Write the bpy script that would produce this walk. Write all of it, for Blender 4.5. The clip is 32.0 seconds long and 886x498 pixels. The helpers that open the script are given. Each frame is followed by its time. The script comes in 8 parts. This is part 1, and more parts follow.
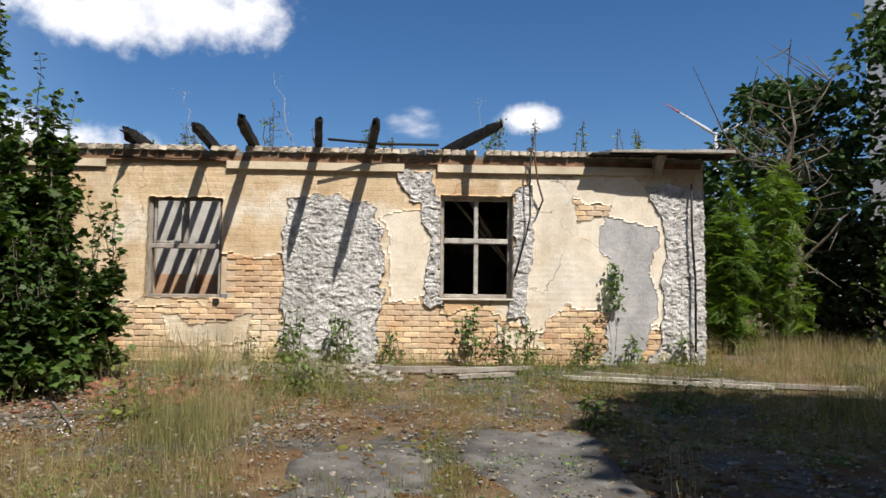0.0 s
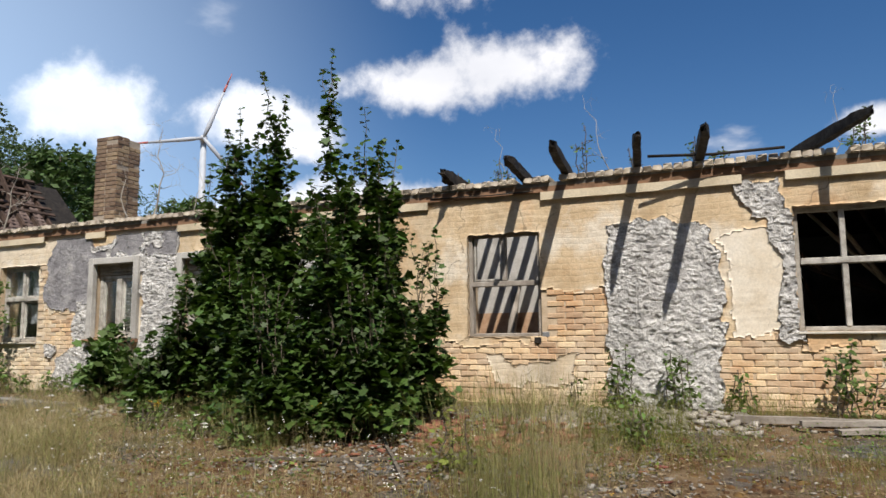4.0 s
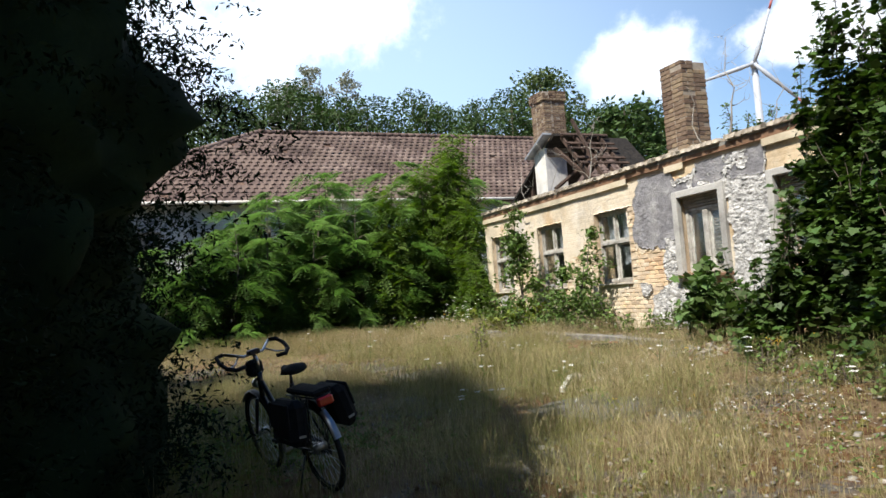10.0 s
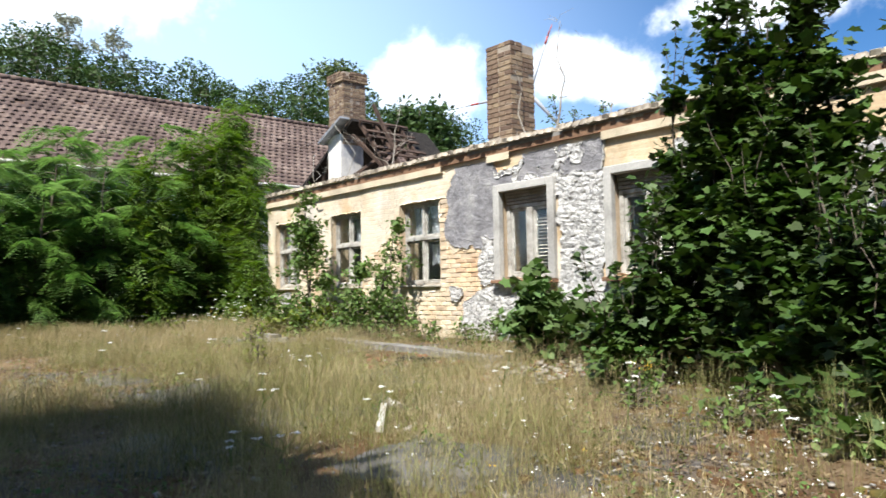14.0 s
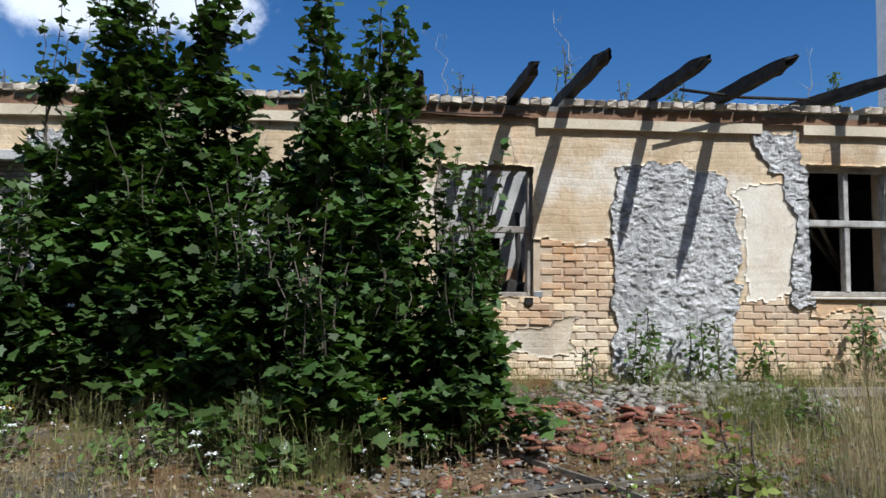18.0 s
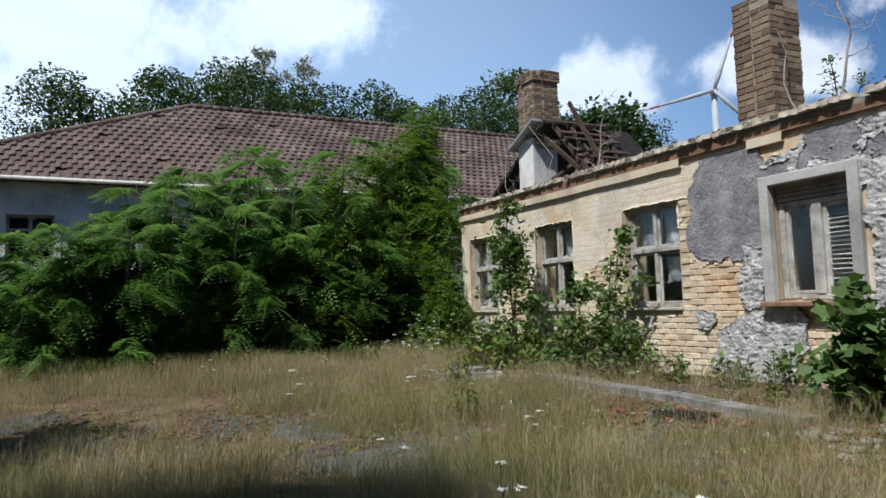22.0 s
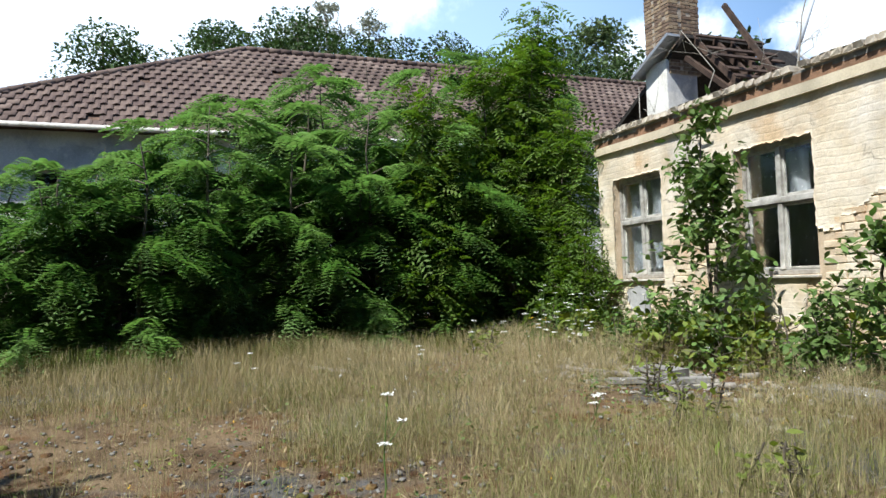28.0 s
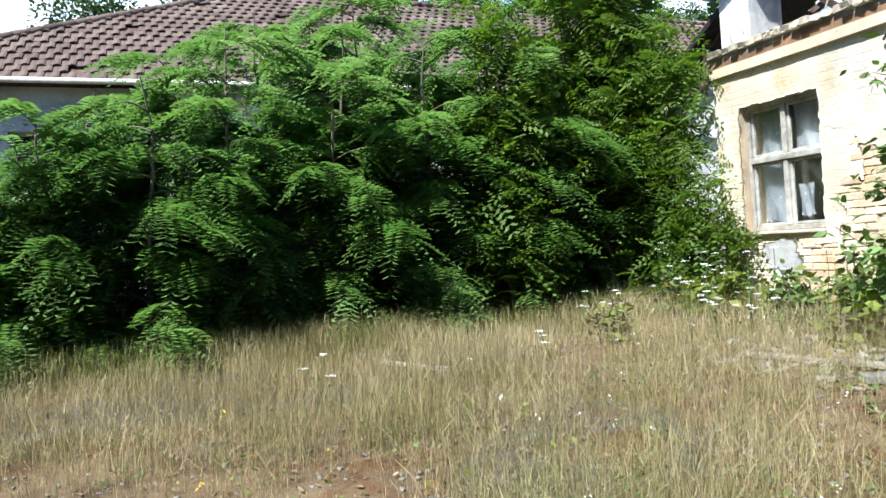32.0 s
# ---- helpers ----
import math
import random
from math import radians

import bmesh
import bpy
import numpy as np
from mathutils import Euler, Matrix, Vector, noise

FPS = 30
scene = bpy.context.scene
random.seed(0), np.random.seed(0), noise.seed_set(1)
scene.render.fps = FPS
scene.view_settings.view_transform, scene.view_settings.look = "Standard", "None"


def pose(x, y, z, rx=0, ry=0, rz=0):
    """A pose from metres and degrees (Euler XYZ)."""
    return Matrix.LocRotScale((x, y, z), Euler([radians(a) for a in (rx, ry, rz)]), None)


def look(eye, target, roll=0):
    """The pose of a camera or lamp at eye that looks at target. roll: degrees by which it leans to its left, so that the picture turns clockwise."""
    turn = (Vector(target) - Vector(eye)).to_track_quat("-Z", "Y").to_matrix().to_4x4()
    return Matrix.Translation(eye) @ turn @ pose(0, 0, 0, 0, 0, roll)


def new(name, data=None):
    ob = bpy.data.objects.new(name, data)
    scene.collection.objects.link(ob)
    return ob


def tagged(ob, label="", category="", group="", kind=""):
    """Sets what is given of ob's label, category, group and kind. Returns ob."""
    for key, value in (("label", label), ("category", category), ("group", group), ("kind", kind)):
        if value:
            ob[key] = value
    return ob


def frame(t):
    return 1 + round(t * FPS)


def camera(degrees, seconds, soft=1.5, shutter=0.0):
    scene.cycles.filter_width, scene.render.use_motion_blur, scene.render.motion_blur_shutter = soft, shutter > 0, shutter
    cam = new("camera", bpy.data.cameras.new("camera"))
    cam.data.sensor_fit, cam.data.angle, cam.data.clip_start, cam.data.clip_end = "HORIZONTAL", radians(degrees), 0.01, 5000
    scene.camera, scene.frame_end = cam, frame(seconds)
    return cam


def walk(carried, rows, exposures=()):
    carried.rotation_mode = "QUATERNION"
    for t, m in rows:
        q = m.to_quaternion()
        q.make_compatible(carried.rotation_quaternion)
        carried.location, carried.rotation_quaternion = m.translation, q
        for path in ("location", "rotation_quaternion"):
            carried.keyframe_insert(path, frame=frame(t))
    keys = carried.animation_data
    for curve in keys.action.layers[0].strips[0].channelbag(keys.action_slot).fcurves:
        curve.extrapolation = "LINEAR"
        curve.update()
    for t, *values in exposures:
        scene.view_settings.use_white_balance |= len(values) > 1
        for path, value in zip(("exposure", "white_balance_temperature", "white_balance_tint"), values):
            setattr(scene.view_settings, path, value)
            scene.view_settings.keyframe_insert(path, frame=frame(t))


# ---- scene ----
cam = camera(64.0, 32.0, shutter=0.1)
PATH = [
    (0, (3.794, -10.108, 0.882), (3.870, -8.115, 1.031), 0.6),
    (0.5, (3.800, -10.098, 0.882), (4.060, -8.121, 1.034), 0.2),
    (1, (3.777, -10.072, 0.872), (4.075, -8.101, 1.034), -1.4),
    (1.5, (3.752, -9.978, 0.871), (3.983, -7.997, 1.024), -1.3),
    (2, (3.729, -9.785, 0.881), (3.715, -7.797, 1.103), -1.1),
    (2.5, (3.686, -9.592, 0.894), (3.462, -7.620, 1.137), -1.5),
    (3, (3.621, -9.419, 0.905), (3.304, -7.463, 1.175), -2.7),
    (3.5, (3.586, -9.315, 0.914), (3.035, -7.406, 1.144), -1.2),
    (4, (3.566, -9.275, 0.905), (2.790, -7.448, 1.153), -0.5),
    (4.5, (3.552, -9.255, 0.892), (2.570, -7.532, 1.147), -0.4),
    (6.5, (3.737, -9.329, 0.853), (2.231, -8.016, 0.959), -1.8),
    (7, (3.662, -9.288, 0.846), (2.087, -8.057, 0.904), -1.8),
    (7.5, (3.543, -9.210, 0.842), (1.958, -7.991, 0.873), -1.8),
    (8, (3.398, -9.100, 0.844), (1.845, -7.842, 0.910), -2.6),
    (8.5, (3.304, -8.972, 0.838), (1.719, -7.757, 0.931), -2.1),
    (9, (3.062, -8.814, 0.833), (1.352, -7.784, 0.953), -1.1),
    (9.5, (2.743, -8.696, 0.830), (1.005, -7.712, 0.948), -3.0),
    (10, (2.432, -8.572, 0.828), (0.596, -7.792, 0.968), -4.2),
    (10.5, (2.153, -8.479, 0.833), (0.282, -7.775, 0.896), -2.8),
    (11, (1.884, -8.449, 0.834), (0.007, -7.758, 0.874), -4.1),
    (11.5, (1.649, -8.395, 0.837), (-0.252, -7.774, 0.823), -4.0),
    (12, (1.463, -8.305, 0.862), (-0.458, -7.751, 0.832), -2.4),
    (12.5, (1.289, -8.226, 0.889), (-0.616, -7.617, 0.907), -2.3),
    (13, (1.030, -8.113, 0.890), (-0.834, -7.389, 0.904), -2.9),
    (13.5, (0.707, -7.938, 0.865), (-1.085, -7.052, 0.914), -1.4),
    (14, (0.335, -7.701, 0.804), (-1.174, -6.393, 0.918), -1.0),
    (14.5, (-0.020, -7.640, 0.780), (-1.077, -5.946, 0.910), -0.7),
    (15, (-0.227, -7.598, 0.775), (-0.770, -5.679, 0.922), -1.4),
    (15.5, (-0.306, -7.560, 0.784), (-0.298, -5.566, 0.939), -0.5),
    (17.5, (-0.474, -7.529, 0.889), (-0.192, -5.554, 1.032), 0.6),
    (18, (-0.484, -7.550, 0.898), (-0.339, -5.560, 1.033), 0.5),
    (18.5, (-0.484, -7.572, 0.906), (-0.553, -5.577, 1.038), -0.1),
    (19, (-0.553, -7.589, 0.918), (-0.750, -5.603, 1.056), -0.4),
    (19.5, (-0.633, -7.587, 0.929), (-1.116, -5.650, 1.046), -1.2),
    (20, (-0.695, -7.449, 0.944), (-1.591, -5.666, 1.069), -1.8),
    (20.5, (-0.804, -7.185, 0.955), (-2.100, -5.667, 1.085), -1.2),
    (21, (-1.085, -7.161, 0.980), (-2.511, -5.767, 1.139), -3.3),
    (21.5, (-1.360, -7.105, 0.986), (-2.964, -5.919, 1.128), -2.3),
    (22, (-1.640, -7.026, 0.991), (-3.421, -6.132, 1.153), -1.7),
    (22.5, (-1.945, -6.970, 0.992), (-3.746, -6.120, 1.175), -2.3),
    (23, (-2.245, -6.904, 0.994), (-4.074, -6.111, 1.159), -1.7),
    (23.5, (-2.551, -6.812, 1.007), (-4.405, -6.082, 1.174), -2.3),
    (24, (-2.867, -6.746, 0.995), (-4.673, -5.904, 1.156), -2.4),
    (24.5, (-3.202, -6.676, 0.999), (-5.004, -5.821, 1.143), -2.5),
    (25, (-3.552, -6.592, 1.013), (-5.388, -5.813, 1.162), -2.0),
    (25.5, (-3.864, -6.566, 1.018), (-5.680, -5.737, 1.136), -3.3),
    (26, (-4.194, -6.540, 1.022), (-6.035, -5.768, 1.135), -2.5),
    (26.5, (-4.559, -6.490, 1.020), (-6.469, -5.908, 1.130), -1.2),
    (28.5, (-5.957, -6.089, 0.880), (-7.805, -5.331, 0.973), -1.9),
    (29, (-6.210, -6.129, 0.864), (-8.071, -5.403, 0.958), -2.8),
    (29.5, (-6.541, -6.108, 0.870), (-8.413, -5.413, 0.977), -1.4),
    (30, (-6.885, -6.091, 0.872), (-8.744, -5.364, 0.994), -2.5),
    (30.5, (-7.201, -6.104, 0.857), (-9.070, -5.398, 0.964), -2.2),
    (31, (-7.463, -6.230, 0.890), (-9.350, -5.569, 0.963), -0.7),
    (31.5, (-7.752, -6.351, 0.923), (-9.603, -5.597, 0.982), -2.1),
    (32, (-8.019, -6.355, 0.970), (-9.877, -5.613, 0.962), -3.9),
]

# ---- light and air ----
SUN_TRAVEL = Vector((-0.52, 1.0, -1.62)).normalized()
EXPOSURES = [(0, 0.42, 6650, 13), (4.5, 0.25, 6600, 13), (6.5, 0.45, 6550, 12), (10, 0.65, 6500, 11), (13, 1.0, 6450, 11), (15, 0.82, 6050, 11), (18, 0.28, 5700, 11), (20, 0.34, 5800, 11), (23, -0.12, 6000, 11), (25, -0.02, 6100, 10), (26.5, 0.30, 6150, 9), (30, 1.05, 5800, 8), (32, 1.22, 5800, 8)]
walk(cam, [(t, look(eye, target, roll)) for t, eye, target, roll in PATH], EXPOSURES)

sun = new("sun", bpy.data.lights.new("sun", "SUN"))
sun.data.energy, sun.data.angle, sun.data.color = 5.0, radians(0.6), (1.0, 0.95, 0.86)
sun.matrix_world = look((0, 0, 60), Vector((0, 0, 60)) + SUN_TRAVEL)


def make_sky():
    world = bpy.data.worlds.new("summer_sky")
    scene.world = world
    world.use_nodes = True
    nt = world.node_tree
    n, l = nt.nodes, nt.links
    n.clear()
    out, bg = n.new("ShaderNodeOutputWorld"), n.new("ShaderNodeBackground")
    sky = n.new("ShaderNodeTexSky")
    sky.sky_type, sky.sun_disc = "NISHITA", False
    sky.sun_elevation = math.asin(-SUN_TRAVEL.z)
    sky.sun_rotation = math.atan2(-SUN_TRAVEL.x, -SUN_TRAVEL.y)
    sky.air_density, sky.dust_density, sky.ozone_density = 1.0, 0.2, 4.0
    tc = n.new("ShaderNodeTexCoord")
    sep = n.new("ShaderNodeSeparateXYZ")
    l.new(tc.outputs["Generated"], sep.inputs[0])
    # project the view onto a flat cloud layer
    up = n.new("ShaderNodeMath"); up.operation = "MAXIMUM"; up.inputs[1].default_value = 0.0
    l.new(sep.outputs["Z"], up.inputs[0])
    add = n.new("ShaderNodeMath"); add.operation = "ADD"; add.inputs[1].default_value = 0.16
    l.new(up.outputs[0], add.inputs[0])
    div = n.new("ShaderNodeVectorMath"); div.operation = "DIVIDE"
    comb = n.new("ShaderNodeCombineXYZ")
    for k in range(3):
        l.new(add.outputs[0], comb.inputs[k])
    l.new(tc.outputs["Generated"], div.inputs[0]); l.new(comb.outputs[0], div.inputs[1])
    mp = n.new("ShaderNodeMapping"); mp.inputs["Scale"].default_value = (1, 1, 0.35); mp.inputs["Location"].default_value = CLOUD_SHIFT
    l.new(div.outputs[0], mp.inputs["Vector"])
    big = n.new("ShaderNodeTexNoise"); big.inputs["Scale"].default_value = 0.85; big.inputs["Detail"].default_value = 9; big.inputs["Roughness"].default_value = 0.52
    l.new(mp.outputs[0], big.inputs["Vector"])
    # the cloud banks that stand over the yard, with ragged edges
    rag = n.new("ShaderNodeTexNoise"); rag.inputs["Scale"].default_value = 9.0; rag.inputs["Detail"].default_value = 9; rag.inputs["Roughness"].default_value = 0.6
    l.new(tc.outputs["Generated"], rag.inputs["Vector"])
    best = None
    for yaw, elev, wide, tall in CLOUDS:
        a, b = radians(yaw), radians(elev)
        sub = n.new("ShaderNodeVectorMath"); sub.operation = "SUBTRACT"; sub.inputs[1].default_value = (-math.sin(a) * math.cos(b), math.cos(a) * math.cos(b), math.sin(b))
        l.new(tc.outputs["Generated"], sub.inputs[0])
        mul = n.new("ShaderNodeVectorMath"); mul.operation = "MULTIPLY"; mul.inputs[1].default_value = (1 / radians(wide), 1 / radians(wide), 1 / radians(tall))
        l.new(sub.outputs[0], mul.inputs[0])
        ln = n.new("ShaderNodeVectorMath"); ln.operation = "LENGTH"; l.new(mul.outputs[0], ln.inputs[0])
        inv = n.new("ShaderNodeMath"); inv.operation = "SUBTRACT"; inv.inputs[0].default_value = 1.0; l.new(ln.outputs["Value"], inv.inputs[1])
        if best is None:
            best = inv
        else:
            mx = n.new("ShaderNodeMath"); mx.operation = "SMOOTH_MAX"; mx.inputs[2].default_value = 0.25
            l.new(best.outputs[0], mx.inputs[0]); l.new(inv.outputs[0], mx.inputs[1]); best = mx
    edge = n.new("ShaderNodeMath"); edge.operation = "MULTIPLY_ADD"; edge.inputs[1].default_value = 2.2
    l.new(rag.outputs["Fac"], edge.inputs[0]); l.new(best.outputs[0], edge.inputs[2])
    bank = n.new("ShaderNodeMapRange"); bank.interpolation_type = "SMOOTHSTEP"; bank.inputs[1].default_value, bank.inputs[2].default_value = 1.20, 1.78
    l.new(edge.outputs[0], bank.inputs[0])
    thin = n.new("ShaderNodeMapRange"); thin.interpolation_type = "SMOOTHSTEP"; thin.inputs[1].default_value, thin.inputs[2].default_value = 0.60, 0.70
    l.new(big.outputs["Fac"], thin.inputs[0])
    ramp = n.new("ShaderNodeMath"); ramp.operation = "MAXIMUM"
    l.new(bank.outputs[0], ramp.inputs[0]); l.new(thin.outputs[0], ramp.inputs[1])
    soft = n.new("ShaderNodeTexNoise"); soft.inputs["Scale"].default_value = 2.6; soft.inputs["Detail"].default_value = 5
    l.new(mp.outputs[0], soft.inputs["Vector"])
    shade = n.new("ShaderNodeMix"); shade.data_type = "RGBA"
    shade.inputs["A"].default_value, shade.inputs["B"].default_value = (8.2, 8.9, 10.0, 1), (16.5, 16.5, 16.4, 1)
    l.new(soft.outputs["Fac"], shade.inputs["Factor"])
    deep = n.new("ShaderNodeHueSaturation"); deep.inputs["Hue"].default_value = 0.503; deep.inputs["Saturation"].default_value = 1.25; deep.inputs["Value"].default_value = 1.12
    l.new(sky.outputs[0], deep.inputs["Color"])
    mix = n.new("ShaderNodeMix"); mix.data_type = "RGBA"
    l.new(ramp.outputs[0], mix.inputs["Factor"]); l.new(deep.outputs[0], mix.inputs["A"]); l.new(shade.outputs["Result"], mix.inputs["B"])
    # thin high haze towards the west
    west = n.new("ShaderNodeMapRange"); west.interpolation_type = "SMOOTHSTEP"
    west.inputs[1].default_value, west.inputs[2].default_value, west.inputs[3].default_value, west.inputs[4].default_value = -0.35, -1.0, 0.0, 0.38
    l.new(sep.outputs["X"], west.inputs[0])
    veil = n.new("ShaderNodeMix"); veil.data_type = "RGBA"; veil.inputs["B"].default_value = (15.6, 20.2, 25.2, 1)
    l.new(west.outputs[0], veil.inputs["Factor"]); l.new(mix.outputs["Result"], veil.inputs["A"])
    l.new(veil.outputs["Result"], bg.inputs["Color"])
    bg.inputs["Strength"].default_value = 0.067
    l.new(bg.outputs[0], out.inputs[0])


CLOUD_SHIFT = (1.3, 0.4, 0.0)
# yaw to the west of north, height, half width, half height, in degrees
CLOUDS = ((25, 20, 11, 3.2), (17, 21.5, 8, 3.5), (38, 16.5, 8, 3.6), (50, 16.5, 6, 4), (32, 10, 15, 3.5), (98, 22, 26, 16), (74, 23, 9, 5), (-9, 14.5, 3.5, 1.6), (22, 32, 14, 6), (62, 9, 14, 4))
make_sky()


# ---- materials ----
def material(name, colours, scale=3.0, rough=0.85, bump=0.3, fine=40.0, metal=0.0, island=0.0, instance=0.0, stretch=(1, 1, 1), thin=0.0, spec=0.3, depth=0.02, courses=0.0, stain=0.0, patches=None, cracks=0.0, world=False):
    """A painted, stony, woody or leafy surface: three colours mixed by noise at two scales, with relief from both."""
    m = bpy.data.materials.new(name)
    m.use_nodes = True
    nt = m.node_tree
    n, l = nt.nodes, nt.links
    b = n["Principled BSDF"]
    tc = n.new("ShaderNodeTexCoord")
    mp = n.new("ShaderNodeMapping"); mp.inputs["Scale"].default_value = stretch
    if world:
        place = n.new("ShaderNodeNewGeometry")
        l.new(place.outputs["Position"], mp.inputs["Vector"])
    else:
        l.new(tc.outputs["Object"], mp.inputs["Vector"])
    a = n.new("ShaderNodeTexNoise"); a.inputs["Scale"].default_value = scale; a.inputs["Detail"].default_value = 8; a.inputs["Roughness"].default_value = 0.62
    f = n.new("ShaderNodeTexNoise"); f.inputs["Scale"].default_value = fine; f.inputs["Detail"].default_value = 6; f.inputs["Roughness"].default_value = 0.7
    for t in (a, f):
        l.new(mp.outputs[0], t.inputs["Vector"])
    r = n.new("ShaderNodeValToRGB")
    e = r.color_ramp.elements
    e[0].position, e[1].position = 0.32, 0.70
    e[0].color, e[1].color = (*colours[0], 1), (*colours[-1], 1)
    if len(colours) > 2:
        q = e.new(0.5); q.color = (*colours[1], 1)
    l.new(a.outputs["Fac"], r.inputs[0])
    colour = r.outputs[0]
    if patches:
        # broad areas in which an older or newer coat shows
        pn = n.new("ShaderNodeTexNoise"); pn.inputs["Scale"].default_value = 0.75; pn.inputs["Detail"].default_value = 7; pn.inputs["Roughness"].default_value = 0.6
        l.new(tc.outputs["Object"], pn.inputs["Vector"])
        for lo, hi, tone in patches:
            pr = n.new("ShaderNodeMapRange"); pr.inputs[1].default_value, pr.inputs[2].default_value = lo, hi; pr.inputs[4].default_value = 0.8
            l.new(pn.outputs["Fac"], pr.inputs[0])
            px = n.new("ShaderNodeMix"); px.data_type = "RGBA"; px.inputs["B"].default_value = (*tone, 1)
            l.new(pr.outputs[0], px.inputs["Factor"]); l.new(colour, px.inputs["A"]); colour = px.outputs["Result"]
    if courses:
        # brick courses telegraphing through thin plaster
        ms = n.new("ShaderNodeMapping"); ms.inputs["Rotation"].default_value = (radians(90), 0, 0); l.new(tc.outputs["Object"], ms.inputs["Vector"])
        wob = n.new("ShaderNodeTexNoise"); wob.inputs["Scale"].default_value = 2.5; l.new(tc.outputs["Object"], wob.inputs["Vector"])
        wv = n.new("ShaderNodeVectorMath"); wv.operation = "MULTIPLY_ADD"; wv.inputs[1].default_value = (0.09, 0.09, 0.09)
        l.new(wob.outputs["Color"], wv.inputs[0]); l.new(ms.outputs[0], wv.inputs[2])
        br = n.new("ShaderNodeTexBrick"); br.inputs["Scale"].default_value = 1.0; br.inputs["Brick Width"].default_value = 0.25; br.inputs["Row Height"].default_value = 0.083
        br.inputs["Mortar Size"].default_value, br.inputs["Mortar Smooth"].default_value = 0.014, 0.8
        br.inputs["Color1"].default_value, br.inputs["Color2"].default_value, br.inputs["Mortar"].default_value = (0.62, 0.46, 0.28, 1), (0.55, 0.34, 0.17, 1), (0.44, 0.34, 0.22, 1)
        l.new(wv.outputs[0], br.inputs["Vector"])
        worn = n.new("ShaderNodeTexNoise"); worn.inputs["Scale"].default_value = 1.5; worn.inputs["Detail"].default_value = 10; worn.inputs["Roughness"].default_value = 0.68
        l.new(tc.outputs["Object"], worn.inputs["Vector"])
        wr = n.new("ShaderNodeMapRange"); wr.inputs[1].default_value, wr.inputs[2].default_value, wr.inputs[3].default_value, wr.inputs[4].default_value = 0.46, 0.68, 0.0, 0.24
        l.new(worn.outputs["Fac"], wr.inputs[0])
        wx = n.new("ShaderNodeMix"); wx.data_type = "RGBA"
        l.new(wr.outputs[0], wx.inputs["Factor"]); l.new(colour, wx.inputs["A"]); l.new(br.outputs["Color"], wx.inputs["B"]); colour = wx.outputs["Result"]
    if cracks:
        wob2 = n.new("ShaderNodeTexNoise"); wob2.inputs["Scale"].default_value = 3.0; wob2.inputs["Detail"].default_value = 6; l.new(tc.outputs["Object"], wob2.inputs["Vector"])
        wa = n.new("ShaderNodeVectorMath"); wa.operation = "MULTIPLY_ADD"; wa.inputs[1].default_value = (0.45, 0.45, 0.45)
        l.new(wob2.outputs["Color"], wa.inputs[0]); l.new(tc.outputs["Object"], wa.inputs[2])
        vo = n.new("ShaderNodeTexVoronoi"); vo.feature = "DISTANCE_TO_EDGE"; vo.inputs["Scale"].default_value = 0.8; l.new(wa.outputs[0], vo.inputs["Vector"])
        cr = n.new("ShaderNodeMapRange"); cr.inputs[1].default_value, cr.inputs[2].default_value, cr.inputs[3].default_value, cr.inputs[4].default_value = 0.0, 0.008, 1.0, 0.0
        l.new(vo.outputs["Distance"], cr.inputs[0])
        cm = n.new("ShaderNodeMapRange"); cm.inputs[1].default_value, cm.inputs[2].default_value, cm.inputs[4].default_value = 0.45, 0.55, cracks
        l.new(a.outputs["Fac"], cm.inputs[0])
        ck = n.new("ShaderNodeMath"); ck.operation = "MULTIPLY"; l.new(cr.outputs[0], ck.inputs[0]); l.new(cm.outputs[0], ck.inputs[1]); crack = ck.outputs[0]
        cx = n.new("ShaderNodeMix"); cx.data_type = "RGBA"; cx.inputs["B"].default_value = (0.12, 0.085, 0.055, 1)
        l.new(crack, cx.inputs["Factor"]); l.new(colour, cx.inputs["A"]); colour = cx.outputs["Result"]
    v = n.new("ShaderNodeHueSaturation")
    l.new(colour, v.inputs["Color"])
    val = n.new("ShaderNodeMath"); val.operation = "MULTIPLY_ADD"; val.inputs[1].default_value = 0.7; val.inputs[2].default_value = 0.65
    l.new(f.outputs["Fac"], val.inputs[0])
    last = val
    if island or instance:
        if island:
            g = n.new("ShaderNodeNewGeometry"); src, amount = g.outputs["Random Per Island"], island
        else:
            g = n.new("ShaderNodeObjectInfo"); src, amount = g.outputs["Random"], instance
        k = n.new("ShaderNodeMath"); k.operation = "MULTIPLY_ADD"; k.inputs[1].default_value = amount; k.inputs[2].default_value = 1 - amount / 2
        l.new(src, k.inputs[0])
        w = n.new("ShaderNodeMath"); w.operation = "MULTIPLY"
        l.new(k.outputs[0], w.inputs[0]); l.new(last.outputs[0], w.inputs[1]); last = w
        h = n.new("ShaderNodeMath"); h.operation = "MULTIPLY_ADD"; h.inputs[1].default_value = 0.035 * amount; h.inputs[2].default_value = 0.5 - 0.0175 * amount
        l.new(src, h.inputs[0]); l.new(h.outputs[0], v.inputs["Hue"])
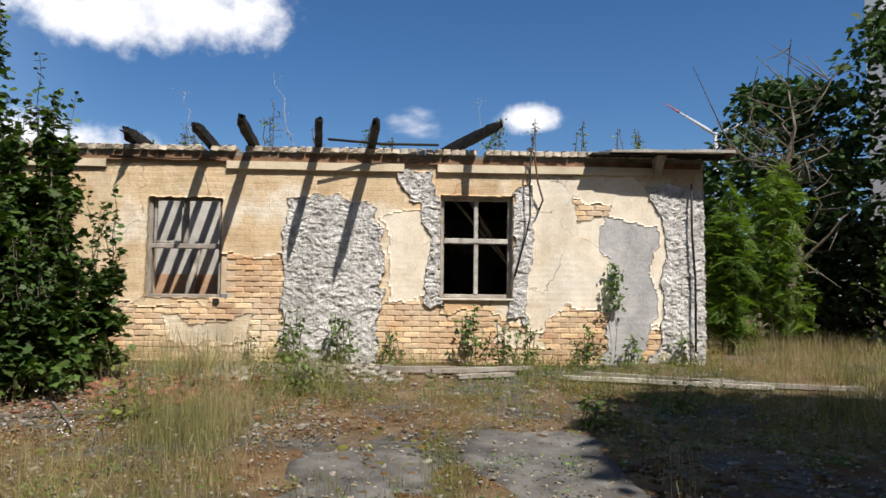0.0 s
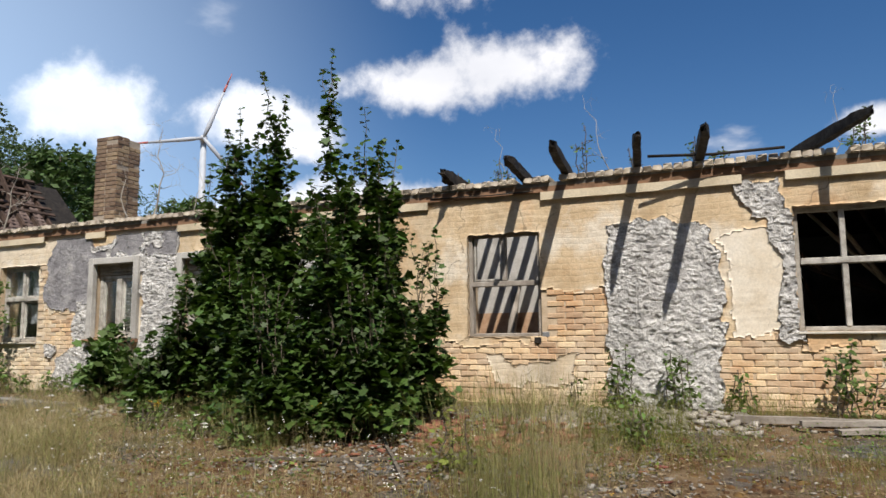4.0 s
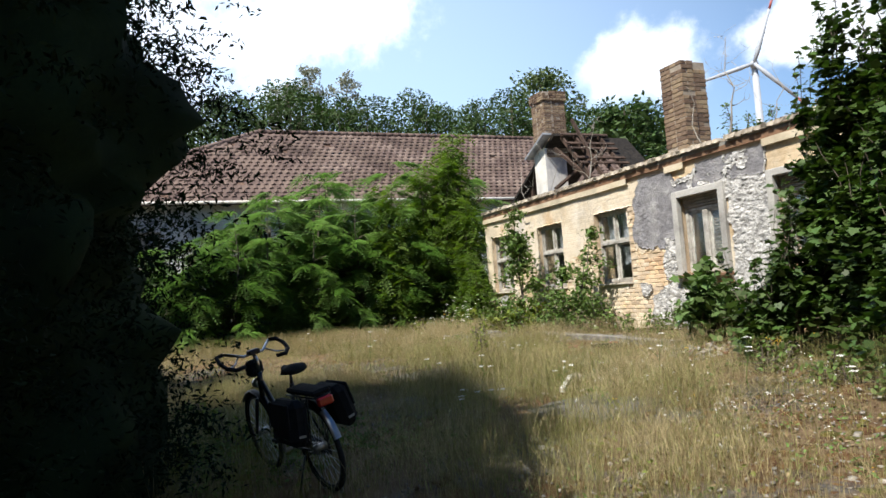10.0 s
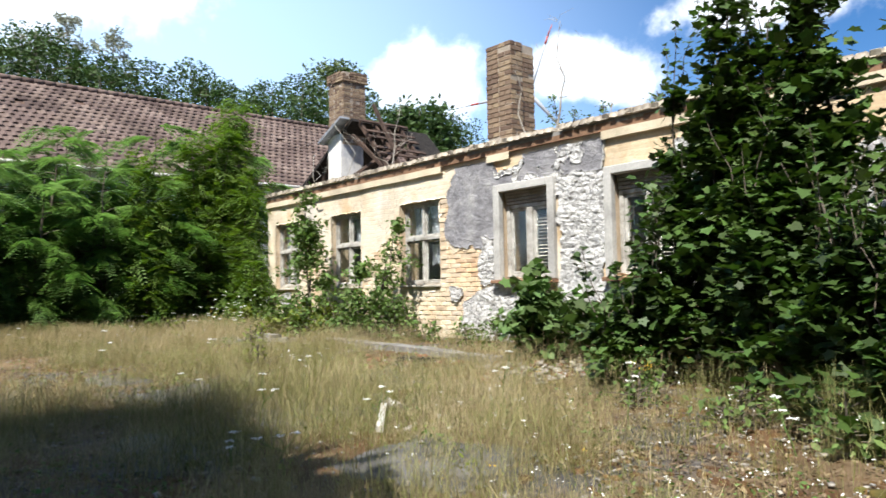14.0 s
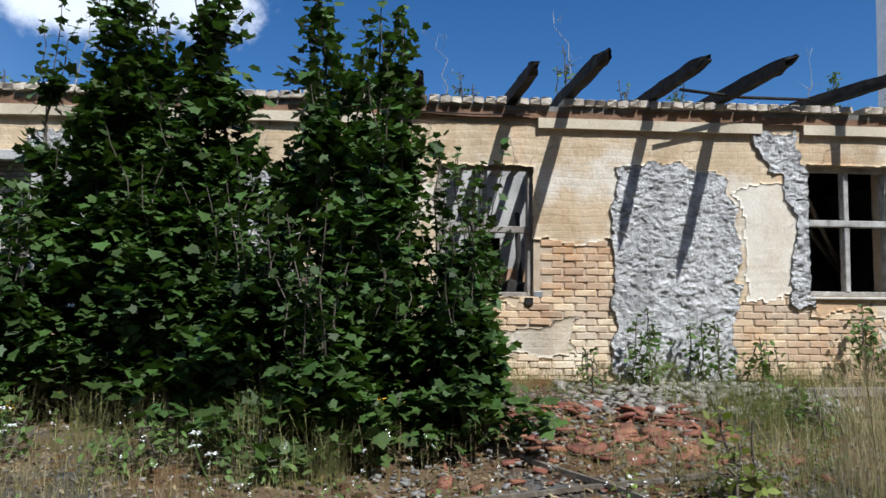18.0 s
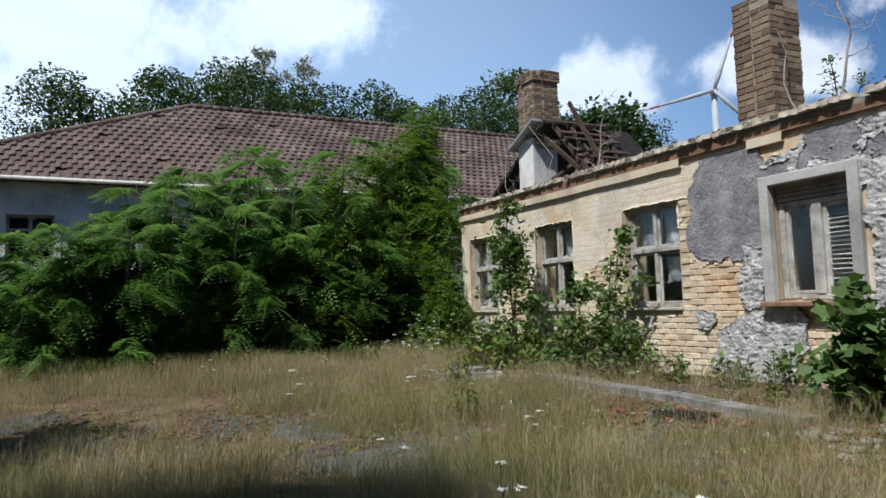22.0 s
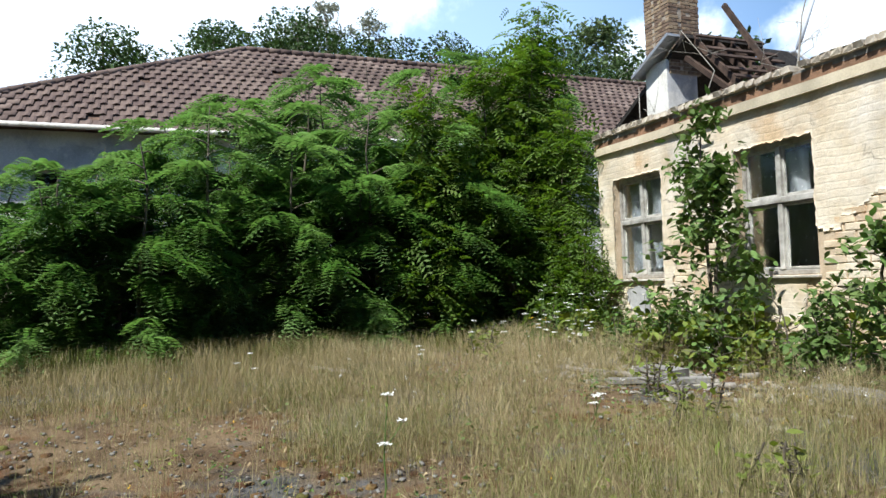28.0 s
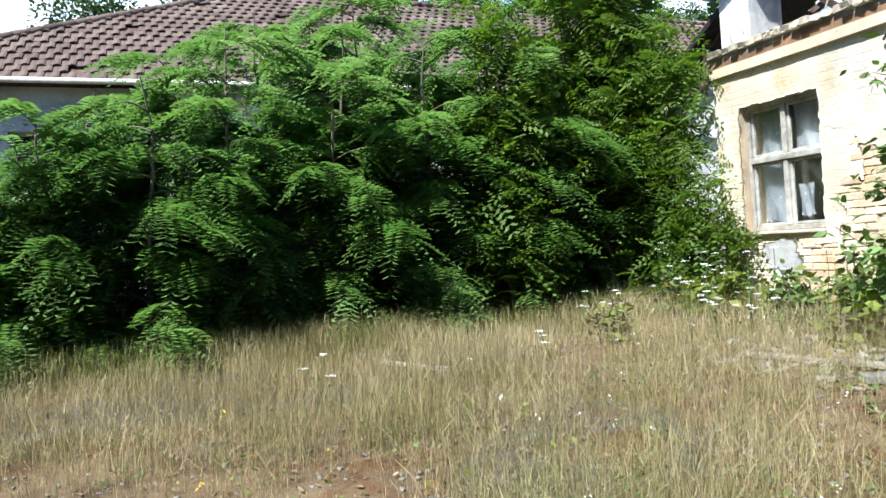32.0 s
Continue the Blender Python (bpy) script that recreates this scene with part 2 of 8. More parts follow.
    if stain:
        s = n.new("ShaderNodeTexNoise"); s.inputs["Scale"].default_value = 0.9; s.inputs["Detail"].default_value = 9
        ms = n.new("ShaderNodeMapping"); ms.inputs["Scale"].default_value = (1.6, 1.6, 0.55); l.new(tc.outputs["Object"], ms.inputs["Vector"]); l.new(ms.outputs[0], s.inputs["Vector"])
        sr = n.new("ShaderNodeMapRange"); sr.inputs[1].default_value, sr.inputs[2].default_value, sr.inputs[3].default_value, sr.inputs[4].default_value = 0.5, 0.72, 1.0, 1.0 - stain
        l.new(s.outputs["Fac"], sr.inputs[0])
        w2 = n.new("ShaderNodeMath"); w2.operation = "MULTIPLY"; l.new(last.outputs[0], w2.inputs[0]); l.new(sr.outputs[0], w2.inputs[1]); last = w2
    l.new(last.outputs[0], v.inputs["Value"])
    l.new(v.outputs[0], b.inputs["Base Color"])
    b.inputs["Roughness"].default_value, b.inputs["Metallic"].default_value = rough, metal
    b.inputs["Specular IOR Level"].default_value = spec
    mixh = n.new("ShaderNodeMath"); mixh.operation = "MULTIPLY_ADD"; mixh.inputs[1].default_value = 0.5
    l.new(f.outputs["Fac"], mixh.inputs[0]); l.new(a.outputs["Fac"], mixh.inputs[2])
    height = mixh
    if courses:
        hb = n.new("ShaderNodeMath"); hb.operation = "MULTIPLY_ADD"; hb.inputs[1].default_value = -courses
        l.new(br.outputs["Fac"], hb.inputs[0]); l.new(mixh.outputs[0], hb.inputs[2]); height = hb
    bp = n.new("ShaderNodeBump"); bp.inputs["Strength"].default_value = bump; bp.inputs["Distance"].default_value = depth
    l.new(height.outputs[0], bp.inputs["Height"]); l.new(bp.outputs[0], b.inputs["Normal"])
    if thin:
        tr = n.new("ShaderNodeBsdfTranslucent"); ad = n.new("ShaderNodeMixShader"); ad.inputs[0].default_value = thin
        hs = n.new("ShaderNodeHueSaturation"); hs.inputs["Saturation"].default_value = 1.15; hs.inputs["Value"].default_value = 1.5
        l.new(v.outputs[0], hs.inputs["Color"]); l.new(hs.outputs[0], tr.inputs["Color"])
        l.new(b.outputs[0], ad.inputs[1]); l.new(tr.outputs[0], ad.inputs[2]); l.new(ad.outputs[0], n["Material Output"].inputs[0])
    return m


def glass_material(name, tint, rough=0.03):
    m = bpy.data.materials.new(name)
    m.use_nodes = True
    nt = m.node_tree
    n, l = nt.nodes, nt.links
    b = n["Principled BSDF"]
    b.inputs["Base Color"].default_value = (*tint, 1)
    b.inputs["Roughness"].default_value, b.inputs["IOR"].default_value, b.inputs["Transmission Weight"].default_value = rough, 1.5, 1.0
    d = n.new("ShaderNodeTexNoise"); d.inputs["Scale"].default_value = 6; d.inputs["Detail"].default_value = 8
    rr = n.new("ShaderNodeMapRange"); rr.inputs[1].default_value, rr.inputs[2].default_value, rr.inputs[3].default_value, rr.inputs[4].default_value = 0.4, 0.75, rough, 0.35
    l.new(d.outputs["Fac"], rr.inputs[0]); l.new(rr.outputs[0], b.inputs["Roughness"])
    return m


M = {
    "plaster": material("ochre_plaster", [(0.50, 0.365, 0.215), (0.62, 0.485, 0.315), (0.71, 0.60, 0.44)], 2.6, 0.9, 0.9, 20, courses=0.09, stain=0.28, depth=0.014, patches=((0.54, 0.62, (0.58, 0.37, 0.20)), (0.46, 0.38, (0.76, 0.70, 0.59))), cracks=0.8),
    "pale_plaster": material("pale_smooth_plaster", [(0.64, 0.54, 0.40), (0.74, 0.67, 0.55), (0.80, 0.75, 0.65)], 1.4, 0.9, 0.45, 40, stain=0.22, depth=0.012, patches=((0.58, 0.66, (0.60, 0.42, 0.25)),), cracks=0.9),
    "cornice": material("cornice_plaster", [(0.55, 0.47, 0.33), (0.68, 0.60, 0.45)], 2.0, 0.9, 0.4, 50, stain=0.3),
    "thin_plaster": material("thin_cream_whitewash", [(0.58, 0.47, 0.32), (0.69, 0.60, 0.46), (0.76, 0.69, 0.57)], 2.0, 0.9, 0.8, 20, courses=0.10, stain=0.3, depth=0.016, patches=((0.56, 0.66, (0.60, 0.43, 0.26)), (0.44, 0.36, (0.72, 0.66, 0.58))), cracks=0.6),
    "grey_render": material("grey_rough_render", [(0.33, 0.325, 0.315), (0.60, 0.59, 0.57), (0.83, 0.82, 0.79)], 9.0, 0.95, 1.0, 38, stain=0.2, depth=0.06),
    "smooth_cement": material("smooth_blue_grey_cement", [(0.30, 0.30, 0.305), (0.41, 0.41, 0.41), (0.52, 0.515, 0.50)], 2.5, 0.9, 0.6, 30, stain=0.25, cracks=0.4),
    "dark_render": material("dark_grey_render", [(0.17, 0.165, 0.175), (0.27, 0.265, 0.275), (0.40, 0.39, 0.385)], 3.5, 0.95, 1.0, 30, depth=0.05),
    "mortar": material("lime_mortar", [(0.47, 0.36, 0.24), (0.60, 0.49, 0.36)], 6, 0.95, 0.5, 60),
    "brick": material("yellow_brick", [(0.56, 0.33, 0.17), (0.66, 0.50, 0.33), (0.74, 0.64, 0.49)], 1.1, 0.9, 0.7, 45, instance=0.42, world=True),
    "brick_joined": material("yellow_brick_far", [(0.56, 0.33, 0.17), (0.66, 0.50, 0.33), (0.74, 0.64, 0.49)], 1.1, 0.9, 0.7, 45, island=0.42),
    "washed_brick": material("whitewashed_brick", [(0.56, 0.38, 0.22), (0.66, 0.55, 0.40), (0.73, 0.66, 0.54)], 1.6, 0.9, 0.7, 45, island=0.35),
    "coping": material("coping_brick", [(0.28, 0.23, 0.17), (0.42, 0.36, 0.28), (0.54, 0.49, 0.41)], 4, 0.95, 0.6, 40, instance=0.4),
    "red_brick": material("red_brick_band", [(0.14, 0.085, 0.05), (0.22, 0.13, 0.08), (0.30, 0.17, 0.10)], 5, 0.9, 0.5, 50),
    "chimney_brick": material("chimney_brick", [(0.10, 0.066, 0.044), (0.185, 0.125, 0.082), (0.27, 0.205, 0.145)], 2.5, 0.95, 0.6, 60, instance=0.85),
    "chimney_core": material("chimney_mortar", [(0.28, 0.235, 0.185), (0.42, 0.365, 0.30)], 6, 0.95, 0.5, 50),
    "char": material("charred_timber", [(0.008, 0.007, 0.006), (0.018, 0.015, 0.012), (0.042, 0.035, 0.028)], 9, 0.8, 0.9, 30, stretch=(1, 1, 1)),
    "old_wood": material("grey_weathered_wood", [(0.15, 0.13, 0.105), (0.28, 0.25, 0.215), (0.42, 0.39, 0.345)], 3, 0.85, 0.5, 60),
    "frame_wood": material("grey_flaked_window_wood", [(0.19, 0.175, 0.15), (0.34, 0.32, 0.285), (0.50, 0.48, 0.44)], 6, 0.8, 0.5, 50),
    "paint": material("flaking_white_paint", [(0.20, 0.185, 0.155), (0.40, 0.385, 0.35), (0.56, 0.55, 0.51)], 6, 0.7, 0.5, 50),
    "brown_wood": material("brown_roof_timber", [(0.05, 0.032, 0.024), (0.11, 0.068, 0.05), (0.18, 0.115, 0.085)], 4, 0.9, 0.5, 40),
    "dark_timber": material("dark_roof_timber", [(0.028, 0.019, 0.014), (0.062, 0.040, 0.030), (0.115, 0.075, 0.055)], 4, 0.9, 0.5, 40),
    "inner_wall": material("grey_inner_plaster", [(0.30, 0.29, 0.27), (0.45, 0.44, 0.41), (0.55, 0.54, 0.51)], 1.8, 0.95, 0.4, 30, stain=0.3),
    "inner_brick": material("inner_brick", [(0.30, 0.16, 0.09), (0.42, 0.27, 0.17), (0.50, 0.36, 0.25)], 3, 0.95, 0.4, 30),
    "felt": material("white_roofing_felt", [(0.45, 0.43, 0.38), (0.62, 0.60, 0.55), (0.74, 0.72, 0.68)], 5, 0.9, 0.4, 30),
    "zinc": material("zinc_sheet", [(0.30, 0.31, 0.32), (0.45, 0.46, 0.47)], 4, 0.5, 0.2, 30, metal=0.6),
    "white_pier": material("white_limewash", [(0.60, 0.57, 0.50), (0.72, 0.70, 0.64), (0.78, 0.76, 0.71)], 3, 0.9, 0.4, 30, stain=0.25),
    "blue_grey": material("blue_grey_plaster", [(0.40, 0.40, 0.415), (0.52, 0.52, 0.53), (0.62, 0.62, 0.625)], 1.4, 0.95, 0.4, 25, stain=0.3, patches=((0.50, 0.54, (0.68, 0.66, 0.62)),)),
    "tile": material("brown_roof_tile", [(0.088, 0.061, 0.051), (0.148, 0.105, 0.088), (0.215, 0.160, 0.137)], 0.6, 0.85, 0.4, 20, instance=0.5),
    "tile_joined": material("brown_roof_tile_far", [(0.088, 0.061, 0.051), (0.148, 0.105, 0.088), (0.215, 0.160, 0.137)], 0.6, 0.85, 0.4, 20, island=0.5),
    "concrete": material("weathered_concrete", [(0.12, 0.115, 0.10), (0.21, 0.20, 0.18), (0.32, 0.31, 0.285)], 4, 0.92, 0.5, 40),
    "litter": material("dry_leaf_litter", [(0.09, 0.055, 0.03), (0.20, 0.14, 0.08), (0.36, 0.29, 0.19)], 5, 0.9, 0.3, 30, island=0.9),
    "rubble": material("pale_rubble", [(0.17, 0.15, 0.12), (0.29, 0.265, 0.225), (0.44, 0.41, 0.36)], 7, 0.95, 0.6, 40, island=0.5),
    "red_rubble": material("red_tile_rubble", [(0.13, 0.055, 0.036), (0.22, 0.085, 0.055), (0.32, 0.145, 0.095)], 6, 0.95, 0.5, 40, island=0.6),
    "bark": material("grey_brown_bark", [(0.07, 0.055, 0.04), (0.13, 0.11, 0.085), (0.22, 0.19, 0.155)], 8, 0.95, 0.8, 40, stretch=(1, 1, 0.3)),
    "pale_bark": material("pale_dead_wood", [(0.24, 0.21, 0.17), (0.36, 0.33, 0.28), (0.48, 0.45, 0.40)], 8, 0.9, 0.6, 40, stretch=(1, 1, 0.3)),
    "maple": material("maple_leaf", [(0.024, 0.050, 0.010), (0.048, 0.088, 0.017), (0.088, 0.138, 0.030)], 1.2, 0.55, 0.2, 30, island=0.8, thin=0.18, spec=0.35),
    "locust": material("locust_leaflet", [(0.072, 0.140, 0.036), (0.128, 0.218, 0.062), (0.200, 0.295, 0.112)], 0.8, 0.55, 0.1, 30, island=0.55, thin=0.42),
    "ash": material("ash_leaf", [(0.060, 0.110, 0.018), (0.105, 0.172, 0.030), (0.165, 0.232, 0.052)], 1.0, 0.6, 0.1, 30, island=0.6, thin=0.42),
    "weed": material("weed_leaf", [(0.060, 0.108, 0.026), (0.108, 0.168, 0.042), (0.160, 0.220, 0.066)], 2, 0.65, 0.1, 30, island=0.8, thin=0.25),
    "lime_leaf": material("yellow_green_leaf", [(0.10, 0.14, 0.025), (0.17, 0.21, 0.04), (0.24, 0.27, 0.06)], 2, 0.65, 0.1, 30, island=0.7, thin=0.3),
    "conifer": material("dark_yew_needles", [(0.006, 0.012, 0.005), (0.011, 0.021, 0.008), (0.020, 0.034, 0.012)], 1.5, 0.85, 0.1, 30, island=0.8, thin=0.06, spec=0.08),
    "wood_far": material("far_forest_leaf", [(0.028, 0.055, 0.016), (0.052, 0.092, 0.026), (0.085, 0.130, 0.042)], 0.25, 0.7, 0.1, 10, island=0.7, thin=0.15),
    "birch_leaf": material("light_grey_green_leaf", [(0.06, 0.09, 0.035), (0.10, 0.14, 0.055), (0.15, 0.19, 0.085)], 0.3, 0.7, 0.1, 10, island=0.7, thin=0.2),
    "birch_far": material("sparse_birch_leaf", [(0.17, 0.18, 0.13), (0.25, 0.26, 0.19), (0.33, 0.33, 0.26)], 0.4, 0.7, 0.1, 10, island=0.7, thin=0.2),
    "dry_grass": material("dry_straw_grass", [(0.200, 0.164, 0.075), (0.330, 0.272, 0.145), (0.490, 0.418, 0.258)], 0.7, 0.8, 0.1, 20, island=0.45, thin=0.25),
    "green_grass": material("green_grass", [(0.082, 0.100, 0.020), (0.140, 0.150, 0.035), (0.215, 0.205, 0.065)], 0.8, 0.75, 0.1, 20, island=0.8, thin=0.25),
    "bramble": material("bramble_leaf", [(0.052, 0.098, 0.026), (0.088, 0.145, 0.040), (0.135, 0.19, 0.066)], 1.6, 0.6, 0.2, 30, island=0.8, thin=0.25),
    "reflection_film": material("pale_reflection_film", [(0.16, 0.18, 0.20), (0.28, 0.30, 0.33), (0.42, 0.44, 0.47)], 3.0, 0.5, 0.4, 12, stretch=(1, 1, 0.3), thin=0.3),
    "straw_green": material("yellowing_grass", [(0.13, 0.145, 0.045), (0.23, 0.225, 0.085), (0.36, 0.335, 0.16)], 0.9, 0.75, 0.1, 20, island=0.8, thin=0.25),
    "white_flower": material("white_petals", [(0.72, 0.72, 0.66), (0.82, 0.82, 0.78)], 8, 0.7, 0.1, 30),
    "yellow_flower": material("yellow_petals", [(0.55, 0.32, 0.02), (0.70, 0.45, 0.03)], 8, 0.7, 0.1, 30),
    "black": material("black_enamel", [(0.010, 0.010, 0.011), (0.020, 0.020, 0.022)], 6, 0.35, 0.05, 30, spec=0.5),
    "rubber": material("black_rubber", [(0.012, 0.012, 0.012), (0.024, 0.024, 0.024)], 20, 0.8, 0.3, 80),
    "fabric": material("black_pannier_fabric", [(0.006, 0.006, 0.007), (0.013, 0.013, 0.014)], 15, 0.95, 0.4, 200),
    "chrome": material("bright_metal", [(0.55, 0.55, 0.56), (0.65, 0.65, 0.66)], 10, 0.28, 0.05, 60, metal=1.0),
    "red_lens": material("red_lamp_lens", [(0.45, 0.015, 0.010), (0.55, 0.025, 0.015)], 10, 0.2, 0.1, 80, spec=0.6),
    "white_metal": material("white_tower_paint", [(0.62, 0.63, 0.64), (0.72, 0.73, 0.74)], 0.2, 0.5, 0.02, 2),
    "turbine_paint": material("pale_grey_turbine_paint", [(0.36, 0.39, 0.43), (0.44, 0.47, 0.51)], 0.2, 0.5, 0.02, 2),
    "red_metal": material("red_tip_paint", [(0.36, 0.09, 0.075), (0.44, 0.12, 0.10)], 0.2, 0.5, 0.02, 2),
    "inner_dark": material("dark_interior", [(0.05, 0.045, 0.04), (0.11, 0.10, 0.085)], 3, 0.95, 0.4, 30),
    "red_cloth": material("faded_red_cloth", [(0.30, 0.05, 0.05), (0.38, 0.08, 0.07)], 6, 0.9, 0.3, 60),
    "lath": material("pale_lath", [(0.30, 0.27, 0.22), (0.45, 0.42, 0.36), (0.55, 0.52, 0.46)], 4, 0.9, 0.4, 50),
    "pane": glass_material("dusty_pane", (0.86, 0.90, 0.90)),
    "wire": material("black_cable", [(0.012, 0.012, 0.012), (0.02, 0.02, 0.02)], 10, 0.6, 0.1, 40),
}


def ground_material():
    m = bpy.data.materials.new("dry_yard_soil")
    m.use_nodes = True
    nt = m.node_tree
    n, l = nt.nodes, nt.links
    b = n["Principled BSDF"]
    tc = n.new("ShaderNodeTexCoord")

    def nz(s, d=8, r=0.6):
        t = n.new("ShaderNodeTexNoise"); t.inputs["Scale"].default_value = s; t.inputs["Detail"].default_value = d; t.inputs["Roughness"].default_value = r
        l.new(tc.outputs["Object"], t.inputs["Vector"])
        return t

    def ramp(src, lo, hi):
        r = n.new("ShaderNodeMapRange"); r.inputs[1].default_value, r.inputs[2].default_value = lo, hi
        l.new(src, r.inputs[0])
        return r.outputs[0]

    def mix(fac, a, c):
        x = n.new("ShaderNodeMix"); x.data_type = "RGBA"
        l.new(fac, x.inputs["Factor"])
        for key, v in (("A", a), ("B", c)):
            if isinstance(v, tuple):
                x.inputs[key].default_value = (*v, 1)
            else:
                l.new(v, x.inputs[key])
        return x.outputs["Result"]
    soil = mix(ramp(nz(3.0).outputs["Fac"], 0.35, 0.65), (0.098, 0.062, 0.033), (0.225, 0.158, 0.088))
    asph = mix(ramp(nz(9.0).outputs["Fac"], 0.4, 0.65), (0.06, 0.058, 0.054), (0.15, 0.145, 0.135))
    c = mix(ramp(nz(0.55, 6).outputs["Fac"], 0.50, 0.58), soil, asph)
    c = mix(ramp(nz(1.3, 9, 0.7).outputs["Fac"], 0.52, 0.62), c, (0.135, 0.066, 0.028))
    c = mix(ramp(nz(2.1, 9, 0.7).outputs["Fac"], 0.62, 0.70), c, (0.075, 0.085, 0.025))
    c = mix(ramp(nz(38, 4, 0.8).outputs["Fac"], 0.60, 0.70), c, (0.30, 0.25, 0.18))
    c = mix(ramp(nz(55, 5, 0.85).outputs["Fac"], 0.58, 0.70), c, (0.035, 0.026, 0.017))
    c = mix(ramp(nz(120, 3, 0.8).outputs["Fac"], 0.62, 0.72), c, (0.40, 0.35, 0.27))
    l.new(c, b.inputs["Base Color"])
    b.inputs["Roughness"].default_value = 0.95
    b.inputs["Specular IOR Level"].default_value = 0.15
    bp = n.new("ShaderNodeBump"); bp.inputs["Strength"].default_value = 0.7; bp.inputs["Distance"].default_value = 0.03
    h = n.new("ShaderNodeMath"); h.operation = "ADD"
    l.new(nz(14, 8, 0.75).outputs["Fac"], h.inputs[0]); l.new(nz(60, 5, 0.8).outputs["Fac"], h.inputs[1])
    l.new(h.outputs[0], bp.inputs["Height"]); l.new(bp.outputs[0], b.inputs["Normal"])
    return m


M["ground"] = ground_material()


# ---- building blocks ----
def empty(name, x=0, y=0, z=0, rz=0):
    ob = new(name)
    ob.matrix_basis = pose(x, y, z, 0, 0, rz)
    ob.empty_display_size = 0.1
    return ob


def link(name, me, mat, parent=None, label="", smooth=False):
    me.materials.append(M[mat] if isinstance(mat, str) else mat)
    if smooth:
        me.polygons.foreach_set("use_smooth", np.ones(len(me.polygons), bool))
    ob = new(name, me)
    if parent is not None:
        ob.parent = parent
    return tagged(ob, label)


def part(name, bm, mat, parent=None, label="", smooth=False):
    me = bpy.data.meshes.new(name)
    bmesh.ops.recalc_face_normals(bm, faces=bm.faces)
    bm.to_mesh(me)
    bm.free()
    return link(name, me, mat, parent, label, smooth)


def from_faces(name, verts, faces, mat, parent=None, label="", smooth=False):
    me = bpy.data.meshes.new(name)
    me.from_pydata([tuple(v) for v in verts], [], faces)
    me.update()
    return link(name, me, mat, parent, label, smooth)


def from_polys(name, verts, size, mat, parent=None, label="", smooth=False):
    """A mesh of many separate polygons of the same number of corners: verts in order, size corners each."""
    verts = np.asarray(verts, np.float32).reshape(-1, 3)
    count = len(verts) // size
    me = bpy.data.meshes.new(name)
    me.vertices.add(len(verts)); me.vertices.foreach_set("co", verts.ravel())
    me.loops.add(len(verts)); me.loops.foreach_set("vertex_index", np.arange(len(verts), dtype=np.int32))
    me.polygons.add(count); me.polygons.foreach_set("loop_start", np.arange(0, len(verts), size, dtype=np.int32))
    me.update(calc_edges=True)
    me.validate()
    return link(name, me, mat, parent, label, smooth)


def from_indexed(name, verts, faces, mat, parent=None, label="", smooth=False):
    """A mesh from arrays of corners and of faces with the same number of corners."""
    verts, faces = np.asarray(verts, np.float32), np.asarray(faces, np.int32)
    me = bpy.data.meshes.new(name)
    me.vertices.add(len(verts)); me.vertices.foreach_set("co", verts.ravel())
    me.loops.add(faces.size); me.loops.foreach_set("vertex_index", faces.ravel())
    me.polygons.add(len(faces)); me.polygons.foreach_set("loop_start", np.arange(0, faces.size, faces.shape[1], dtype=np.int32))
    me.update(calc_edges=True)
    me.validate()
    return link(name, me, mat, parent, label, smooth)


def box(bm, x0, x1, y0, y1, z0, z1, m=None, bevel=0.0, skew=0.0):
    vs = [bm.verts.new((x, y, z)) for z in (z0, z1) for y in (y0, y1) for x in (x0, x1)]
    fs = [bm.faces.new([vs[i] for i in q]) for q in ((0, 2, 3, 1), (4, 5, 7, 6), (0, 1, 5, 4), (2, 6, 7, 3), (0, 4, 6, 2), (1, 3, 7, 5))]
    if skew:
        for v in vs:
            v.co += Vector((random.uniform(-skew, skew), random.uniform(-skew, skew), random.uniform(-skew, skew)))
    if bevel:
        edges = {e for f in fs for e in f.edges}
        made = bmesh.ops.bevel(bm, geom=list(edges), offset=bevel, segments=1, affect="EDGES")
        vs = list({v for f in made["faces"] for v in f.verts} | {v for v in vs if v.is_valid})
    if m is not None:
        bmesh.ops.transform(bm, matrix=m, verts=[v for v in vs if v.is_valid])
    return bm


def boxed(name, dims, mat, parent=None, label="", m=None, bevel=0.006, skew=0.0):
    return part(name, box(bmesh.new(), *dims, m=m, bevel=bevel, skew=skew), mat, parent, label)


def tube_arrays(points, radii, sides=7):
    """Rings round a line of points; the corners and the four-cornered faces."""
    points = [Vector(p) for p in points]
    verts, faces = [], []
    for i, p in enumerate(points):
        d = (points[min(i + 1, len(points) - 1)] - points[max(i - 1, 0)]).normalized()
        a = d.orthogonal().normalized() if i == 0 else (a - d * a.dot(d)).normalized()
        b = d.cross(a)
        for k in range(sides):
            w = 2 * math.pi * k / sides
            verts.append(p + (a * math.cos(w) + b * math.sin(w)) * radii[i])
    for i in range(len(points) - 1):
        for k in range(sides):
            faces.append((i * sides + k, i * sides + (k + 1) % sides, (i + 1) * sides + (k + 1) % sides, (i + 1) * sides + k))
    return verts, faces


def tubes(name, runs, mat, parent=None, label="", sides=7, caps=True):
    verts, faces = [], []
    for points, radii in runs:
        if not isinstance(radii, (list, tuple)):
            radii = [radii] * len(points)
        v, f = tube_arrays(points, radii, sides)
        base = len(verts)
        verts += v
        faces += [tuple(base + i for i in q) for q in f]
        if caps:
            faces.append(tuple(base + k for k in range(sides))[::-1])
            faces.append(tuple(base + len(v) - sides + k for k in range(sides)))
    return from_faces(name, verts, faces, mat, parent, label, True)


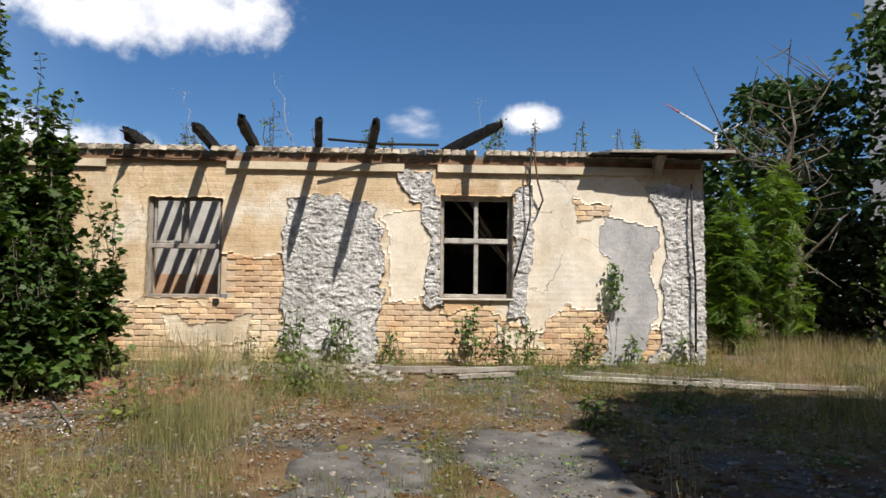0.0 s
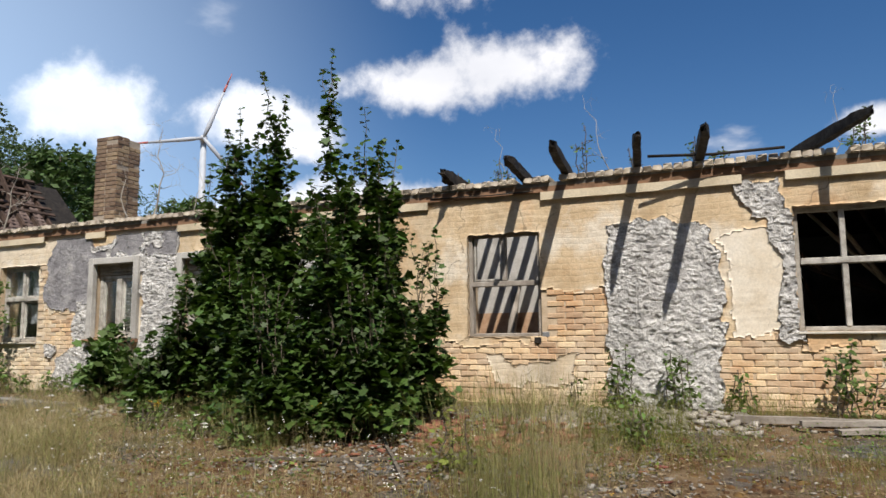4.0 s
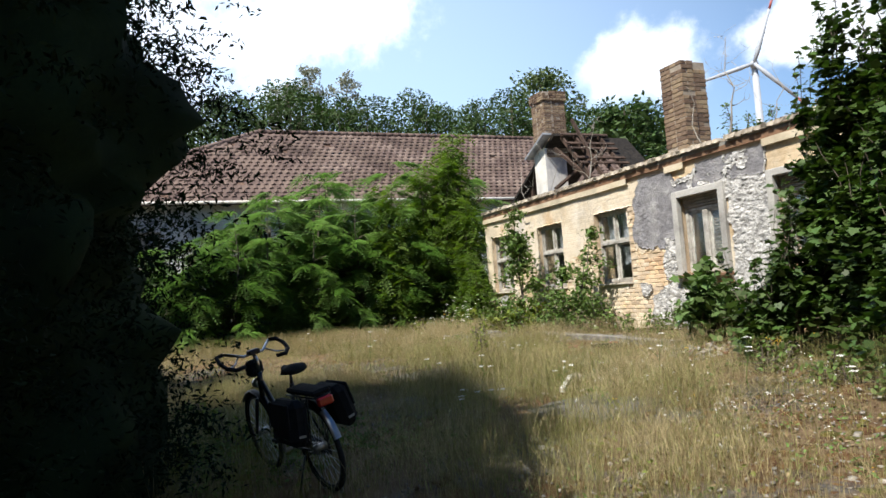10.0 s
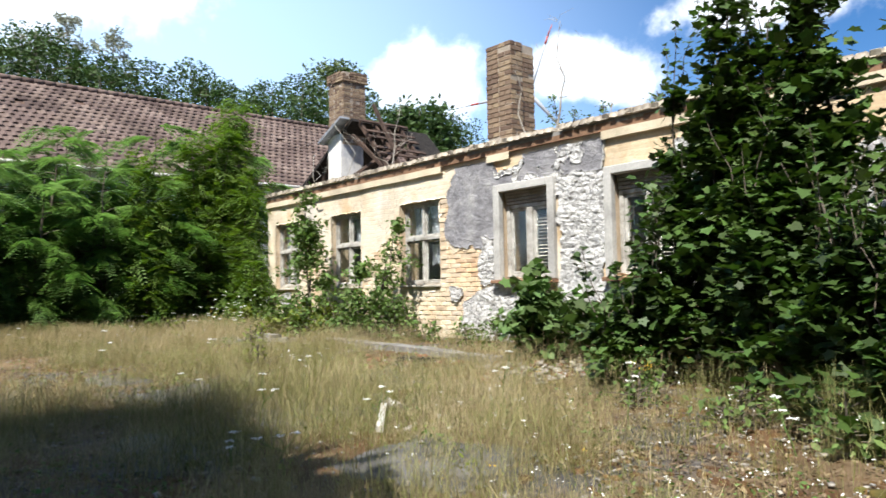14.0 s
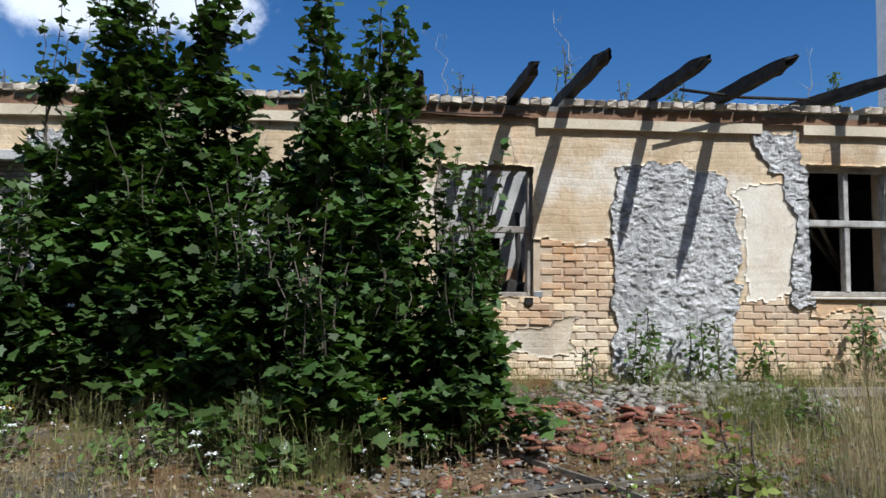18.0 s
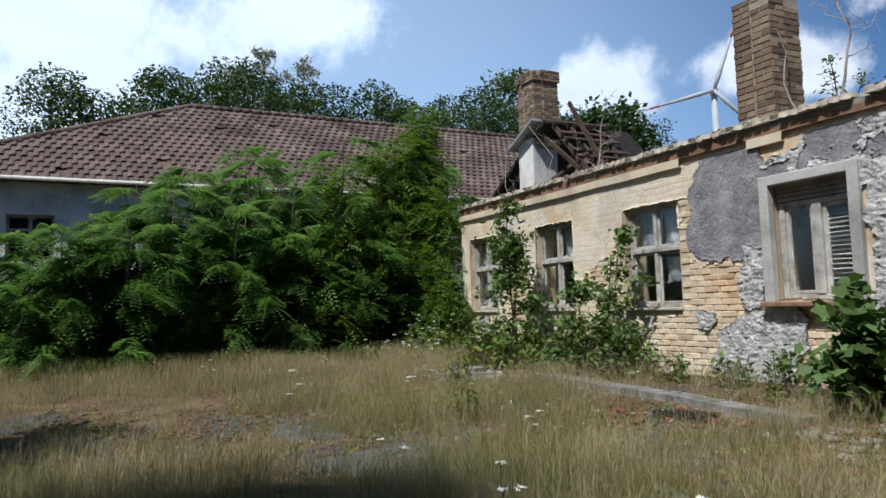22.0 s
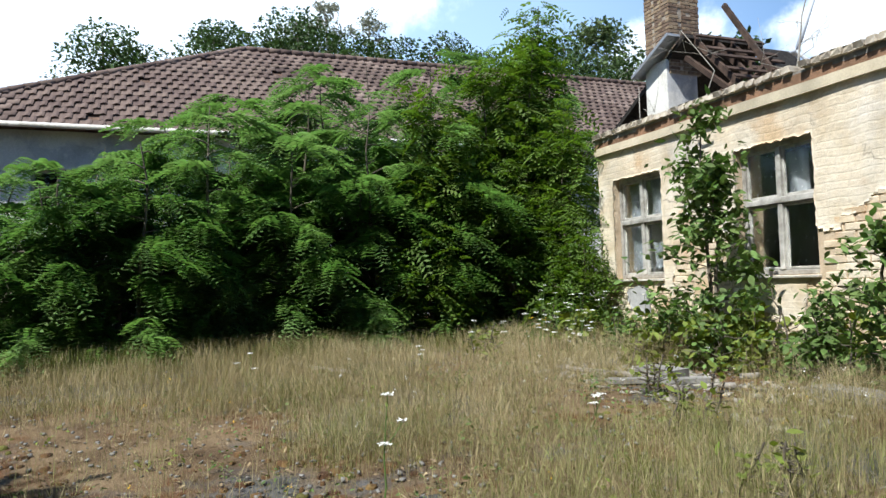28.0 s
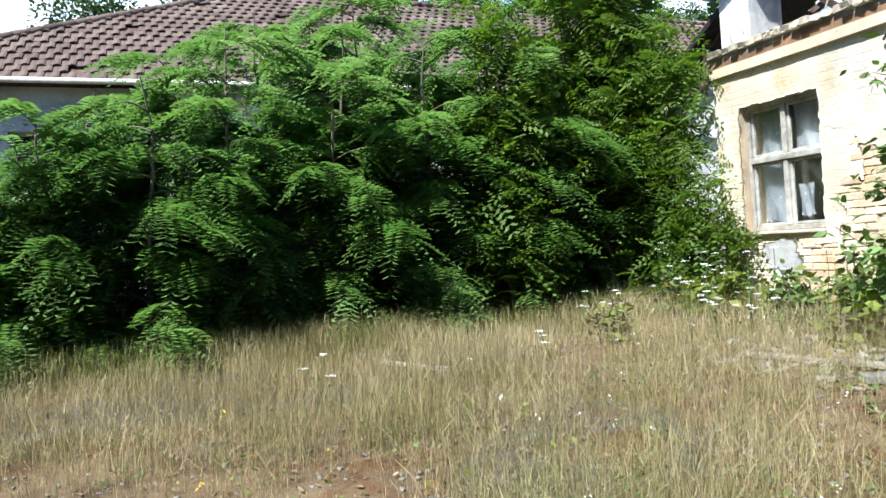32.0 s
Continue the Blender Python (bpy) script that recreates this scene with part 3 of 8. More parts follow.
def lattice(ix, iy, seed):
    h = (ix.astype(np.int64) * 374761393 + iy.astype(np.int64) * 668265263 + seed * 974634777) & 0x7FFFFFFF
    h = ((h ^ (h >> 13)) * 1274126177) & 0x7FFFFFFF
    return ((h ^ (h >> 16)) & 0xFFFF) / 65535.0


def vnoise(x, y, scale, seed=0, octaves=3):
    """Smooth noise between 0 and 1 over arrays."""
    x, y = np.asarray(x, float), np.asarray(y, float)
    total, amp, norm = np.zeros(np.broadcast(x, y).shape), 1.0, 0.0
    for o in range(octaves):
        u, v = x / scale * 2**o + 17.3 * o, y / scale * 2**o + 9.1 * o
        iu, iv = np.floor(u), np.floor(v)
        fu, fv = u - iu, v - iv
        fu, fv = fu * fu * (3 - 2 * fu), fv * fv * (3 - 2 * fv)
        a, b = lattice(iu, iv, seed + o), lattice(iu + 1, iv, seed + o)
        c, d = lattice(iu, iv + 1, seed + o), lattice(iu + 1, iv + 1, seed + o)
        total += amp * ((a + (b - a) * fu) * (1 - fv) + (c + (d - c) * fu) * fv)
        norm += amp
        amp *= 0.5
    return total / norm


def ground_z(x, y):
    """The yard falls away from the wall and lies level further out."""
    x, y = np.asarray(x, float), np.asarray(y, float)
    west = np.clip((x + 14.0) / 6.0, 0, 1)
    fall = 0.02 + (0.012 + 0.038 * west * west * (3 - 2 * west)) * np.clip(y, -10.0, 0.0)
    far = np.clip((np.hypot(x, y) - 14) / 30, 0, 1)
    bumps = (vnoise(x, y, 2.5, 5) - 0.5) * 0.07 * np.clip(1 - far, 0, 1)
    return fall + bumps


def gz(x, y):
    return float(ground_z(x, y))


# ---- ground ----
def make_ground():
    def axis(lo, hi, step):
        inner = np.arange(lo, hi + step / 2, step)
        grow = np.cumsum(step * 1.28 ** np.arange(1, 34))
        grow = grow[grow < 2500]
        return np.concatenate([lo - grow[::-1], inner, hi + grow])
    xs, ys = axis(-17, 12, 0.16), axis(-12.5, 1.0, 0.16)
    X, Y = np.meshgrid(xs, ys)
    near = np.clip(1 - (np.maximum(np.abs(X + 2.5) - 14, 0) + np.maximum(np.abs(Y + 6) - 6, 0)) / 4, 0, 1)
    Z = ground_z(X, Y) + near * (vnoise(X, Y, 0.6, 9) - 0.5) * 0.05
    n, m = X.shape
    v = np.stack([X, Y, Z], -1).reshape(-1, 3)
    i = (np.arange(n - 1)[:, None] * m + np.arange(m - 1)[None]).ravel()
    ob = from_indexed("ground", v, np.stack([i, i + 1, i + m + 1, i + m], 1), "ground", smooth=True)
    return tagged(ob, "dry overgrown yard of soil, broken asphalt and moss", "ground", kind="structure")


make_ground()

# ---- the long low house ----
WALL_L, WALL_R, WALL_TOP, DEPTH = -14.75, 7.98, 2.93, 6.2
OPENINGS = {  # x0, x1, z0, z1 of the openings in the front wall
    "a1": (-14.38, -13.32, 0.89, 2.34), "a2": (-12.00, -10.94, 0.89, 2.34), "a3": (-9.70, -8.64, 0.89, 2.33),
    "b1": (-7.19, -6.20, 0.95, 2.27), "b2": (-5.15, -4.16, 0.95, 2.27), "c": (0.0, 1.05, 0.91, 2.345), "d": (4.14, 5.18, 0.94, 2.41),
}


def wall_boxes(name, x0, x1, y0, y1, z0, z1, holes, mat, label):
    """A wall along x with openings through it."""
    bm = bmesh.new()
    at = x0
    for a, b, lo, hi in sorted(holes):
        box(bm, at, a, y0, y1, z0, z1)
        box(bm, a, b, y0, y1, z0, lo)
        box(bm, a, b, y0, y1, hi, z1)
        at = b
    box(bm, at, x1, y0, y1, z0, z1)
    ob = part(name, bm, mat)
    return tagged(ob, label, "wall", kind="structure")


wall_front = wall_boxes("wall_front", WALL_L, WALL_R, 0.016, 0.40, -0.6, WALL_TOP, OPENINGS.values(), "mortar", "long ochre facade with flaking plaster and bare brick")


def bump_in(x, z, x0, x1, z0, z1, soft=0.12):
    """Positive inside a rectangle, by distance to its edge in metres."""
    return np.minimum(np.minimum(x - x0, x1 - x), np.minimum(z - z0, z1 - z))


def kinds(x, z):
    """What covers the front wall: 0 opening, 1 ochre plaster, 2 bare brick, 3 rough grey render, 4 dark grey render, 5 pale cement, 6 cream plaster, 7 thin whitewash, 8 smooth cement."""
    wx = x + (vnoise(x, z, 0.30, 21) - 0.5) * 0.30 + (vnoise(x, z, 0.9, 23, 1) - 0.5) * 0.30
    wz = z + (vnoise(x, z, 0.30, 22) - 0.5) * 0.28 + (vnoise(x, z, 0.9, 24, 1) - 0.5) * 0.26
    k = np.ones(x.shape, int)
    low = 0.42 + 0.55 * (vnoise(x, x * 0, 1.7, 31, 2) - 0.3)
    k[wz < low] = 2
    for r in ((1.0, 2.02, -0.2, 1.52), (-0.3, 2.05, -0.2, 0.84), (3.2, 4.1, -0.2, 0.93), (4.1, 5.45, -0.2, 0.72), (5.75, 6.75, -0.2, 0.80), (6.1, 6.58, 1.96, 2.28),
              (-8.75, -7.55, 0.35, 1.36), (-8.66, -8.40, 1.30, 2.25), (-7.4, -5.4, -0.2, 0.80), (-11.1, -9.6, -0.2, 1.40), (-13.25, -12.0, -0.2, 1.32), (-14.7, -13.3, -0.2, 0.80), (-13.2, -12.1, 1.2, 1.42), (-10.75, -9.85, 1.3, 1.62), (-12.9, -12.3, 1.3, 1.75),
              (-4.1, -0.2, -0.2, 1.05)):
        k[bump_in(wx, wz, *r) > 0] = 2
    for r in ((0.45, 1.55, 0.36, 0.66), (-12.9, -12.3, 0.7, 1.1), (5.0, 5.7, 0.3, 0.6)):
        k[bump_in(wx, wz, *r) > 0] = 5
    k[np.hypot((wx + 13.85 + 0.5 * (wz - 0.6)) / 0.19, (wz - 0.58) / 0.24) < 1] = 8
    k[np.hypot(wx - 0.60, wz - 0.60) < 0.14] = 5
    for r in ((3.32, 4.14, 0.66, 2.12), (5.45, 7.32, 0.62, 2.66), (5.3, 6.2, 0.5, 1.4)):
        k[(bump_in(wx, wz, *r) > 0) & (k == 1)] = 6
    k[(x < -8.2) & (k == 1)] = 7
    # the dark patch has a rounded upper and a pointed lower end
    dark = np.hypot((wx + 7.72) / 0.72, (np.maximum(wz, 1.95) - 1.95) / 0.98)
    k[(dark < 1) & (wz > 1.36 + 0.25 * np.abs(wx + 7.9))] = 4
    for r in ((1.93, 3.24, -0.2, 2.26), (3.62, 4.10, 2.30, 2.86), (3.88, 4.16, 0.80, 2.40), (5.18, 5.46, 0.78, 2.46), (7.28, 8.2, -0.2, 2.62),
              (-6.10, -5.22, 0.62, 2.92), (-7.35, -6.1, 2.36, 2.72), (-5.25, -4.1, 0.72, 0.92), (-3.2, -1.4, -0.1, 2.2), (-4.2, -3.3, 0.7, 2.6)):
        k[bump_in(wx, wz, *r) > 0] = 3
    k[np.hypot((wx + 7.50) / 0.78, (wz - 0.36 - 0.25 * (wx + 7.5)) / 0.42) < 1] = 3
    k[np.hypot((wx + 8.18) / 0.15, (wz - 0.74) / 0.11) < 1] = 3
    k[bump_in(wx, wz, -7.62, -7.26, 0.86, 1.60) > 0] = 3
    for r in ((-7.40, -6.78, 2.36, 2.62), (-6.70, -5.25, 2.42, 2.95)):
        k[(bump_in(wx, wz, *r) > 0) & (vnoise(x, z, 0.22, 27) > 0.42)] = 4
    k[bump_in(wx, wz, 6.50, 7.12, -0.2, 1.98) > 0] = 8
    for a, b, lo, hi in OPENINGS.values():
        k[(x > a) & (x < b) & (z > lo) & (z < hi)] = 0
    return k


def skin(name, keep, xs, zs, Yf, mat, label):
    """The cells of a height field that are kept, with edges that turn back to the wall."""
    n, m = len(zs), len(xs)
    X, Z = np.meshgrid(xs, zs)
    # crumbled edges: the net itself is uneven
    X, Z = X + (vnoise(X, Z, 0.06, 91, 2) - 0.5) * 0.04, Z + (vnoise(X, Z, 0.06, 92, 2) - 0.5) * 0.04
    front = np.stack([X, Yf, Z], -1).reshape(-1, 3)
    back = np.stack([X, np.full_like(X, 0.03), Z], -1).reshape(-1, 3)
    a = np.arange(n * m).reshape(n, m)
    q = lambda s, t: np.stack([a[:-1, :-1], a[:-1, 1:], a[1:, 1:], a[1:, :-1]], -1)[keep]
    faces = [q(0, 0)]
    pad = np.pad(keep, 1)
    off = n * m
    for dz, dx, p, r in ((0, -1, (0, 0), (1, 0)), (0, 1, (1, 1), (0, 1)), (-1, 0, (0, 1), (0, 0)), (1, 0, (1, 0), (1, 1))):
        edge = keep & ~pad[1 + dz : n + dz, 1 + dx : m + dx]
        i, j = np.nonzero(edge)
        u, w = a[i + p[0], j + p[1]], a[i + r[0], j + r[1]]
        faces.append(np.stack([w, u, u + off, w + off], -1))
    faces = np.concatenate(faces)
    v = np.concatenate([front, back])
    used, idx = np.unique(faces, return_inverse=True)
    return from_indexed(name, v[used], idx.reshape(faces.shape), mat, wall_front, label)


STEP = 0.028
GX, GZ = np.arange(WALL_L, WALL_R + 0.001, STEP), np.arange(-0.30, WALL_TOP - 0.14, STEP)
CX, CZ = np.meshgrid((GX[1:] + GX[:-1]) / 2, (GZ[1:] + GZ[:-1]) / 2)
KIND = kinds(CX, CZ)
VX, VZ = np.meshgrid(GX, GZ)
fine = vnoise(VX, VZ, 0.10, 41, 3)
course = np.abs(((VZ + 0.02 * vnoise(VX, VZ, 0.5, 44)) / 0.083) % 1 - 0.5)
plaster_y = np.minimum(-0.004 - 0.012 * (vnoise(VX, VZ, 0.7, 42, 3) - 0.5) * 2 - 0.007 * fine + 0.002 * (course > 0.42), 0.004)
smooth_y = -0.010 - 0.022 * vnoise(VX, VZ, 0.16, 54, 3)
skin("plaster", KIND == 1, GX, GZ, plaster_y + 0.004, "plaster", "flaking ochre plaster")
skin("thin_plaster", KIND == 7, GX, GZ, plaster_y + 0.008, "thin_plaster", "thin cream whitewash over brick courses")
skin("pale_plaster", KIND == 6, GX, GZ, plaster_y + 0.002, "pale_plaster", "smoother cream plaster coat")
# the rough render needs a finer net
FX, FZ = np.arange(WALL_L, WALL_R + 0.001, STEP / 2), np.arange(-0.30, WALL_TOP - 0.14, STEP / 2)
fx, fz = np.meshgrid(FX, FZ)
ragged = fz + 0.06 * (vnoise(fx, fz, 0.16, 53) - 0.5)
flake = 1 - np.abs(2 * vnoise(fx * 0.62, ragged * 1.25, 0.048, 51, 2) - 1)
clods = vnoise(fx * 0.8, fz, 0.22, 55, 2)
rough_y = -0.006 - 0.029 * flake ** 1.6 * (0.45 + 0.9 * clods) - 0.016 * vnoise(fx, fz, 0.035, 52, 2)
skin("rough_render", kinds(*np.meshgrid((FX[1:] + FX[:-1]) / 2, (FZ[1:] + FZ[:-1]) / 2)) == 3, FX, FZ, rough_y, "grey_render", "lumpy grey cement render")
skin("smooth_cement", KIND == 8, GX, GZ, plaster_y - 0.004, "smooth_cement", "smooth blue-grey cement patch")
skin("dark_render", KIND == 4, GX, GZ, smooth_y, "dark_render", "dark grey cement render")
skin("cement_smear", KIND == 5, GX, GZ, plaster_y + 0.004, "thin_plaster", "pale cement patch")


def kind_at(x, z):
    i, j = int((z - GZ[0]) / STEP), int((x - GX[0]) / STEP)
    return KIND[i, j] if 0 <= i < KIND.shape[0] and 0 <= j < KIND.shape[1] else -1


# cornice band, red brick course, coping
def band(name, y0, z0, z1, mat, label, gaps=(), wob=0.01):
    xs = np.arange(WALL_L, WALL_R + 0.01, 0.12)
    verts, faces = [], []
    for x in xs:
        w = (float(vnoise(x, 0, 0.8, 61)) - 0.5) * wob
        for y, z in ((0.03, z0), (y0, z0 + w), (y0 + w, z1 + w), (0.03, z1)):
            verts.append((x, y, z))
    for i in range(len(xs) - 1):
        mid = (xs[i] + xs[i + 1]) / 2
        if any(a < mid < b for a, b in gaps):
            continue
        for k in range(4):
            faces.append((4 * i + k, 4 * i + (k + 1) % 4, 4 * i + 4 + (k + 1) % 4, 4 * i + 4 + k))
    return from_faces(name, verts, faces, mat, wall_front, label)


band("cornice", -0.055, 2.74, 2.85, "cornice", "pale moulded plaster band", gaps=((-0.6, 1.07), (-8.5, -7.4), (-6.9, -5.3), (3.55, 4.1), (7.3, 8)), wob=0.02)
# the shadow line below the coping is put into this course's dark colour
band("brick_band", -0.03, 2.852, 2.962, "red_brick", "red brick course darkened by the coping's shade in its colour")
slab = boxed("wall_head", (WALL_L, WALL_R, -0.03, 0.46, WALL_TOP + 0.002, 2.985), "concrete", wall_front, bevel=0)


def coping_mesh(seed):
    rnd = random.Random(seed)
    bm = box(bmesh.new(), -0.055, 0.055, -0.095, 0.30, 0, 0.072, bevel=0.010)
    for v in bm.verts:
        v.co += Vector((rnd.uniform(-0.006, 0.006), rnd.uniform(-0.018, 0.018), rnd.uniform(-0.009, 0.009)))
    me = bpy.data.meshes.new("coping_brick")
    bmesh.ops.recalc_face_normals(bm, faces=bm.faces)
    bm.to_mesh(me); bm.free()
    me.materials.append(M["coping"])
    return me


COPING = [coping_mesh(s) for s in range(5)]


def lay_coping():
    rnd = random.Random(4)
    x = WALL_L + 0.06
    while x < WALL_R - 0.05:
        if rnd.random() > 0.02:
            ob = new("coping_brick", COPING[rnd.randrange(5)])
            ob.parent = wall_front
            ob.matrix_basis = pose(x, rnd.uniform(-0.02, 0.02), 2.987 + rnd.uniform(0, 0.005), rnd.uniform(-1.5, 1.5), rnd.uniform(-1.2, 1.2), rnd.uniform(-2, 2))
        x += 0.122


def other_walls():
    for name, dims, label in (
        ("wall_right", (WALL_R - 0.38, WALL_R, 0.402, DEPTH, -0.6, WALL_TOP), "grey rendered end wall of the house"),
        ("wall_left", (WALL_L, WALL_L + 0.38, 0.402, DEPTH, -0.6, WALL_TOP), "ochre end wall of the house"),
        ("wall_back", (WALL_L, WALL_R, DEPTH + 0.002, DEPTH + 0.38, -0.6, WALL_TOP), "plain back wall of the house"),
    ):
        tagged(boxed(name, dims, "inner_wall", bevel=0), label, "wall", kind="structure")
    for x, name in ((-8.05, "wall_inner_1"), (-3.3, "wall_inner_2"), (2.75, "wall_inner_3")):
        tagged(boxed(name, (x, x + 0.24, 0.402, DEPTH, -0.1, 2.78), "inner_wall", bevel=0), "stained grey inner wall", "wall", kind="structure")
    tagged(boxed("wall_inner_4", (-3.05, 2.745, 3.4, 3.6, -0.1, 3.2), "inner_wall", bevel=0), "stained grey inner wall with bare brick below", "wall", kind="structure")
    tagged(boxed("brick_dado", (-3.05, 2.745, 3.37, 3.398, -0.05, 1.35), "inner_brick", bevel=0), "bare brick where plaster fell off", "wall", kind="structure")
    tagged(boxed("floor", (WALL_L + 0.4, WALL_R - 0.4, 0.402, DEPTH, -0.3, 0.06), "inner_dark", bevel=0), "dark debris-strewn floor inside the house", "floor", kind="structure")
    tagged(boxed("ceiling_west", (WALL_L, -3.3, 0.405, DEPTH + 0.3, 2.80, 2.92), "brown_wood", bevel=0), "sagging board ceiling", "ceiling", kind="structure")
    tagged(boxed("ceiling_east", (2.99, WALL_R, 0.405, DEPTH + 0.3, 2.80, 2.92), "brown_wood", bevel=0), "sagging board ceiling", "ceiling", kind="structure")
    tagged(boxed("roof", (WALL_L, -3.35, 0.47, DEPTH + 0.35, 2.925, 3.02), "rubble", bevel=0), "flat roof with moss and rubble", "roof", kind="structure")
    tagged(boxed("roof_east", (3.0, WALL_R, 0.47, DEPTH + 0.35, 2.925, 3.02), "rubble", bevel=0), "flat roof with moss and rubble", "roof", kind="structure")


other_walls()


def ceiling_slats():
    """Bare ceiling boards over the room behind the empty window; light falls between them."""
    top = empty("ceiling_boards")
    tagged(top, "bare ceiling boards with gaps between them", "ceiling boards")
    rnd = random.Random(8)
    x = -2.9
    while x < 2.6:
        w = rnd.uniform(0.10, 0.15)
        boxed("board", (x, x + w, 0.41, 3.39, 2.80 + rnd.uniform(0, .01), 2.825), "old_wood", top, bevel=0)
        x += w + rnd.uniform(0.10, 0.18)


ceiling_slats()


def beam(name, tip, base, back, size, label, mat="char"):
    """A squared, burnt timber from its outer tip inwards, with an eaten end."""
    tip, base = Vector(tip), Vector(base)
    d = (base - tip).normalized()
    end = tip + d * back
    a = d.cross(Vector((0, 0, 1))).normalized()
    b = a.cross(d)
    rnd = random.Random(int(tip.x * 100))
    verts, faces = [], []
    n = 26
    lean = rnd.choice((-1, 1))
    for i in range(n):
        t = (i / (n - 1)) ** 1.6
        far = t * back
        p = tip.lerp(end, t)
        eaten = max(0.0, 1 - far / 0.55)
        s = size * (1.04 - 0.42 * max(0.0, 1 - far / 0.16) - 0.10 * eaten * rnd.random()) * rnd.uniform(0.92, 1.05)
        p = p + a * lean * size * 0.22 * max(0.0, 1 - far / 0.22)
        for u, v in ((-1, -1), (0, -1.06), (1, -1), (1.06, 0), (1, 1), (0, 1.05), (-1, 1), (-1.05, 0)):
            wild = 0.06 + 0.24 * eaten
            jag = d * (rnd.uniform(-0.05, 0.09) + 0.05 * lean * u if i == 0 else rnd.uniform(-0.008, 0.008))
            verts.append(p + jag + a * u * s * 0.5 * rnd.uniform(1 - wild, 1.05) + b * v * s * 0.62 * rnd.uniform(1 - wild, 1.05))
    for i in range(n - 1):
        for k in range(8):
            faces.append((8 * i + k, 8 * i + (k + 1) % 8, 8 * i + 8 + (k + 1) % 8, 8 * i + 8 + k))
    faces += [tuple(range(8))[::-1], tuple(range(8 * n - 8, 8 * n))]
    return tagged(from_faces(name, verts, faces, mat), label, "rafter", group="charred rafters")


beam("charred_rafter", (-0.25, -0.35, 3.20), (-0.2, 0.3, 3.12), 3.2, 0.13, "short charred rafter end above the wall")
beam("charred_rafter", (0.90, -0.92, 3.15), (0.83, 0.1, 3.12), 4.2, 0.105, "charred rafter end jutting over the coping")
beam("charred_rafter", (1.52, -1.14, 3.21), (1.42, 0.17, 3.13), 4.4, 0.105, "charred rafter end jutting over the coping")
beam("charred_rafter", (2.52, -1.09, 3.21), (2.34, 0.3, 3.13), 4.4, 0.095, "thin charred rafter end jutting over the coping")
beam("charred_rafter", (3.28, -1.23, 3.17), (3.10, 0.3, 3.12), 4.4, 0.105, "charred rafter end jutting over the coping")
beam("fallen_rafter", (4.90, -0.81, 3.26), (4.15, 0.7, 3.15), 3.4, 0.10, "charred rafter fallen slantwise across the wall top")


# ---- windows ----
def window_a(name, key, label, seed, panes=(1, 1, 1, 1), reflection_film=()):
    """A wooden casement with a mullion and a transom, set back in its opening."""
    x0, x1, z0, z1 = OPENINGS[key]
    rnd = random.Random(seed)
    ob = empty(name, x0, 0.10, z0)
    w, h = x1 - x0, z1 - z0
    zt = h * 0.56
    bm = bmesh.new()
    for d in ((0.0, 0.055, 0, 0.10, 0, h), (w - 0.055, w, 0, 0.10, 0, h), (0.057, w - 0.057, 0, 0.10, h - 0.055, h), (0.057, w - 0.057, 0, 0.10, 0, 0.055)):
        box(bm, *d, bevel=0.006, skew=0.003)
    part("window_frame", bm, "frame_wood", ob)
    boxed("transom", (0.057, w - 0.057, -0.02, 0.10, zt - 0.036, zt + 0.036), "paint", ob, skew=0.004)
    cx = w / 2
    for nm, za, zb in (("upper_mullion", zt + 0.038, h - 0.057), ("lower_mullion", 0.057, zt - 0.038)):
        boxed(nm, (cx - 0.030, cx + 0.030, -0.01, 0.09, za, zb), "paint", ob, skew=0.004)
    k = 0
    for za, zb in ((0.058, zt - 0.039), (zt + 0.039, h - 0.058)):
        for xa, xb in ((0.058, cx - 0.032), (cx + 0.032, w - 0.058)):
            if panes[k]:
                bm = bmesh.new()
                for d in ((xa, xa + 0.028, 0.02, 0.055, za, zb), (xb - 0.028, xb, 0.02, 0.055, za, zb), (xa + 0.029, xb - 0.029, 0.02, 0.055, za, za + 0.03), (xa + 0.029, xb - 0.029, 0.02, 0.055, zb - 0.03, zb)):
                    box(bm, *d, bevel=0.004)
                sash = part("sash", bm, "paint", ob)
                if panes[k] == 1:
                    g = boxed("pane", (xa + 0.027, xb - 0.027, 0.036, 0.040, za + 0.029, zb - 0.029), "pane", sash, bevel=0)
                    g.visible_shadow = False
            k += 1
    boxed("sill", (-0.02, w + 0.02, -0.145, -0.002, -0.035, -0.003), "lath", ob, skew=0.004)
    for xa, xb, za, zb in reflection_film:
        # a sheet of torn film behind the glass; its paleness imitates reflected sky
        us, vs = np.linspace(0, 1, 9), np.linspace(0, 1, 9)
        verts, faces = [], []
        for v in vs:
            for u in us:
                torn = 0.10 * float(vnoise(u * 3, seed, 0.5, 5)) * (v < 0.06)
                verts.append((xa + (xb - xa) * u, 0.16 + 0.02 * math.sin(u * 9 + v * 4), za + (zb - za) * v + torn))
        for i in range(8):
            for j in range(8):
                faces.append((9 * i + j, 9 * i + j + 1, 9 * i + j + 10, 9 * i + j + 9))
        from_faces("film_sheet", verts, faces, "reflection_film", ob, "torn pale film behind the glass, also standing in for sky reflection", True)
    return tagged(ob, label, "window", group="front windows", kind="structure")


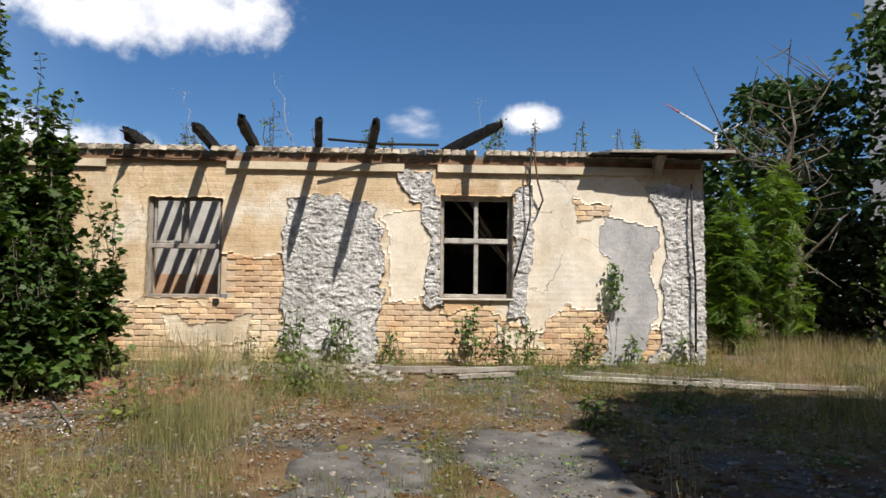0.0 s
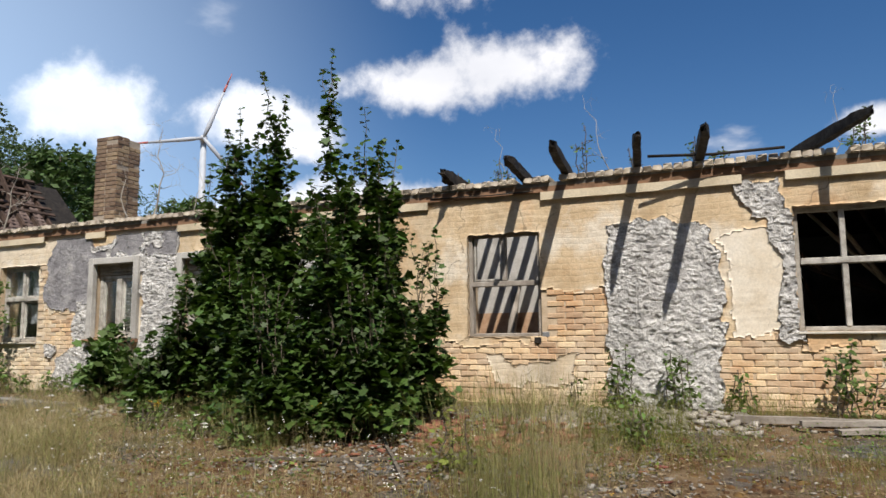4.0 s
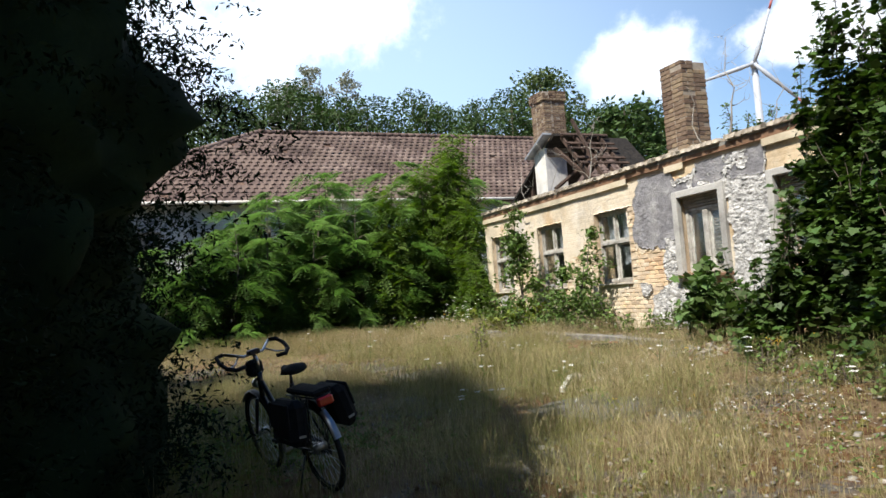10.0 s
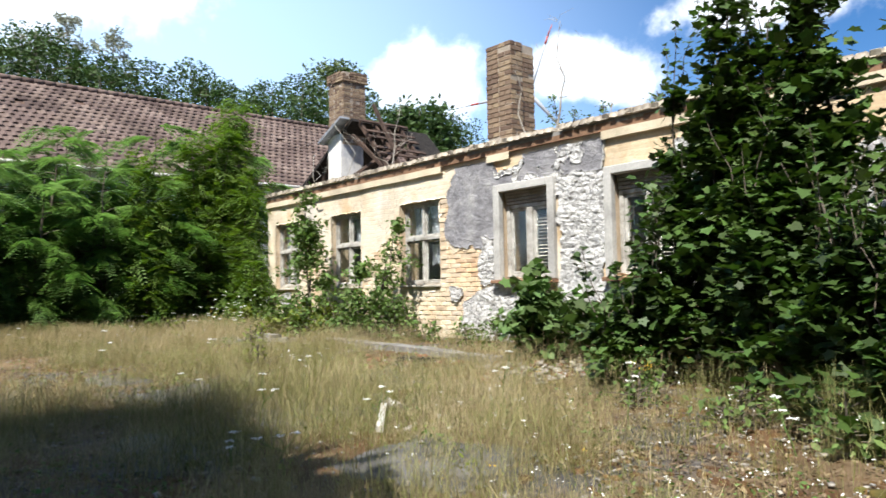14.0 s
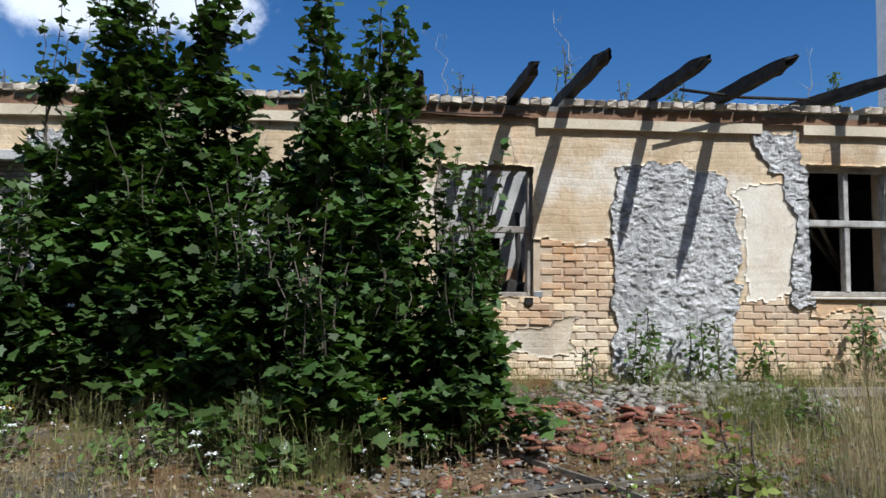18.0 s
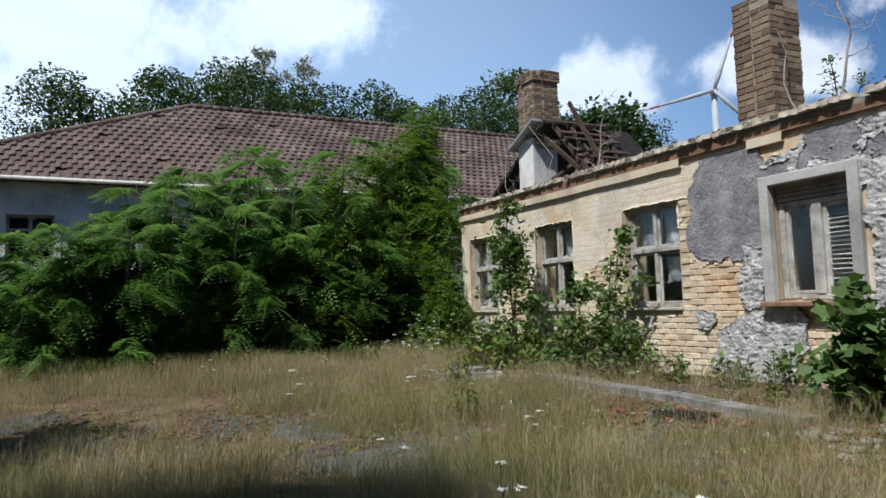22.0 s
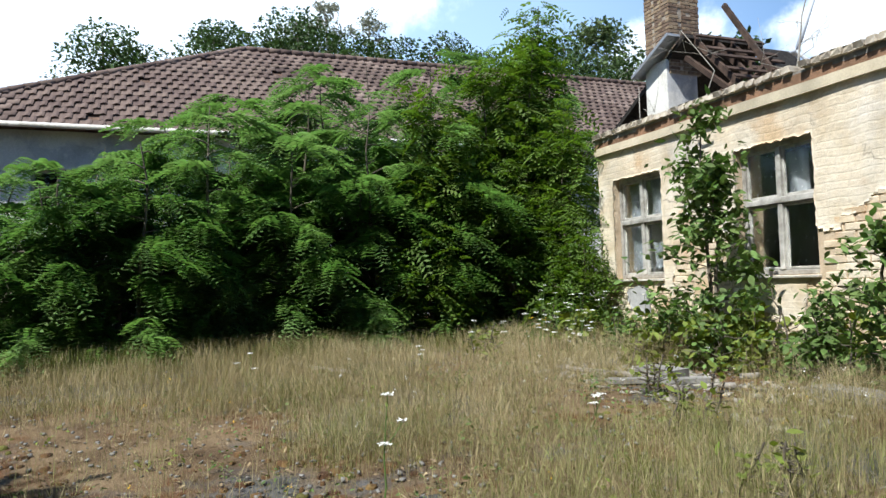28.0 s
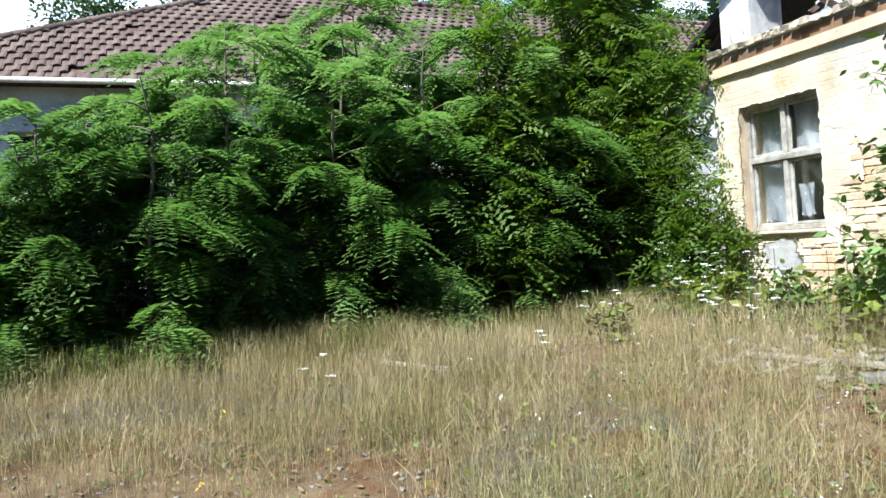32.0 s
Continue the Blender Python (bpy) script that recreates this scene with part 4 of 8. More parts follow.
window_a("window_1", "a1", "weathered four-light wooden window with cracked panes", 1, reflection_film=((0.54, 1.0, 0.82, 1.40), (0.06, 0.36, 0.84, 1.36), (0.06, 0.51, 0.06, 0.76), (0.55, 0.74, 0.1, 0.5)))
window_a("window_2", "a2", "weathered wooden window behind a sapling", 2, (1, 1, 1, 1), reflection_film=((0.5, 0.8, 0.85, 1.35),))
window_a("window_3", "a3", "weathered four-light window with dusty panes", 3, (1, 1, 1, 1), reflection_film=((0.10, 0.52, 0.80, 1.38), (0.56, 0.98, 0.78, 1.38), (0.56, 0.98, 0.3, 0.70)))
window_a("window_7", "d", "empty weathered four-light wooden window frame", 7, (0, 0, 0, 0))


def window_b(name, key, label):
    """A two-leaf window in a raised plaster surround, with a roller box above."""
    x0, x1, z0, z1 = OPENINGS[key]
    w, h = x1 - x0, z1 - z0
    ob = empty(name, x0, 0, z0)
    bm = bmesh.new()
    for d in ((-0.10, 0.02, -0.075, 0.03, -0.02, h + 0.10), (w - 0.02, w + 0.10, -0.075, 0.03, -0.02, h + 0.10), (0.021, w - 0.021, -0.075, 0.03, h - 0.01, h + 0.10)):
        box(bm, *d, bevel=0.008, skew=0.004)
    part("surround", bm, "inner_wall", ob, "pale plaster surround")
    bm = bmesh.new()
    for i in range(4):
        box(bm, 0.02, w - 0.02, 0.05 + 0.012 * i, 0.12, h - 0.05 * (i + 1), h - 0.05 * i - 0.008, bevel=0.004)
    part("roller_box", bm, "old_wood", ob, "slatted wooden roller box")
    top = h - 0.21
    bm = bmesh.new()
    for d in ((0.02, 0.09, 0.10, 0.20, 0, top), (w - 0.09, w - 0.02, 0.10, 0.20, 0, top), (0.091, w - 0.091, 0.10, 0.20, top - 0.06, top), (0.091, w - 0.091, 0.10, 0.20, 0, 0.06)):
        box(bm, *d, bevel=0.006)
    part("window_frame", bm, "paint", ob)
    cx = w / 2
    boxed("mullion", (cx - 0.055, cx + 0.055, 0.085, 0.19, 0.062, top - 0.062), "paint", ob)
    for k, (xa, xb) in enumerate(((0.092, cx - 0.057), (cx + 0.057, w - 0.092))):
        bm = bmesh.new()
        for d in ((xa, xa + 0.04, 0.12, 0.17, 0.064, top - 0.064), (xb - 0.04, xb, 0.12, 0.17, 0.064, top - 0.064), (xa + 0.041, xb - 0.041, 0.12, 0.17, 0.064, 0.104), (xa + 0.041, xb - 0.041, 0.12, 0.17, top - 0.104, top - 0.064)):
            box(bm, *d, bevel=0.004)
        sash = part("sash", bm, "paint", ob)
        g = boxed("pane", (xa + 0.039, xb - 0.039, 0.143, 0.148, 0.103, top - 0.103), "pane", sash, bevel=0)
        if k:
            for i in range(17):
                boxed("blind_slat", (xa + 0.02, xb - 0.02, 0.19, 0.225, 0.12 + i * 0.05, 0.130 + i * 0.05), "old_wood", ob, m=pose(0, 0, 0, 0, 0, 0), bevel=0, skew=0.006)
        g.visible_shadow = False
    boxed("sill", (-0.11, w + 0.11, -0.15, 0.10, -0.075, -0.022), "red_brick", ob, "reddish concrete sill", skew=0.005)
    return tagged(ob, label, "window", group="front windows", kind="structure")


window_b("window_4", "b1", "two-leaf window in a pale plaster surround with dusty panes")
window_b("window_5", "b2", "two-leaf window in a pale plaster surround beside the maple")


def window_c():
    x0, x1, z0, z1 = OPENINGS["c"]
    w, h = x1 - x0, z1 - z0
    ob = empty("window_6", x0, 0.05, z0)
    bm = bmesh.new()
    for d in ((0, 0.055, 0, 0.12, 0, h), (w - 0.06, w, 0.02, 0.12, 0, h), (0.056, w - 0.061, 0.02, 0.12, h - 0.05, h), (0.056, w - 0.061, 0, 0.12, 0, 0.045)):
        box(bm, *d, bevel=0.006, skew=0.006)
    part("window_frame", bm, "old_wood", ob)
    boxed("transom", (0.056, w - 0.02, -0.015, 0.10, 0.69, 0.765), "old_wood", ob, skew=0.006)
    boxed("upper_mullion", (0.49, 0.545, 0.0, 0.08, 0.767, h - 0.052), "old_wood", ob, skew=0.004)
    bm = bmesh.new()
    for d in ((0.07, 0.10, 0.03, 0.07, 0.77, h - 0.06), (0.45, 0.48, 0.03, 0.07, 0.77, h - 0.06), (0.101, 0.449, 0.03, 0.07, 0.77, 0.80)):
        box(bm, *d, bevel=0.004)
    part("sash", bm, "paint", ob)
    boxed("anchor_block", (w - 0.10, w - 0.01, -0.07, 0.0, -0.09, -0.01), "char", ob, "dark wooden block under the sill")
    for z in (0.70, 0.02):
        boxed("hinge_plate", (w + 0.002, w + 0.10, -0.045, -0.01, z - 0.03, z + 0.04), "zinc", ob)
    return tagged(ob, "broken grey wooden window frame without glass", "window", group="front windows", kind="structure")


window_c()


# ---- chimneys ----
def chimney_brick_mesh():
    bm = box(bmesh.new(), -0.115, 0.115, -0.06, 0.06, -0.0355, 0.0355, bevel=0.006)
    me = bpy.data.meshes.new("brick")
    bm.to_mesh(me); bm.free()
    me.materials.append(M["chimney_brick"])
    return me


CHIMNEY_BRICK = chimney_brick_mesh()


def chimney(name, x, y, z0, z1, wx, wy, label, rz=0, crown=0.0, skip=0.04, seed=1):
    ob = empty(name, x, y, z0, rz)
    h = z1 - z0
    boxed("core", (-wx / 2 + 0.012, wx / 2 - 0.012, -wy / 2 + 0.012, wy / 2 - 0.012, 0, h - 0.05), "chimney_core", ob, bevel=0)
    rnd = random.Random(seed)
    rows = int(h / 0.083)
    for r in range(rows):
        out = crown if r >= rows - 4 else 0.0
        lose = skip + (0.30 if r >= rows - 2 else 0)
        for side, (len_, perp, a) in enumerate(((wx, wy, 0), (wy, wx, 90), (wx, wy, 180), (wy, wx, 270))):
            if side == 2:
                continue
            n = max(2, round((len_ + 2 * out) / (0.25 if r % 2 else 0.13)))
            for i in range(n):
                if rnd.random() < lose:
                    continue
                s = (len_ + 2 * out) / n
                u = -len_ / 2 - out + s * (i + 0.5) + (0.06 if r % 2 else -0.06) * (0 < i < n - 1) * (r % 2)
                b = new("brick", CHIMNEY_BRICK)
                b.parent = ob
                b.matrix_basis = pose(0, 0, 0, 0, 0, a) @ pose(u, -perp / 2 - out + 0.06 + rnd.uniform(-0.006, 0.006), r * 0.083 + 0.04, 0, 0, rnd.uniform(-1.5, 1.5)) @ Matrix.Diagonal((min(1.15, s / 0.25), 1, 1, 1))
    return tagged(ob, label, "chimney")



# ---- the big tiled house behind ----
EAVE_X, EAVE_Z, RIDGE_X, RIDGE_Z, HIP_Y, END_Y, FAR_Y = -24.85, 5.02, -30.0, 9.0, -3.5, -12.3, 16.0


def roof_point(u, s):
    """On the front slope: u along y, s from the eave (0) to the ridge (1)."""
    return Vector((EAVE_X + (RIDGE_X - EAVE_X) * s, u, EAVE_Z + (RIDGE_Z - EAVE_Z) * s))


def tile_verts(w=0.30, l=0.36):
    """One curved pantile, in its own plane: x across, y up the slope, z out."""
    prof = [(0.0, 0.0), (0.06, 0.012), (0.14, 0.016), (0.20, 0.040), (0.25, 0.050), (0.30, 0.030)]
    return [(x - 0.15, 0, z + 0.03) for x, z in prof] + [(x - 0.15, l, z) for x, z in prof] + [(x - 0.15, 0, z) for x, z in prof]


TILE_FACES = [(i, i + 1, i + 7, i + 6) for i in range(5)] + [(i + 12, i + 13, i + 1, i) for i in range(5)]


def big_house():
    ob = empty("house_big", EAVE_X, 0, 0)
    xw = EAVE_X - 0.45
    at = END_Y + 0.45
    top = EAVE_Z - 0.05
    for y in (-8.55, -4.6, -0.6, 3.4, 7.4, None):
        hi = FAR_Y if y is None else y - 0.62
        boxed("wall", (-0.95, -0.45, at, hi, -0.8, top), "blue_grey", ob, "stained grey plaster wall", bevel=0)
        if y is None:
            break
        boxed("wall_below_window", (-0.95, -0.45, y - 0.62, y + 0.62, -0.8, 2.65), "blue_grey", ob, bevel=0)
        boxed("wall_above_window", (-0.95, -0.45, y - 0.62, y + 0.62, 4.02, top), "blue_grey", ob, bevel=0)
        at = y + 0.62
    boxed("end_wall", (2 * (RIDGE_X - EAVE_X) + 0.45, -0.952, END_Y + 0.45, END_Y + 0.95, -0.8, top), "blue_grey", ob, bevel=0)
    for y in (-8.55, -4.6, -0.6, 3.4, 7.4):
        win = boxed("window", (xw - 0.26 - EAVE_X, xw - 0.12 - EAVE_X, y - 0.62, y + 0.62, 2.652, 2.73), "old_wood", ob, "dark multi-light window", bevel=0)
        for d in ((-0.62, -0.54), (0.54, 0.62)):
            boxed("jamb", (xw - 0.25 - EAVE_X, xw - 0.12 - EAVE_X, y + d[0], y + d[1], 2.732, 4.018), "old_wood", win, bevel=0)
        boxed("mullion", (xw - 0.245 - EAVE_X, xw - 0.125 - EAVE_X, y - 0.05, y + 0.05, 2.732, 3.938), "old_wood", win, bevel=0)
        for z in (3.55, 3.94):
            boxed("rail", (xw - 0.24 - EAVE_X, xw - 0.13 - EAVE_X, y - 0.538, y + 0.538, z, z + 0.07), "old_wood", win, bevel=0)
        boxed("pane", (xw - 0.20 - EAVE_X, xw - 0.19 - EAVE_X, y - 0.53, y + 0.53, 2.72, 3.95), "pane", win, bevel=0)
    # added dark sheet stands in for the unlit rooms behind the windows
    boxed("room_dark", (xw - 4 - EAVE_X, xw - 3.9 - EAVE_X, END_Y + 1, FAR_Y, -0.5, 4.9), "inner_dark", ob, bevel=0)
    bm = bmesh.new()
    a, b, c, d = roof_point(END_Y, 0), roof_point(FAR_Y, 0), roof_point(FAR_Y, 1), roof_point(HIP_Y, 1)
    e = Vector((2 * RIDGE_X - EAVE_X, END_Y, EAVE_Z)); f = Vector((2 * RIDGE_X - EAVE_X, FAR_Y, EAVE_Z))
    vs = [bm.verts.new(v - Vector((EAVE_X, 0, 0.03))) for v in (a, b, c, d, e, f)]
    for q in ((0, 1, 2, 3), (0, 3, 4), (4, 3, 2, 5)):
        bm.faces.new([vs[i] for i in q])
    part("roof_deck", bm, "brown_wood", ob)
    # gutter
    tubes("gutter", [([(0.06, END_Y, EAVE_Z - 0.02), (0.06, FAR_Y, EAVE_Z - 0.02)], 0.065)], "felt", ob, "pale metal gutter")
    slope = math.atan2(RIDGE_Z - EAVE_Z, EAVE_X - RIDGE_X)
    length = math.hypot(RIDGE_Z - EAVE_Z, EAVE_X - RIDGE_X)
    me = bpy.data.meshes.new("roof_tile")
    me.from_pydata(tile_verts(), [], TILE_FACES); me.materials.append(M["tile"])
    tv = np.array(tile_verts())
    rest, rnd, made = [], random.Random(3), 0
    rows = int(length / 0.33)
    for r in range(rows):
        s = r * 0.33 / length
        y = END_Y + 0.15 + (HIP_Y - END_Y) * s
        while y < FAR_Y - 0.2:
            if rnd.random() > 0.006:
                p = roof_point(y, s) - Vector((EAVE_X, 0, 0))
                # x of the tile runs along -y of the house as seen from the yard
                m = Matrix.Translation(p) @ Matrix(((0, -math.cos(slope), math.sin(slope), 0), (1, 0, 0, 0), (0, math.sin(slope), math.cos(slope), 0), (0, 0, 0, 1))) @ pose(0, 0, rnd.uniform(0, 0.012), rnd.uniform(-1.2, 0.4), rnd.uniform(-1, 1), rnd.uniform(-1, 1))
                if r < 12 and -9.5 < y < -1.7 and made < 300:
                    t = new("roof_tile", me); t.parent = ob; t.matrix_basis = m
                    made += 1
                else:
                    mm = np.array(m)
                    rest.append(tv @ mm[:3, :3].T + mm[:3, 3])
            y += 0.302
    rest = np.array(rest)
    faces = (np.array(TILE_FACES)[None] + (np.arange(len(rest)) * len(tv))[:, None, None]).reshape(-1, 4)
    tagged(from_indexed("roof_tiles", rest.reshape(-1, 3), faces, "tile_joined", ob), "rows of brown concrete pantiles", kind="stuff")
    # the hip end and ridge caps
    caps = []
    for p, q in ((a, d), (d, c)):
        n = int((q - p).length / 0.38)
        for i in range(n):
            u, v = p.lerp(q, i / n), p.lerp(q, (i + 1.12) / n)
            o = Vector((-EAVE_X, 0, 0.02))
            caps.append(([u + o, v + o], [0.12, 0.10]))
    tubes("ridge_tile", caps, "tile_joined", ob, "rounded ridge and hip tiles", sides=8)
    return tagged(ob, "large grey-plastered house with a brown hipped tile roof", "house")


big_house()


# ---- ruined wing between the two houses ----
def ruined_wing():
    ob = empty("ruined_wing", -18.6, 5.0, 0)
    boxed("wall", (-3.8, 3.6, 0.0, 0.35, -0.6, 4.25), "blue_grey", ob, "grey plastered wall with a broken top", bevel=0)
    boxed("pier", (-0.36, 0.36, -0.75, 0.10, 4.0, 5.72), "white_pier", ob, "white and blue-grey plastered pier")
    boxed("pier_side", (0.362, 0.375, -0.74, 0.09, 4.0, 5.70), "blue_grey", ob, "peeling blue-grey plaster")
    # slanting remains of the roof: left slope towards the big house, right slope open to the battens
    bm = bmesh.new()
    m = look((0, 0, 0), (0, 1, 0))
    def plank(p, q, w, t):
        p, q = Vector(p), Vector(q)
        d = (q - p)
        a = d.normalized()
        n = Vector((0, 1, 0)).cross(a).normalized()
        vs = []
        for s in (p, q):
            for yy, zz in ((-w / 2, 0), (w / 2, 0), (w / 2, t), (-w / 2, t)):
                vs.append(bm.verts.new(s + Vector((0, yy, 0)) + n * zz))
        for f in ((0, 1, 2, 3), (7, 6, 5, 4), (0, 4, 5, 1), (1, 5, 6, 2), (2, 6, 7, 3), (3, 7, 4, 0)):
            bm.faces.new([vs[i] for i in f])
    plank((-2.9, 0.4, 3.95), (0.9, 0.4, 6.10), 2.2, 0.10)
    part("roof_slope", bm, "char", ob, "dark sagging roof slope")
    bm = bmesh.new()
    plank((-0.55, -0.85, 5.55), (0.75, -0.85, 6.15), 0.35, 0.07)
    part("flashing", bm, "zinc", ob, "grey metal flashing over the pier")
    for i in range(4):
        bm = bmesh.new()
        plank((0.9 + 0.05 * (i % 2), -0.4 + i * 0.5, 6.10), (2.5, -0.4 + i * 0.5, 4.35), 0.08, 0.12)
        part("rafter", bm, "dark_timber", ob)
    for i in range(5):
        bm = bmesh.new()
        t = 0.06 + i * 0.17 + 0.05 * (i % 2)
        p = Vector((0.95, 0.4, 6.20)).lerp(Vector((2.5, 0.4, 4.47)), t)
        plank(p, p + Vector((0.09, 0, -0.08)), 1.9, 0.04)
        part("batten", bm, "dark_timber", ob)
    # added dark sheet stands in for the shade inside the broken roof
    bm = bmesh.new()
    plank((0.9, 1.7, 6.0), (2.6, 1.7, 4.2), 1.2, 0.05)
    part("far_slope", bm, "char", ob, "dark sheet added behind the rafters as the cavity's shade")
    bm = bmesh.new()
    plank((2.25, -0.8, 6.25), (3.35, -0.8, 4.6), 0.07, 0.10)
    part("loose_rafter", bm, "dark_timber", ob, "grey rafter left standing alone")
    for i, (p, q) in enumerate((((-2.6, -0.3, 3.9), (-0.4, -0.3, 5.4)), ((-1.9, -0.5, 3.6), (-0.5, -0.2, 4.7)), ((0.3, -0.9, 3.7), (-0.7, -0.9, 4.1)), ((0.6, -0.6, 4.3), (1.9, 0.2, 5.2)), ((1.0, -0.7, 5.6), (2.3, -0.3, 4.3)), ((1.5, -0.2, 4.2), (1.9, 0.6, 5.4)), ((-1.2, -0.5, 4.0), (-1.1, -0.4, 5.0)), ((-2.2, -0.6, 4.1), (-0.9, -0.7, 3.9)))):
        bm = bmesh.new()
        plank(p, q, 0.10, 0.10)
        part("fallen_timber", bm, "dark_timber", ob)
    return tagged(ob, "ruined wing with a broken roof, bare rafters and a white pier", "ruin")


ruined_wing()


# ---- plants ----
def rotations(n, rng, droop=0.0, up=0.5):
    """Frames for n leaves: length axis, width axis and normal."""
    nrm = rng.normal(size=(n, 3)); nrm[:, 2] = np.abs(nrm[:, 2]) + up
    nrm /= np.linalg.norm(nrm, axis=1, keepdims=True)
    d = rng.normal(size=(n, 3)); d[:, 2] -= droop
    d -= (d * nrm).sum(1, keepdims=True) * nrm
    d /= np.linalg.norm(d, axis=1, keepdims=True)
    return d, np.cross(nrm, d), nrm


MAPLE = np.array([(0, 0), (0.48, 0.0), (0.40, 0.27), (0.58, 0.54), (0.31, 0.62), (0.0, 1.0), (-0.31, 0.62), (-0.58, 0.54), (-0.40, 0.27), (-0.48, 0.0)])
OVAL = np.array([(0, 0), (0.22, 0.25), (0.25, 0.55), (0.0, 1.0), (-0.25, 0.55), (-0.22, 0.25)])
SPRAY = np.array([(0, 0), (0.12, 0.25), (0.16, 0.6), (0.0, 1.0), (-0.16, 0.6), (-0.12, 0.25)])
NEEDLES = np.array([(0, 0), (0.17, 0.45), (0.0, 1.0), (-0.17, 0.45)])
DIAMOND = np.array([(0, 0), (0.30, 0.5), (0.0, 1.0), (-0.30, 0.5)])
CLUMP = np.array([(0, -0.1), (0.42, 0.12), (0.30, 0.42), (0.50, 0.70), (0.12, 0.78), (0.0, 1.0), (-0.36, 0.82), (-0.28, 0.45), (-0.52, 0.25)])


def leaf_cloud(centres, sizes, shape, rng, droop=0.3, up=0.5, fold=0.12):
    n, k = len(centres), len(shape)
    d, w, nrm = rotations(n, rng, droop, up)
    s = np.asarray(sizes).reshape(n, 1, 1)
    u, v = shape[:, 0][None, :, None], shape[:, 1][None, :, None]
    p = centres[:, None] + s * (u * w[:, None] + v * d[:, None] + fold * np.abs(u) * nrm[:, None] - 0.12 * v * v * nrm[:, None])
    return p.reshape(-1, 3)


def pinnate(centres, length, pairs, rng, droop=0.6, leaflet=0.30, up=0.8, hang=0.28, frames=None, slim=False, fat=1.0):
    """Feathery leaves: leaflets in pairs along a drooping stalk. Four corners a leaflet."""
    n = len(centres)
    d, w, nrm = rotations(n, rng, droop, up) if frames is None else frames
    L = np.asarray(length).reshape(n, 1, 1)
    out = []
    for i in range(pairs):
        t = (i + 0.8) / pairs
        c = centres[:, None] + L * (t * d[:, None] - hang * t * t * np.array([0, 0, 1.0]))
        size = L * leaflet * (1 - 0.35 * abs(t - 0.45))
        for side in (-1, 1):
            ax = side * w[:, None] * 0.92 + d[:, None] * 0.35 - np.array([0, 0, 0.18])
            wd = d[:, None] * 0.20 * fat
            if slim:
                out.append(np.concatenate([c - size * wd * 0.6, c + size * (0.45 * ax + wd * 0.9), c + size * ax], 1))
            else:
                out.append(np.concatenate([c, c + size * (0.5 * ax + wd), c + size * ax, c + size * (0.5 * ax - wd)], 1))
    return np.concatenate(out, 1).reshape(-1, 3)


def stem_points(base, top, rng, n=7, wob=0.08):
    base, top = np.array(base, float), np.array(top, float)
    t = np.linspace(0, 1, n)[:, None]
    p = base + (top - base) * t
    p[1:-1] += rng.normal(size=(n - 2, 3)) * wob * np.array([1, 1, 0.3])
    return p


def along(p, t):
    i = np.clip((t * (len(p) - 1)).astype(int), 0, len(p) - 2)
    f = (t * (len(p) - 1) - i)[:, None]
    return p[i] * (1 - f) + p[i + 1] * f


